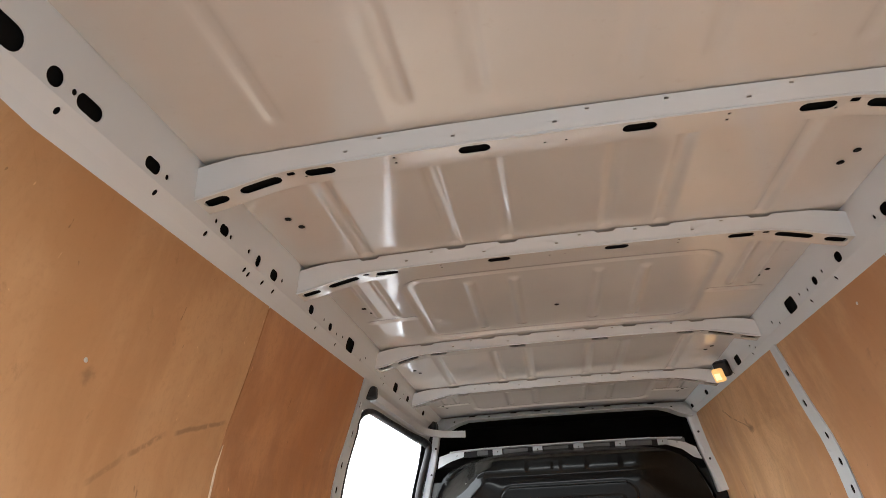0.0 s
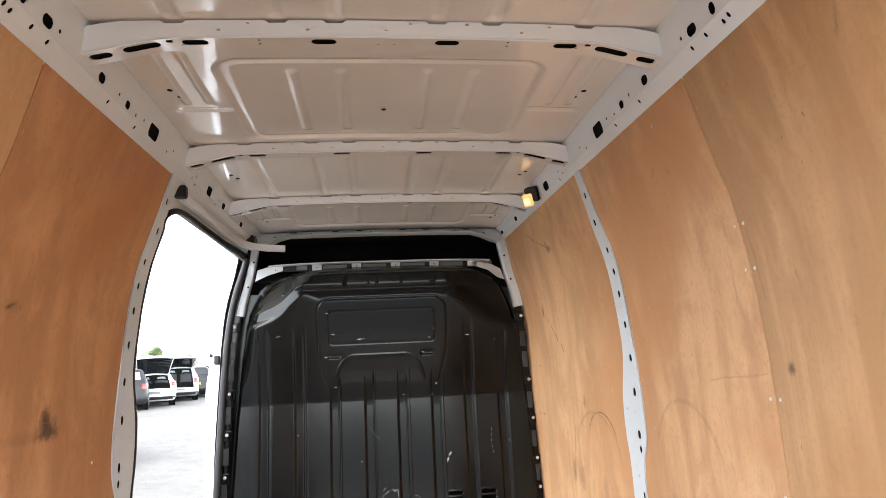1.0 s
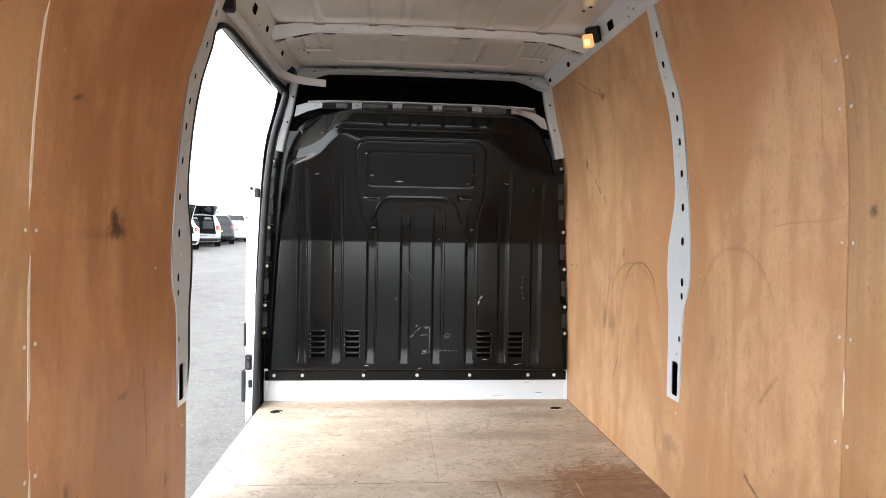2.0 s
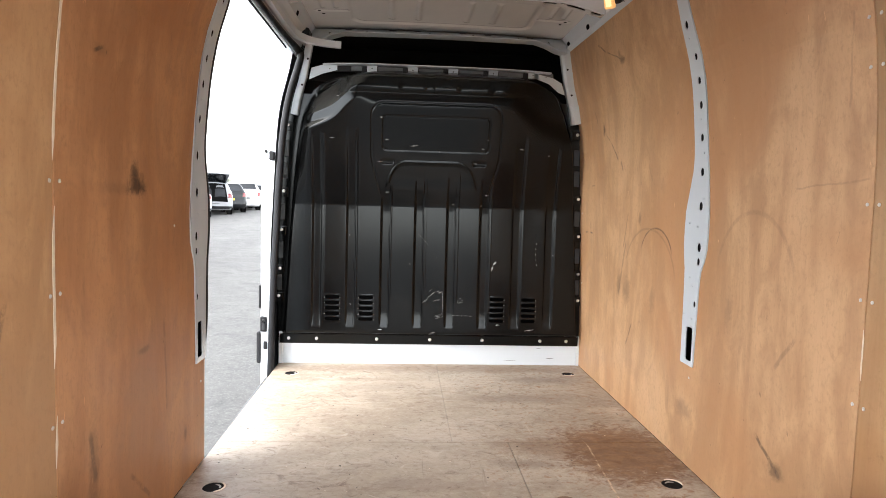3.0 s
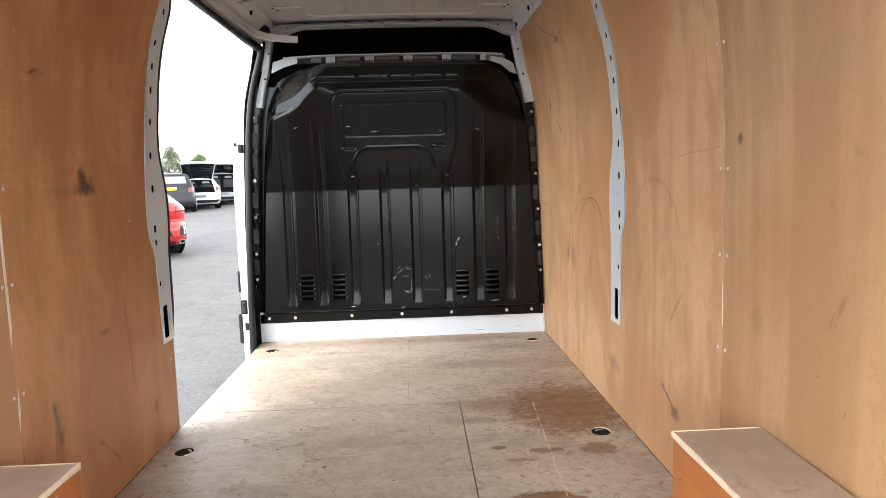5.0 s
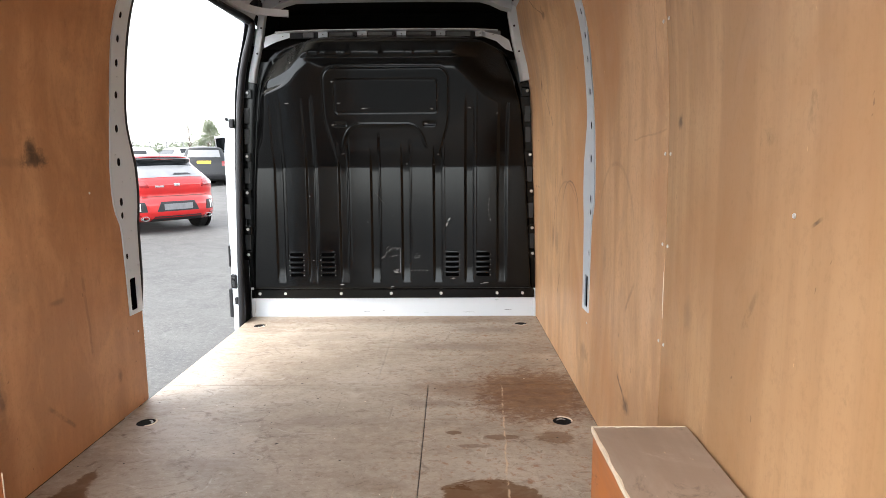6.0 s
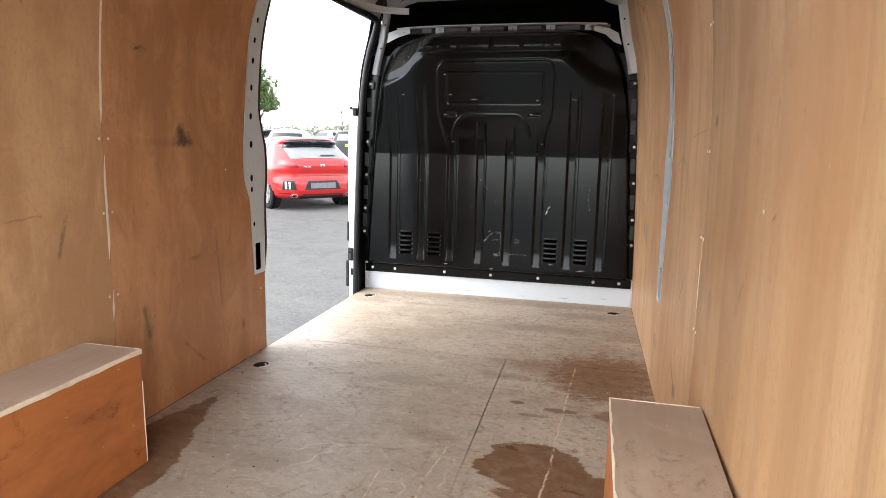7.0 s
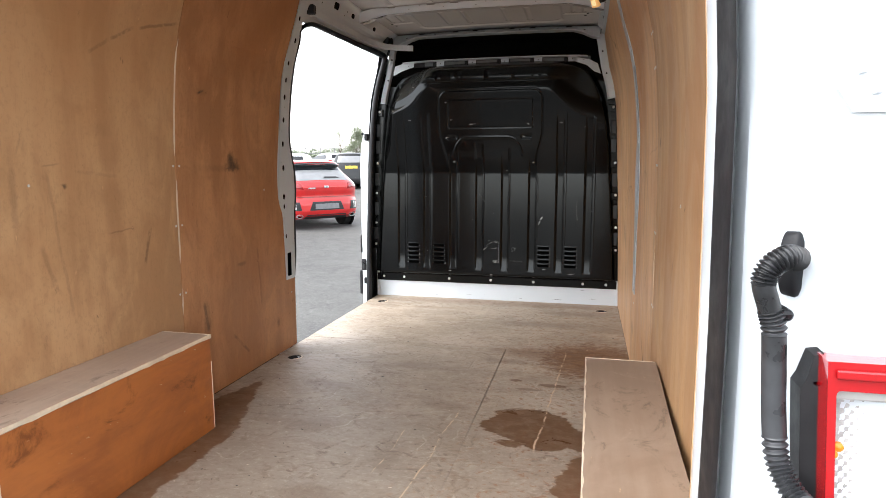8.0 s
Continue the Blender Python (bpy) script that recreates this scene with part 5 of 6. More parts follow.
# ---- wheel-arch boxes ----
def arch_box(side, x_in, y1, h):
    t = thing("wheel_arch_box", (side * 0.78, -2.8, 0), "plywood box over the wheel arch, pale worn top and orange-stained side", "wheel box", "wheel-arch boxes")
    y0, b = -3.245, 0.012

    def lo_hi(x0, x1, ya, yb, za, zb):
        x0, x1 = sorted((side * x0, side * x1))
        return (x0, ya, za), (x1, yb, zb)
    part("side_board", block(*lo_hi(x_in, x_in + b, y0, y1 - 0.001, 0.001, h - b), 0.0015, 1), BOX_SIDE, t, "orange-stained scuffed board")
    part("front_board", block(*lo_hi(x_in + b + 0.0005, 0.888, y1 - b, y1 - 0.002, 0.001, h - b), 0.0015, 1), BOX_SIDE, t)
    part("back_board", block(*lo_hi(x_in + b + 0.0005, 0.895, y0 + 0.001, y0 + b, 0.001, h - b), 0.0015, 1), BOX_SIDE, t)
    top = sheet([(x_in - 0.002, y0), (0.875 if side > 0 else 0.889, y0), (0.876 if side > 0 else 0.888, -2.85), (0.884 if side > 0 else 0.888, y1 + 0.002), (x_in - 0.002, y1 + 0.002)], [], [], [], lambda u, v, w: Vector((side * u, v, h - w)), b)
    lid = part("top_board", top, BOX_TOP if side > 0 else BOX_TOP_PALE, t, "pale worn plywood lid")
    rng = random.Random(9 + side)

    def strip(name, p, q, out, thick):
        """A raw splintered arris."""
        n = 26
        bm = bmesh.new()
        p, q, out = Vector(p), Vector(q), Vector(out)
        rows = []
        for i in range(n + 1):
            c = p.lerp(q, i / n)
            k = thick * rng.uniform(0.7, 1.1)
            rows.append([bm.verts.new(c + out * 0.001 + Vector((0, 0, 0.0012))), bm.verts.new(c + out * 0.001 - Vector((0, 0, k))), bm.verts.new(c - out * k * rng.uniform(0.1, 0.45) + Vector((0, 0, 0.0012)))])
        for r, s in zip(rows, rows[1:]):
            for i, j in ((0, 1), (1, 2), (2, 0)):
                bm.faces.new((r[i], r[j], s[j], s[i]))
        part(name, bm, PLY_CORE, lid, "raw pale plywood edge")
    for yc, tall in ((y1, h - 0.10), (y0, h - 0.02)) if side < 0 else ():
        worn = block((side * x_in - 0.0014, yc - 0.0024, 0.004), (side * x_in + 0.0014, yc + 0.0008, tall), 0.0006, 1)
        part("worn_corner", worn, PLY_CORE, lid, "pale worn corner")
    strip("raw_edge", (side * (x_in - 0.002), y0, h), (side * (x_in - 0.002), y1 + 0.002, h), (-side, 0, 0), 0.0125)
    strip("raw_edge", (side * (x_in - 0.002), y1 + 0.002, h), (side * 0.88, y1 + 0.002, h), (0, 1, 0), 0.0125)
    return t


arch_box(-1, 0.684, -2.386, 0.363)
arch_box(1, 0.673, -2.390, 0.374)


# ---- lamp ----
def load_lamp():
    t = thing("load_area_lamp", (0.675, -0.92, 1.83), "small lit interior lamp in a dark housing on the roof rail", "interior lamp")
    m = look((0.672, -0.915, 1.826), (0.40, -1.25, 1.60))
    bm = block((-0.030, -0.032, 0.002), (0.030, 0.036, 0.040), 0.008)
    bmesh.ops.transform(bm, matrix=m, verts=bm.verts)
    part("housing", bm, BLACK_PLASTIC, t, "black housing")
    bm = block((-0.006, -0.046, -0.012), (0.040, 0.012, 0.012), 0.008, 3)
    bmesh.ops.transform(bm, matrix=m, verts=bm.verts)
    part("lens", bm, glowing("warm_lamp_lens", (1.0, 0.56, 0.20), 0.07), t, "glowing amber-white lens", smooth=True)
    bm = block((0.006, -0.034, -0.0145), (0.030, -0.006, -0.0115), 0.001)
    bmesh.ops.transform(bm, matrix=m, verts=bm.verts)
    part("bulb_glow", bm, glowing("lamp_bulb", (1.0, 0.78, 0.40), 0.12), t, "bright bulb")


load_lamp()


# ---- rear opening ----
def seal_x(z):
    """Half the width of the rear doorway at its seal."""
    return wall_x(-3.56, min(z, 1.75)) + 0.0045


def rear_corner(side):
    """The body corner beside the rear doors, from the plywood's end out to the tail-lamp face."""
    zs = [-0.20 + 2.03 * i / 40 for i in range(41)]
    plan = ((0.006, -3.5472), (-0.0010, -3.5474), (-0.0017, -3.5490), (-0.0014, -3.56), (-0.0007, -3.59), (0.0015, -3.603), (0.010, -3.612), (0.016, -3.636), (0.021, -3.662), (0.032, -3.678), (0.048, -3.694), (0.066, -3.712), (0.074, -3.722), (0.079, -3.732), (0.092, -3.738), (0.16, -3.740), (0.20, -3.73), (0.215, -3.70), (0.217, -3.55))
    bm = bmesh.new()
    rows = []
    for z in zs:
        row = []
        for d, y in plan:
            dent = 0.006 * ridge(d - 0.035, 0.02) * ease(z, 0.25, 0.4) * ease(1.2 - z, 0, 0.2)
            row.append(bm.verts.new((side * (seal_x(max(0, z)) + d), y + dent, z)))
        rows.append(row)
    for r, q in zip(rows, rows[1:]):
        for i in range(len(plan) - 1):
            bm.faces.new((r[i], r[i + 1], q[i + 1], q[i]))
    return part("rear_corner", bm, WHITE, smooth=True, flat_angle=28)


tagged(rear_corner(1), "white steel body corner beside the rear doorway", "body corner", kind="structure")
tagged(rear_corner(-1), "white steel body corner beside the rear doorway", "body corner", kind="structure")
tagged(part("rear_header", block((-0.90, REAR - 0.02, 1.84), (0.90, REAR + 0.05, 1.97), 0.012), WHITE), "white steel frame over the rear doorway", "door frame", kind="structure")
tagged(part("rear_sill", block((-0.80, REAR - 0.16, -0.16), (0.80, REAR - 0.024, -0.012), 0.012), BLACK_PLASTIC), "black plastic rear step", "step", kind="structure")
seal_path = [Vector((seal_x(max(0, z)) + 0.0002 - 0.003 * ease(0.85 - z, 0.0, 0.5), -3.622, z)) for z in [-0.05 + 1.82 * i / 40 for i in range(41)]]
seal_shape = [(0.002, -0.021), (-0.0008, -0.019), (-0.0016, -0.012), (-0.0010, 0.010), (0.0, 0.040), (0.0008, 0.054), (0.0025, 0.059), (0.0050, 0.056), (0.0065, 0.036), (0.014, -0.010), (0.010, -0.018)]
rear_seal = tagged(part("rear_door_seal", sweep(seal_path, seal_shape, up=(0, -1, 0)), RUBBER, smooth=True, flat_angle=50),
       "thick black rubber seal up the rear doorway", "door seal")
part("seal_lip", sweep(seal_path, [(-0.0006, 0.014), (0.0012, 0.014), (0.0012, 0.017), (-0.0006, 0.017)], up=(0, -1, 0)), BLACK_PLASTIC, rear_seal, "thin lip of the seal")


def conduit():
    t = thing("cable_conduit", (0.85, -3.71, 0.90), "grey-black corrugated cable sleeve plugged into the body corner", "cable sleeve")
    c = Vector((0.8660, -3.7045, 0.8970))
    plate = lathe([(0.0125, 0.012), (0.0128, 0.000), (0.0118, -0.003), (0.0092, -0.0052), (0.001, -0.006)], 40, "y", (0, 0, 0))
    for v in plate.verts:
        v.co.z *= 2.5
        v.co.x *= 0.88
        v.co = c + Matrix.Rotation(radians(40), 3, "Z") @ v.co
    part("grommet", plate, RUBBER, t, "oval black rubber grommet", smooth=True)
    pts = [Vector((0.8611, -3.7230, 0.9051)), Vector((0.8486, -3.7340, 0.9082)), Vector((0.8336, -3.7395, 0.8988)), Vector((0.8265, -3.7395, 0.8836)), Vector((0.8276, -3.7379, 0.8629)), Vector((0.8309, -3.7368, 0.8422)),
           Vector((0.8334, -3.7368, 0.8039)), Vector((0.8355, -3.7379, 0.7634)), Vector((0.8389, -3.7423, 0.7246)), Vector((0.8451, -3.7505, 0.7032)), Vector((0.8549, -3.7670, 0.6894)), Vector((0.8656, -3.7918, 0.6885)), Vector((0.8821, -3.8138, 0.6939))]
    for k, q in enumerate(pts):
        q.x += 0.010 * ease(k, 2, 5)
    path = smooth_path(pts, 10)
    n = len(path) - 1

    def girth(f):
        i = f * n
        ribbed = i < 30 or 42 < i < 52 or i > 76
        return 1.0 + (0.15 * math.cos(i * 3.14) if ribbed else 0.0) + (0.05 if 52 <= i <= 76 else 0)
    fine = []
    for a, b in zip(path, path[1:]):
        fine += [a.lerp(b, k / 4) for k in range(4)]
    fine.append(path[-1])
    part("sleeve", sweep(fine, ring_profile(0.0102, 0.0102, 14), up=(0.2, 1, 0.1), scale=girth), SLEEVE, t, "ribbed grey rubber sleeve", smooth=True, flat_angle=60)
    q = Vector((0.8521, -3.7258, 0.8535))
    part("clip", lathe([(0.0055, 0.016), (0.0062, 0.0), (0.0062, -0.006), (0.0045, -0.008), (0.001, -0.0085)], 20, "y", q), RUBBER, t, "black rubber plug", smooth=True)
    q2 = Vector((0.8420, -3.7357, 0.8557))
    part("strap", block(q2 + Vector((-0.012, -0.005, -0.005)), q2 + Vector((0.014, 0.007, 0.005)), 0.005), RUBBER, t, "black retaining strap")


conduit()


def tail_lamp():
    t = thing("tail_lamp", (0.93, -3.74, 0.40), "tall rear lamp with red surround and clear lens", "tail lamp")
    red = Nodes("red_lens")
    red.set(Base_Color=(0.36, 0.008, 0.011), Roughness=0.12, Coat_Weight=0.6)
    red.bump(red.noise(200, detail=1), 0.1, 0.001)
    clear = plain("clear_reflector", (0.50, 0.495, 0.48), 0.18, vary=0.6, scale=60, bump=0.8)
    amber = plain("amber_bulb", (0.85, 0.30, 0.02), 0.25, vary=0.3, scale=60)
    y = -3.752
    a = Vector((0.8788, -3.7520, 0.8215))
    w, h = 0.13, 0.40
    x0, z1 = a.x, a.z
    # black inner housing, bevelled at its top corner
    hx = 0.8655
    out = [(hx, z1 - h), (x0 + 0.004, z1 - h), (x0 + 0.004, z1 + 0.001), (x0 - 0.003, z1 - 0.003), (hx + 0.004, z1 - 0.028), (hx, z1 - 0.036)]
    part("housing", sheet(out, [slot(hx + 0.012, z1 - 0.029, 0.005, 0.004, n=2)], [], [], lambda u, v, k: Vector((u, y + 0.012 + k + 0.35 * (x0 - u), v)), 0.03), BLACK_PLASTIC, t, "black lamp housing")
    frame_out = [(x0, z1 - h), (x0 + w, z1 - h), (x0 + w, z1), (x0, z1)]
    hole = slot(x0 + 0.007 + (w - 0.013) / 2, z1 - 0.026 - (h - 0.05) / 2, w - 0.013, h - 0.05, 0.004, 3)
    part("red_surround", sheet(frame_out, [hole], [], [], lambda u, v, k: Vector((u, y - 0.012 + k, v)), 0.028), red.mat, t, "glossy red lens surround")
    part("red_bar", block((x0 + 0.006, y - 0.016, z1 - 0.015), (x0 + w, y - 0.0125, z1 - 0.006), 0.002), red.mat, t)
    part("grey_bar", block((x0 + 0.007, y - 0.004, z1 - 0.037), (x0 + w - 0.006, y + 0.01, z1 - 0.027), 0.002), plain("grey_lamp_trim", (0.42, 0.41, 0.39), 0.3), t, "grey trim bar")
    part("reflector", grid(60, 120, lambda p, q: (x0 + 0.006 + (w - 0.010) * p, y + 0.014 + 0.0008 * math.sin(p * 90) * math.sin(q * 200), z1 - h + 0.02 + (h - 0.045) * q)), clear, t, "faceted clear reflector", smooth=True)
    part("amber_bulb", lathe([(0.001, 0.0), (0.0036, 0.002), (0.0042, 0.006), (0.0036, 0.010), (0.001, 0.012)], 14, "y", (x0 + 0.013, y + 0.006, z1 - 0.094)), amber, t, "amber bulb", smooth=True)
    part("amber_bulb", lathe([(0.001, 0.0), (0.0042, 0.002), (0.0050, 0.006), (0.0042, 0.010), (0.001, 0.012)], 14, "y", (x0 + 0.018, y + 0.009, z1 - 0.088)), amber, t, "amber bulb", smooth=True)
    # the lamp follows the body's lean
    for ob in t.children:
        for v in ob.data.vertices:
            v.co.x += 0.055 * (z1 - v.co.z)


tail_lamp()


def hinge_plate():
    t = thing("door_hinge_plate", (0.90, -3.74, 1.03), "white bolted hinge plate of the rear door", "hinge")
    a, b = Vector((0.8747, -3.7460, 1.0785)), Vector((0.9267, -3.7460, 1.0358))
    x0, x1, z0, z1 = a.x, b.x, b.z, a.z + 0.01
    out = [(x0, z0 + 0.020), (x0 + 0.013, z0), (x1, z0), (x1, z1 + 0.012), (x0 + 0.010, z1 + 0.012), (x0, z1)]
    part("plate", sheet(out, [], [], [], lambda u, v, w: Vector((u, -3.746 + w, v)), 0.008), WHITE, t)
    for dx, dz in ((0.016, 0.035), (0.028, 0.018), (0.038, 0.036)):
        part("bolt", lathe([(0.004, 0.001), (0.004, -0.0095), (0.003, -0.0105), (0.001, -0.0105)], 6, "y", (x0 + dx, -3.746, z0 + dz)), WHITE, t)


hinge_plate()


# ---- crumbs on the floor ----
def floor_crumbs():
    """Splinters and grit lying about, thicker by the wheel box and the bulkhead."""
    for name, material, label, seed, count in (("grit", CAVITY, "dark grit strewn on the floor boards", 5, 20), ("splinters", PLY_CORE, "pale wood splinters strewn on the floor boards", 8, 26)):
        rng = random.Random(seed)
        verts, faces = [], []
        for k in range(count):
            if k % 3 == 0:
                x, y = rng.uniform(-0.62, -0.2), rng.gauss(-2.3, 0.25)
            elif k % 3 == 1:
                x, y = rng.uniform(-0.75, 0.75), -1.4 + rng.gauss(0, 0.25)
            else:
                x, y = rng.uniform(-0.6, 0.6), rng.uniform(-3.2, -0.1)
            length, width, a = rng.uniform(0.0015, 0.006), rng.uniform(0.001, 0.0022), rng.uniform(0, 3.14)
            ca, sa = math.cos(a), math.sin(a)
            b = len(verts)
            for u, v, w in ((-1, -0.6, 0), (0.8, -1, 0), (1, 0.7, 0), (-0.7, 1, 0), (0.1, 0, 0.8)):
                verts.append((x + u * length * ca - v * width * sa, y + u * length * sa + v * width * ca, 0.0004 + w * width))
            faces += [(b, b + 1, b + 4), (b + 1, b + 2, b + 4), (b + 2, b + 3, b + 4), (b + 3, b, b + 4)]
        me = bpy.data.meshes.new(name)
        me.from_pydata(verts, [], faces)
        me.materials.append(material)
        tagged(new(name, me), label, "debris", kind="stuff")


floor_crumbs()


# ---- outside: cars ----
TYRE = plain("tyre_rubber", (0.018, 0.018, 0.018), 0.85, vary=0.3, scale=30, gloss=0.2)
ALLOY = plain("alloy_rim", (0.42, 0.43, 0.44), 0.3, metal=0.8, vary=0.2, scale=20)
CAR_GLASS = plain("dark_car_glass", (0.012, 0.014, 0.016), 0.06, vary=0.2, scale=4, bump=0)
# Pale grey base holds the sky's reflection and the daylight behind glass.
PALE_GLASS = plain("sky_lit_car_glass", (0.20, 0.205, 0.21), 0.08, vary=0.2, scale=4, bump=0)
LAMP_RED = plain("car_lamp_red", (0.22, 0.008, 0.010), 0.15, coat=0.5, vary=0.2, bump=0)
SEAM_RED = plain("shaded_red_seam", (0.16, 0.006, 0.006), 0.5, vary=0.2, bump=0)
PLATE_GREY = plain("grey_plate", (0.15, 0.15, 0.155), 0.5, vary=0.3)
PLATE_YELLOW = plain("yellow_plate", (0.75, 0.55, 0.03), 0.45, vary=0.1)
# Near-black for car openings; the open boots' shade is in this colour.
CAR_INSIDE = plain("car_opening_black", (0.004, 0.004, 0.0042), 0.9, vary=0.4, gloss=0.08)


def car_paint(name, colour, coat=0.7):
    m = Nodes(name)
    n = m.noise(3, detail=4)
    m.set(Base_Color=m.mix(m.span(n, 0.3, 0.7), tuple(k * 0.86 for k in colour), colour), Roughness=0.28, Specular_IOR_Level=0.2 + 0.3 * coat, Coat_Weight=coat, Coat_Roughness=0.05)
    return m.mat


class CarShape:
    """A body as a stack of rounded plan outlines; the rear at y = 0, the nose ahead."""

    def __init__(self, zs, half, rear, nose, corner):
        self.zs, self.half, self.rear, self.nose, self.corner = zs, half, rear, nose, corner

    def at(self, z):
        return [line_at(z, self.zs, k) for k in (self.half, self.rear, self.nose, self.corner)]

    def rear_y(self, x, z):
        w, y, _, r = self.at(z)
        d = min(1.0, max(0.0, abs(x) - (w - r)) / r)
        return y + 0.10 * (abs(x) / w) ** 2 + r * 0.9 * (1 - math.sqrt(1 - d * d))

    def shell(self, z0, z1, n=36):
        bm = bmesh.new()
        rings = []
        for j in range(n + 1):
            z = z0 + (z1 - z0) * j / n
            w, y0, y1, r = self.at(z)
            xs = [w * math.sin(a) for a in np.linspace(-math.pi / 2, math.pi / 2, 29)]
            pts = [(x, self.rear_y(x, z)) for x in xs] + [(-x, y1 - 0.18 * (abs(x) / w) ** 2 - r * 1.2 * (1 - math.sqrt(max(0, 1 - (max(0, abs(x) - (w - r)) / r) ** 2)))) for x in xs]
            rings.append([bm.verts.new((x, y, z)) for x, y in pts])
        m = len(rings[0])
        for r, q in zip(rings, rings[1:]):
            for i in range(m):
                bm.faces.new((r[i], r[(i + 1) % m], q[(i + 1) % m], q[i]))
        bm.faces.new(rings[0])
        bm.faces.new(rings[-1])
        return bm

    def rear_patch(self, x0, x1, z0, z1, out=0.006, nx=14, nz=8, taper=0.0, bow=0.0):
        """A panel lying on the rear, from x0 to x1 and z0 to z1."""
        def fn(a, b):
            z = z0 + (z1 - z0) * b
            c, h = (x0 + x1) / 2, (x1 - x0) / 2 * (1 - taper * b)
            x = c + (2 * a - 1) * h
            z += bow * (1 - (2 * a - 1) ** 2)
            return Vector((x, self.rear_y(x, z) - out, z))
        bm = grid(nx, nz, fn)
        geo = bmesh.ops.extrude_face_region(bm, geom=bm.faces[:])["geom"]
        for v in geo:
            if isinstance(v, bmesh.types.BMVert):
                v.co.y += out + 0.01
        return bm

    def side_patch(self, s, y0, y1, z0, z1, lean0=0.0, lean1=0.0, out=0.006):
        def fn(a, b):
            z = z0 + (z1 - z0) * b
            ya, yb = y0 + lean0 * b, y1 + lean1 * b
            return Vector((s * (self.at(z)[0] + out), ya + (yb - ya) * a, z))
        bm = grid(10, 6, fn)
        geo = bmesh.ops.extrude_face_region(bm, geom=bm.faces[:])["geom"]
        for v in geo:
            if isinstance(v, bmesh.types.BMVert):
                v.co.x -= s * (out + 0.012)
        return bm


def wheels(t, half, axles, radius=0.32):
    for y in axles:
        for s in (-1, 1):
            x = s * (half - 0.105)
            prof = [(radius * 0.62, -0.105), (radius * 0.93, -0.108), (radius, -0.085), (radius, 0.085), (radius * 0.93, 0.108), (radius * 0.62, 0.105)]
            w = part("wheel", lathe(prof, 32, "x", (x, y, radius)), TYRE, t, "black tyre on an alloy wheel", smooth=True)
            bm = lathe([(radius * 0.66, 0.0), (radius * 0.66, 0.010), (radius * 0.58, 0.010), (radius * 0.56, 0.002), (0.05, 0.0)], 32, "x", (0, 0, 0))
            for k in range(5):
                a = 2 * math.pi * k / 5
                sp = block((0.002, -0.028, 0.03), (0.016, 0.028, radius * 0.60), 0.004, 1)
                bmesh.ops.transform(sp, matrix=Matrix.Rotation(a, 4, "X"), verts=sp.verts)
                me = bpy.data.meshes.new("tmp")
                sp.to_mesh(me)
                sp.free()
                bm.from_mesh(me)
                bpy.data.meshes.remove(me)
            bmesh.ops.transform(bm, matrix=Matrix.Translation((x + s * 0.1065, y, radius)) @ Matrix.Rotation(0 if s > 0 else math.pi, 4, "Z"), verts=bm.verts)
            part("rim", bm, ALLOY, w, "five-spoke alloy rim")


def arch_liner(t, half, axles, radius=0.36):
    for y in axles:
        for s in (-1, 1):
            part("wheel_arch", lathe([(radius, -0.05), (radius, 0.0), (radius * 0.97, 0.004), (0.05, 0.004)], 32, "x", (s * (half - 0.002), y, 0.33)) if s > 0 else
                 lathe([(radius, 0.05), (radius, 0.0), (radius * 0.97, -0.004), (0.05, -0.004)], 32, "x", (s * (half - 0.002), y, 0.33)), CAR_INSIDE, t, "black wheel arch")


def plate_bars(t, shape, z, material, half=0.26, marks=True):
    p = part("number_plate", shape.rear_patch(-half, half, z - 0.055, z + 0.055, 0.014, 4, 2), material, t, "plain number plate")
    if marks:
        for x0, x1 in ((-0.19, -0.03), (0.02, 0.19)):
            part("plate_bar", shape.rear_patch(x0, x1, z - 0.016, z + 0.016, 0.017, 2, 1), BLACK_PLASTIC, p, "plain dark bar")


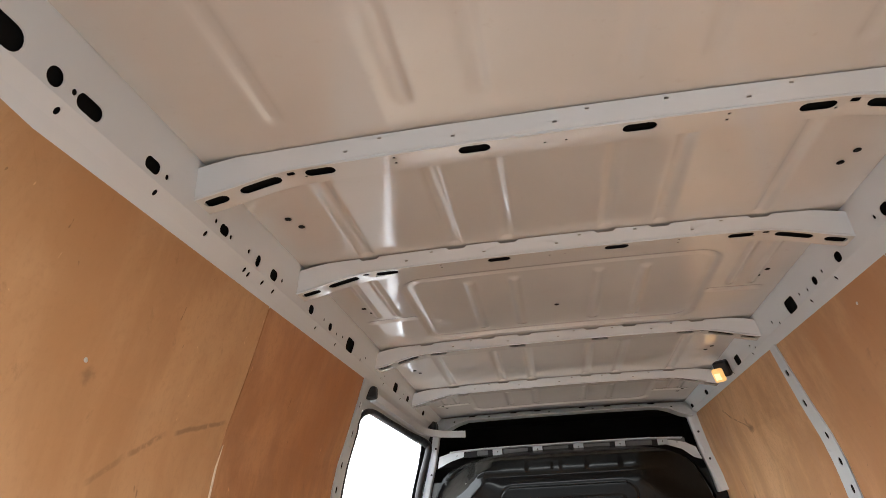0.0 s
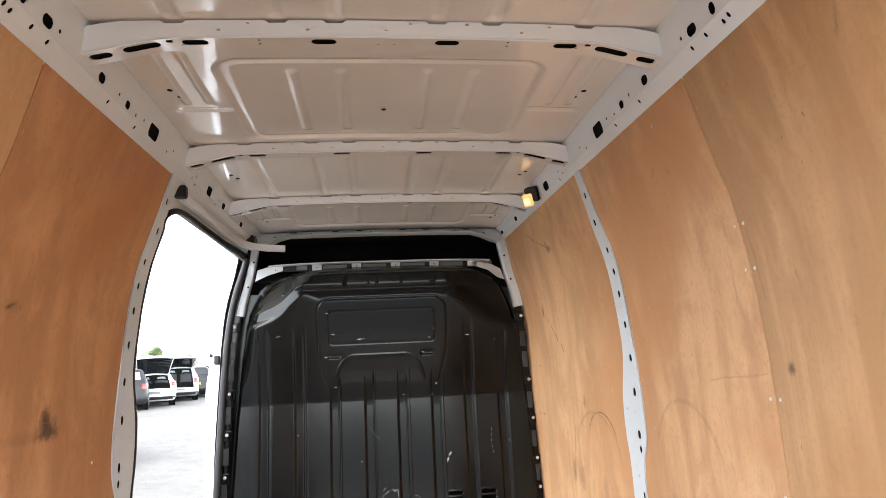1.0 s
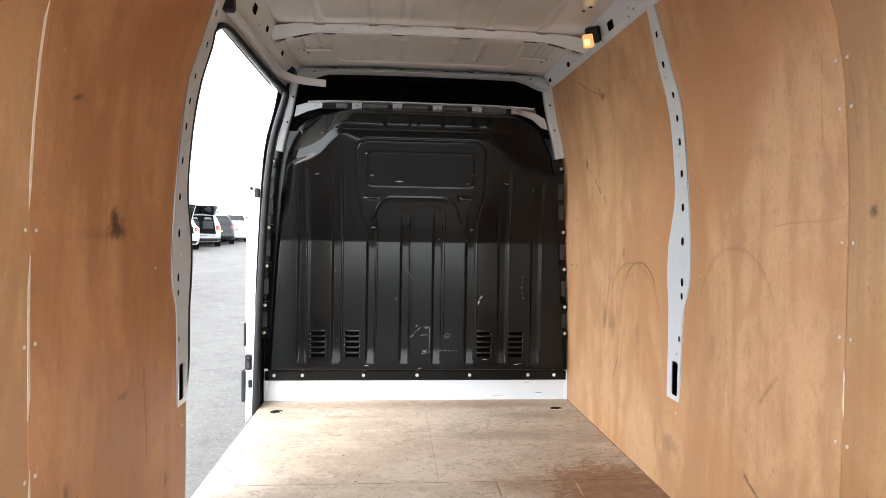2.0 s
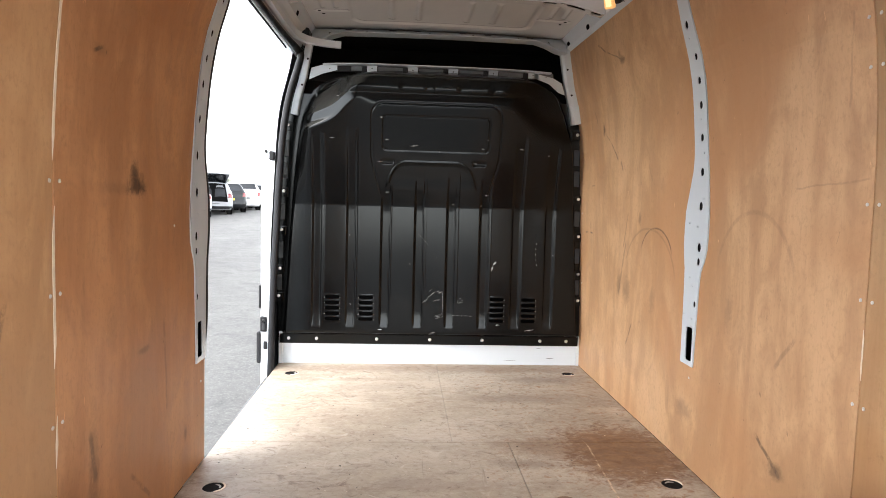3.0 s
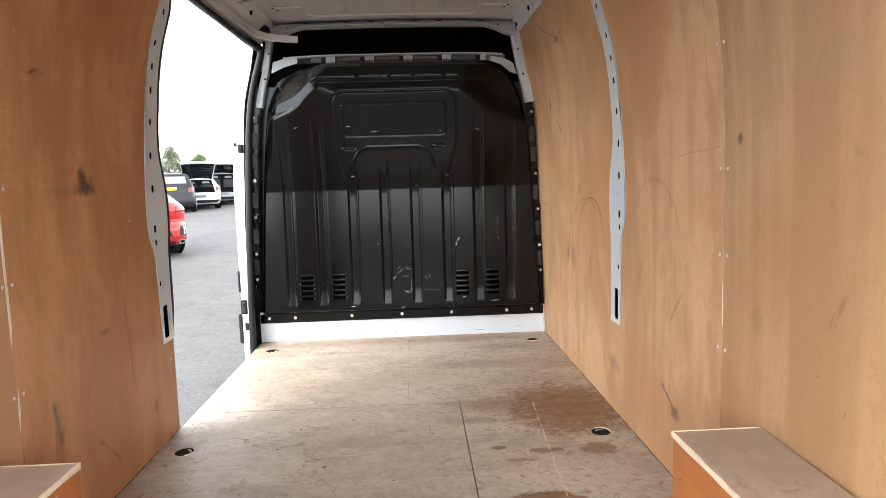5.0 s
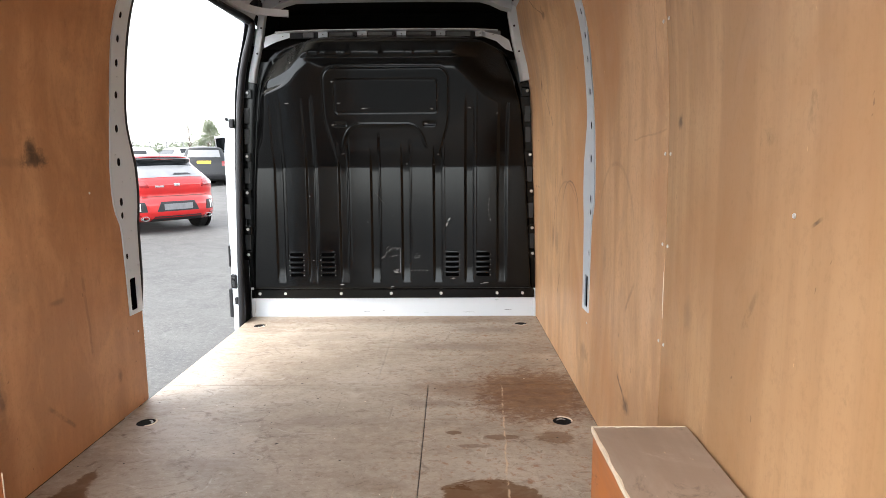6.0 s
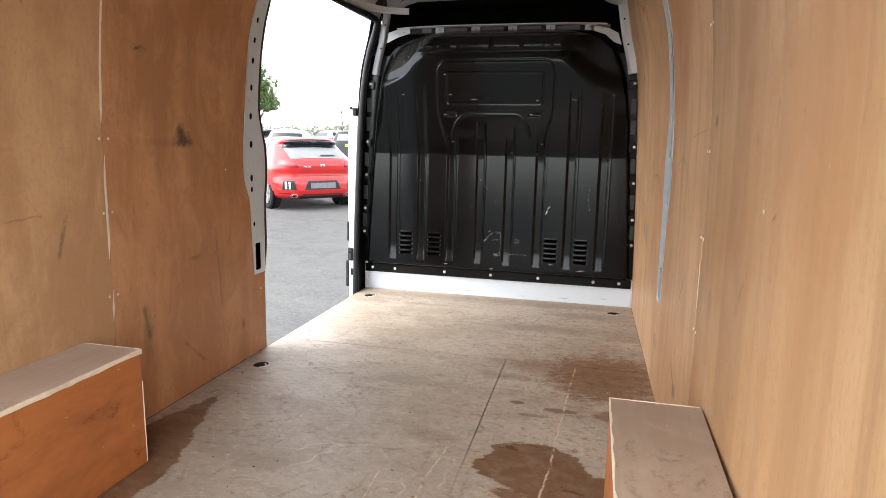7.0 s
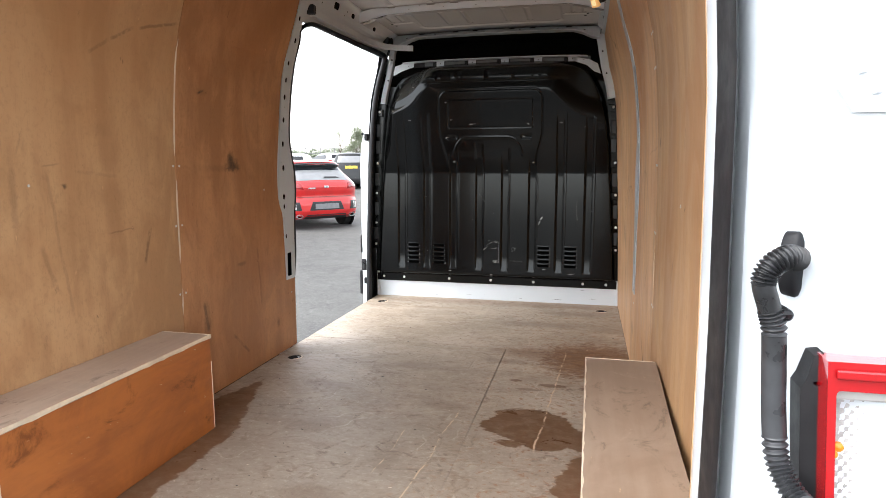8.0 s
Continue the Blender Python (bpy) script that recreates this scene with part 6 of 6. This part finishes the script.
def red_hatchback():
    t = thing("red_hatchback", (0, 0, 0), "bright red three-door hatchback with twin exhausts parked on tarmac", "car")
    zs = (0.235, 0.30, 0.40, 0.55, 0.66, 0.74, 0.82, 0.92, 1.00, 1.10, 1.20, 1.30, 1.37, 1.43, 1.465)
    half = (0.80, 0.87, 0.890, 0.900, 0.905, 0.905, 0.900, 0.885, 0.855, 0.795, 0.735, 0.68, 0.64, 0.56, 0.40)
    rear = (0.12, 0.03, 0.00, 0.005, 0.05, 0.055, 0.04, 0.035, 0.11, 0.25, 0.40, 0.52, 0.44, 0.52, 0.95)
    nose = (4.20, 4.28, 4.30, 4.29, 4.26, 4.20, 4.05, 3.60, 3.20, 2.95, 2.72, 2.48, 2.32, 2.10, 1.75)
    corner = (0.32, 0.38, 0.42, 0.44, 0.44, 0.44, 0.43, 0.42, 0.40, 0.36, 0.32, 0.28, 0.26, 0.22, 0.2)
    s = CarShape(zs, half, rear, nose, corner)
    paint = car_paint("bright_red_paint", (0.40, 0.009, 0.009))
    part("body", s.shell(0.235, 1.465, 64), paint, t, "bright red body", smooth=True, flat_angle=60)
    part("rear_window", s.rear_patch(-0.60, 0.60, 1.03, 1.27, 0.008, 20, 8, -0.02, 0.015), PALE_GLASS, t, "rear window with the sky's reflection in its pale colour", smooth=True)
    part("rear_window_band", s.rear_patch(-0.63, 0.63, 1.235, 1.385, 0.012, 20, 6, 0.14, 0.022), CAR_GLASS, t, "dark band under the spoiler", smooth=True)
    part("spoiler", s.rear_patch(-0.54, 0.54, 1.396, 1.412, 0.022, 20, 3, 0.08, 0.022), paint, t, "red roof spoiler", smooth=True)
    part("wiper", s.rear_patch(0.02, 0.40, 1.085, 1.115, 0.022, 6, 2, 0.3), BLACK_PLASTIC, t)
    for d in (-1, 1):
        a, b = sorted((d * 0.50, d * 0.882))
        part("tail_light", s.rear_patch(a, b, 0.855, 0.985, 0.012, 14, 6, 0.25, 0.02), LAMP_RED, t, "dark red tail light", smooth=True)
        a, b = sorted((d * 0.56, d * 0.80))
        lamp = part("bumper_vent", s.rear_patch(a, b, 0.42, 0.60, 0.008, 8, 4, 0.25), BLACK_PLASTIC, t, "black vent with bumper lights")
        for k in range(2):
            a, b = sorted((d * (0.665 + 0.06 * k), d * (0.695 + 0.06 * k)))
            part("bumper_light", s.rear_patch(a, b, 0.44, 0.58, 0.016, 2, 3), SCREW, lamp, "clear bumper light")
        pipe = bmesh.new()
        for i in range(24):
            for radius, y in ((0.066, 0.16), (0.066, 0.045), (0.054, 0.045), (0.054, 0.15)):
                a = 2 * math.pi * i / 24
                pipe.verts.new((d * 0.60 + radius * math.cos(a), y, 0.300 + 0.62 * radius * math.sin(a)))
        pipe.verts.ensure_lookup_table()
        for i in range(24):
            for j in range(3):
                pipe.faces.new([pipe.verts[k] for k in (4 * i + j, 4 * i + j + 1, (4 * i + j + 5) % 96, (4 * i + j + 4) % 96)])
        tip = part("exhaust", pipe, ALLOY, t, "chrome oval tailpipe")
        part("pipe_mouth", block((d * 0.60 - 0.05, 0.10, 0.275), (d * 0.60 + 0.05, 0.12, 0.325), 0.004), CAR_INSIDE, tip, "black pipe mouth")
        part("side_window", s.side_patch(d, 1.05, 2.9, 0.97, 1.32, 0.1, -0.75), CAR_GLASS, t, "dark side window")
        part("mirror", block((min(d * 0.90, d * 1.03), 2.75, 0.95), (max(d * 0.90, d * 1.03), 2.87, 1.08), 0.03), paint, t)
        part("reflector", s.rear_patch(*sorted((d * 0.66, d * 0.84)), 0.335, 0.36, 0.008, 4, 1), LAMP_RED, t)
    part("tailgate_crease", s.rear_patch(-0.62, 0.62, 0.690, 0.704, 0.004, 14, 1), SEAM_RED, t, "shadow line of the tailgate")
    part("badge", s.rear_patch(-0.05, 0.05, 0.885, 0.93, 0.014, 4, 2), ALLOY, t, "plain oval badge")
    part("badge_bar", s.rear_patch(-0.40, -0.24, 0.865, 0.895, 0.010, 2, 1), ALLOY, t, "plain bright bar")
    part("plate_recess", s.rear_patch(-0.40, 0.40, 0.42, 0.60, 0.005, 8, 4, 0.2), BLACK_PLASTIC, t, "dark plate recess")
    plate_bars(t, s, 0.502, PLATE_GREY, 0.27, False)
    part("diffuser", s.rear_patch(-0.50, 0.50, 0.238, 0.335, 0.012, 10, 3, 0.12), BLACK_PLASTIC, t, "black diffuser")
    part("trim_strip", s.rear_patch(-0.46, 0.46, 0.298, 0.312, 0.016, 10, 1), LAMP_RED, t, "red diffuser strip")
    arch_liner(t, 0.885, (0.80, 3.45))
    wheels(t, 0.895, (0.80, 3.45))
    part("antenna", lathe([(0.01, 1.42), (0.004, 1.52), (0.002, 1.53)], 8, "z", (0, 0.65, 0)), BLACK_PLASTIC, t)
    return t


SEAT_CLOTH = plain("seat_cloth", (0.030, 0.031, 0.034), 0.9, vary=0.3, scale=20, bump=0.2, gloss=0.2)


def estate_car(colour, label, height=1.50, open_boot=False, plate=PLATE_GREY, glass_mat=CAR_GLASS, lower=False, plate_z=0.68, lift=0.40):
    """A tall-backed car for the row of parked cars; its tailgate shut or raised."""
    t = thing("estate_car" if height < 1.6 else "tall_car", (0, 0, 0), label, "car", "parked cars")
    k = height / 1.50
    zs = (0.22, 0.30, 0.42, 0.60, 0.78, 0.90, 0.98, 1.10 * k, 1.25 * k, 1.38 * k, 1.46 * k, 1.50 * k)
    half = (0.80, 0.86, 0.88, 0.89, 0.89, 0.885, 0.87, 0.80, 0.73, 0.67, 0.60, 0.42)
    rear = (0.12, 0.03, 0.0, 0.02, 0.06, 0.07, 0.09, 0.16, 0.26, 0.34, 0.36, 0.6)
    nose = (4.4, 4.5, 4.52, 4.5, 4.42, 4.2, 3.7, 3.3, 2.95, 2.65, 2.35, 1.9)
    corner = (0.26, 0.28, 0.28, 0.28, 0.28, 0.27, 0.25, 0.2, 0.18, 0.16, 0.16, 0.2)
    s = CarShape(zs, half, rear, nose, corner)
    paint = car_paint("paint_" + ("light" if colour[0] > 0.4 else "dark"), colour, 0.5 if colour[0] > 0.1 else 0.25)
    part("body", s.shell(0.22, height, 40), paint, t, smooth=True, flat_angle=60)
    part("bumper", s.rear_patch(-0.84, 0.84, 0.28, 0.40 if open_boot else 0.50, 0.02, 12, 3), BLACK_PLASTIC if lower else paint, t)
    for d in (-1, 1):
        part("tail_light", s.rear_patch(*sorted((d * 0.66, d * 0.86)), 0.80, 0.99, 0.012, 5, 4), LAMP_RED, t)
        part("side_window", s.side_patch(d, 0.75, 3.1, 1.02, 1.34 * k, 0.15, -0.7), glass_mat, t)
    if open_boot:
        sill = 0.70 if lift > 0.5 else 0.60
        # Flat black patch stands in for the unlit inside of the boot.
        boot = part("boot_opening", s.rear_patch(-0.64, 0.64, sill, 1.36 * k, 0.014, 14, 26, 0.16, 0.02), CAR_INSIDE, t, "dark patch for the open boot's shade")
        for d in (-0.30, 0.30):
            part("seat_back", s.rear_patch(d - 0.24, d + 0.24, sill + 0.22, 1.13 * k, 0.020, 8, 8, 0.10, 0.03), SEAT_CLOTH, boot, "dark grey seat back")
            # Pale patch painted where daylight would show through the cabin.
            part("far_window", s.rear_patch(d - 0.17, d + 0.17, 1.20 * k, 1.29 * k, 0.020, 6, 4, 0.2, 0.01), PALE_GLASS, boot, "pale patch painted for daylight through the cabin")
        part("boot_lip", s.rear_patch(-0.70, 0.70, sill - 0.05, sill - 0.012, 0.030, 12, 2), paint, t, smooth=True)
        lid = bmesh.new()
        top = 1.44 * k
        rows = []
        for j in range(9):
            f = j / 8
            y, z = 0.40 - (1.05 - 0.55 * lift) * f, top + 0.04 + (lift + 0.22) * f - 0.22 * f * f
            rows.append([lid.verts.new(((2 * i / 8 - 1) * (0.60 + 0.10 * f), y, z - 0.03 * (2 * i / 8 - 1) ** 2)) for i in range(9)])
        for r, q in zip(rows, rows[1:]):
            for i in range(8):
                lid.faces.new((r[i], r[i + 1], q[i + 1], q[i]))
        geo = bmesh.ops.extrude_face_region(lid, geom=lid.faces[:])["geom"]
        for v in geo:
            if isinstance(v, bmesh.types.BMVert):
                v.co.z -= 0.07
        gate = part("tailgate", lid, paint, t, "raised tailgate", smooth=True, flat_angle=50)
        inner = grid(6, 6, lambda a, b: ((2 * a - 1) * (0.57 + 0.09 * b), 0.40 - (1.05 - 0.55 * lift) * (0.045 + b * 0.91), top - 0.060 + 0.02 + (lift + 0.22) * (0.045 + b * 0.91) - 0.22 * (0.045 + b * 0.91) ** 2 - 0.03 * (2 * a - 1) ** 2))
        part("tailgate_lining", inner, CAR_GLASS, gate, "dark tailgate glass and lining")
    else:
        part("rear_window", s.rear_patch(-0.62, 0.62, 1.10 * k, 1.37 * k, 0.010, 12, 6, 0.1), glass_mat, t, smooth=True)
    plate_bars(t, s, plate_z if not open_boot else 0.55, plate, 0.26, False)
    arch_liner(t, 0.885, (0.85, 3.55))
    wheels(t, 0.895, (0.85, 3.55))
    return t


def park(car, x, y, heading):
    """Stands a car with the middle of its rear at x, y; heading in degrees to the left of straight ahead."""
    car.matrix_basis = pose(x, y, ground_z(x, y), 0, 0, heading)


red_car = red_hatchback()
park(red_car, -4.73, 7.81, 50)
SILVER, WHITE_CAR, DARK = (0.30, 0.305, 0.315), (0.80, 0.80, 0.80), (0.010, 0.011, 0.012)
park(estate_car(DARK, "black four-by-four with a yellow plate, parked behind the red car", 1.56, False, PLATE_YELLOW, PALE_GLASS, True, 0.95), -9.35, 20.75, 18)
park(estate_car(WHITE_CAR, "white crossover parked beyond the red car", 1.56, False, PLATE_GREY), -11.1, 18.4, 20)
park(estate_car(WHITE_CAR, "white estate car with raised tailgate", 1.36, True, PLATE_GREY, CAR_GLASS, True, lift=0.66), -8.9, 22.75, 24)
park(estate_car(SILVER, "silver people carrier with raised tailgate and empty boot", 1.58, True, PLATE_GREY, CAR_GLASS, True), -8.8, 25.6, 22)
park(estate_car(DARK, "dark hatchback with a yellow plate", 1.48, False, PLATE_YELLOW), -8.75, 28.0, 22)
park(estate_car(WHITE_CAR, "white four-by-four with its boot shut", 1.60, False, PLATE_GREY), -8.7, 31.0, 22)
park(estate_car(SILVER, "silver car far along the row", 1.50, False, PLATE_GREY), -8.9, 34.2, 22)
park(estate_car(WHITE_CAR, "white car far along the row", 1.48, False, PLATE_GREY), -17.0, 38.0, 50)
park(estate_car(DARK, "dark car far across the tarmac", 1.48, False, PLATE_GREY), -20.5, 36.0, 50)


# ---- outside: trees, hedge and poles ----
BARK = plain("bark", (0.11, 0.085, 0.06), 0.9, vary=0.5, scale=8, bump=0.5)
LEAF_A = leaves("leaves_green", (0.045, 0.085, 0.022), (0.11, 0.16, 0.045))
# Paler green: the haze of distance is mixed into the leaf colour.
LEAF_FAR = leaves("leaves_hazy_green", (0.13, 0.16, 0.10), (0.24, 0.26, 0.19))
LEAF_B = leaves("leaves_grey_green", (0.06, 0.085, 0.04), (0.13, 0.15, 0.08))


def leaf_cloud(rng, clumps, count, size):
    verts, faces = [], []
    for c, r in clumps:
        for _ in range(count):
            d = Vector((rng.gauss(0, 1), rng.gauss(0, 1), rng.gauss(0, 1))).normalized() * r * rng.uniform(0.35, 1.0) ** 0.6
            p = Vector(c) + Vector((d.x, d.y, d.z * 0.8))
            u = Vector((rng.gauss(0, 1), rng.gauss(0, 1), rng.gauss(0, 1))).normalized()
            v = u.orthogonal().normalized()
            k = size * rng.uniform(0.6, 1.3)
            b = len(verts)
            verts += [p - u * k, p + v * k * 0.55, p + u * k, p - v * k * 0.55]
            faces.append((b, b + 1, b + 2, b + 3))
    me = bpy.data.meshes.new("crown")
    me.from_pydata([tuple(v) for v in verts], [], faces)
    return me


def tree(x, y, height, spread, seed, leaf, label, sparse=1.0):
    rng = random.Random(seed)
    t = thing("tree", (x, y, ground_z(x, y)), label, "tree", "trees beyond the car park")
    base = Vector((x, y, ground_z(x, y)))
    trunk = [base + Vector((rng.uniform(-0.1, 0.1) * k, rng.uniform(-0.1, 0.1) * k, height * 0.8 * k / 6)) for k in range(7)]
    bm = sweep(smooth_path(trunk, 3), ring_profile(1, 1, 8), up=(0, 1, 0), scale=lambda f: 0.022 * height * (1 - 0.85 * f))
    clumps = []
    for k in range(16):
        f = rng.uniform(0.3, 0.95)
        a = rng.uniform(0, 6.28)
        start = base + Vector((0, 0, height * 0.75 * f))
        reach = spread * (1.15 - f) * rng.uniform(0.6, 1.1)
        tip = start + Vector((math.cos(a) * reach, math.sin(a) * reach, height * 0.18 * rng.uniform(0.5, 1.3)))
        limb = sweep([start, start.lerp(tip, 0.5) + Vector((0, 0, 0.04 * height)), tip], ring_profile(1, 1, 5), up=(0.1, 0.2, 1), scale=lambda q: 0.007 * height * (1.1 - q))
        me = bpy.data.meshes.new("limb")
        limb.to_mesh(me)
        limb.free()
        bm.from_mesh(me)
        bpy.data.meshes.remove(me)
        clumps.append((tip, spread * rng.uniform(0.22, 0.42)))
        clumps.append((start.lerp(tip, 0.6) + Vector((rng.uniform(-0.3, 0.3), rng.uniform(-0.3, 0.3), 0.3)), spread * rng.uniform(0.18, 0.34)))
    clumps.append((base + Vector((0, 0, height * 0.92)), spread * 0.32))
    part("trunk", bm, BARK, t, "brown trunk and limbs", smooth=True)
    me = leaf_cloud(rng, clumps, int(260 * sparse), 0.0135 * height)
    me.materials.append(leaf)
    hang(new("crown", me), t)


def far_tree(azimuth, distance, top, spread, seed, leaf, label, sparse=1.0):
    a = radians(azimuth)
    x, y = 0.3 - distance * math.sin(a), -3.8 + distance * math.cos(a)
    tree(x, y, distance * math.tan(radians(top)) + 1.0 - ground_z(x, y), spread, seed, leaf, label, sparse)


far_tree(29.6, 46, 6.3, 1.9, 11, LEAF_A, "leafy green tree beyond the red car")
far_tree(31.6, 49, 5.6, 2.2, 12, LEAF_A, "leafy green tree beyond the red car")
far_tree(20.9, 70, 3.1, 2.1, 13, LEAF_B, "bushy pointed tree at the far edge", 0.8)
far_tree(22.6, 76, 3.0, 1.1, 14, LEAF_FAR, "slender thin-leaved tree at the far edge", 0.07)
far_tree(18.7, 66, 2.6, 1.3, 15, LEAF_A, "young green tree at the far edge", 0.8)
far_tree(19.6, 75, 1.9, 1.3, 16, LEAF_A, "young green tree at the far edge", 0.8)
far_tree(16.2, 95, 1.7, 1.9, 17, LEAF_B, "small pale tree at the far edge", 0.6)


def hedge():
    rng = random.Random(31)
    clumps = []
    for k in range(150):
        a = radians(-10 + 60 * k / 150)
        d = 112 + rng.uniform(-6, 10)
        x, y = -d * math.sin(a), -4 + d * math.cos(a)
        clumps.append(((x, y, ground_z(x, y) + rng.uniform(0.2, 1.3)), rng.uniform(0.9, 1.4)))
    me = leaf_cloud(rng, clumps, 110, 0.22)
    me.materials.append(LEAF_FAR)
    tagged(new("hedge", me), "long grey-green hedge round the car park", "hedge", kind="stuff")


hedge()


def fence():
    t = thing("fence", (-34, 78, ground_z(-34, 78)), "grey post fence along the far edge", "fence")
    first = part("post", block((-0.05, -0.05, 0), (0.05, 0.05, 2.1), 0.01, 1), PRIMER_GREY, t)
    p0, p1 = Vector((-52, 72, ground_z(-52, 72))), Vector((-14, 92, ground_z(-14, 92)))
    for k in range(22):
        again(first, Matrix.Translation(p0.lerp(p1, k / 21)), t)
    bpy.data.objects.remove(first)
    for z in (0.6, 1.2, 1.9):
        d = Vector((0, 0, z))
        part("rail", sweep([p0 + d, p1 + d], [(-0.02, -0.03), (0.02, -0.03), (0.02, 0.03), (-0.02, 0.03)]), PRIMER_GREY, t)


fence()
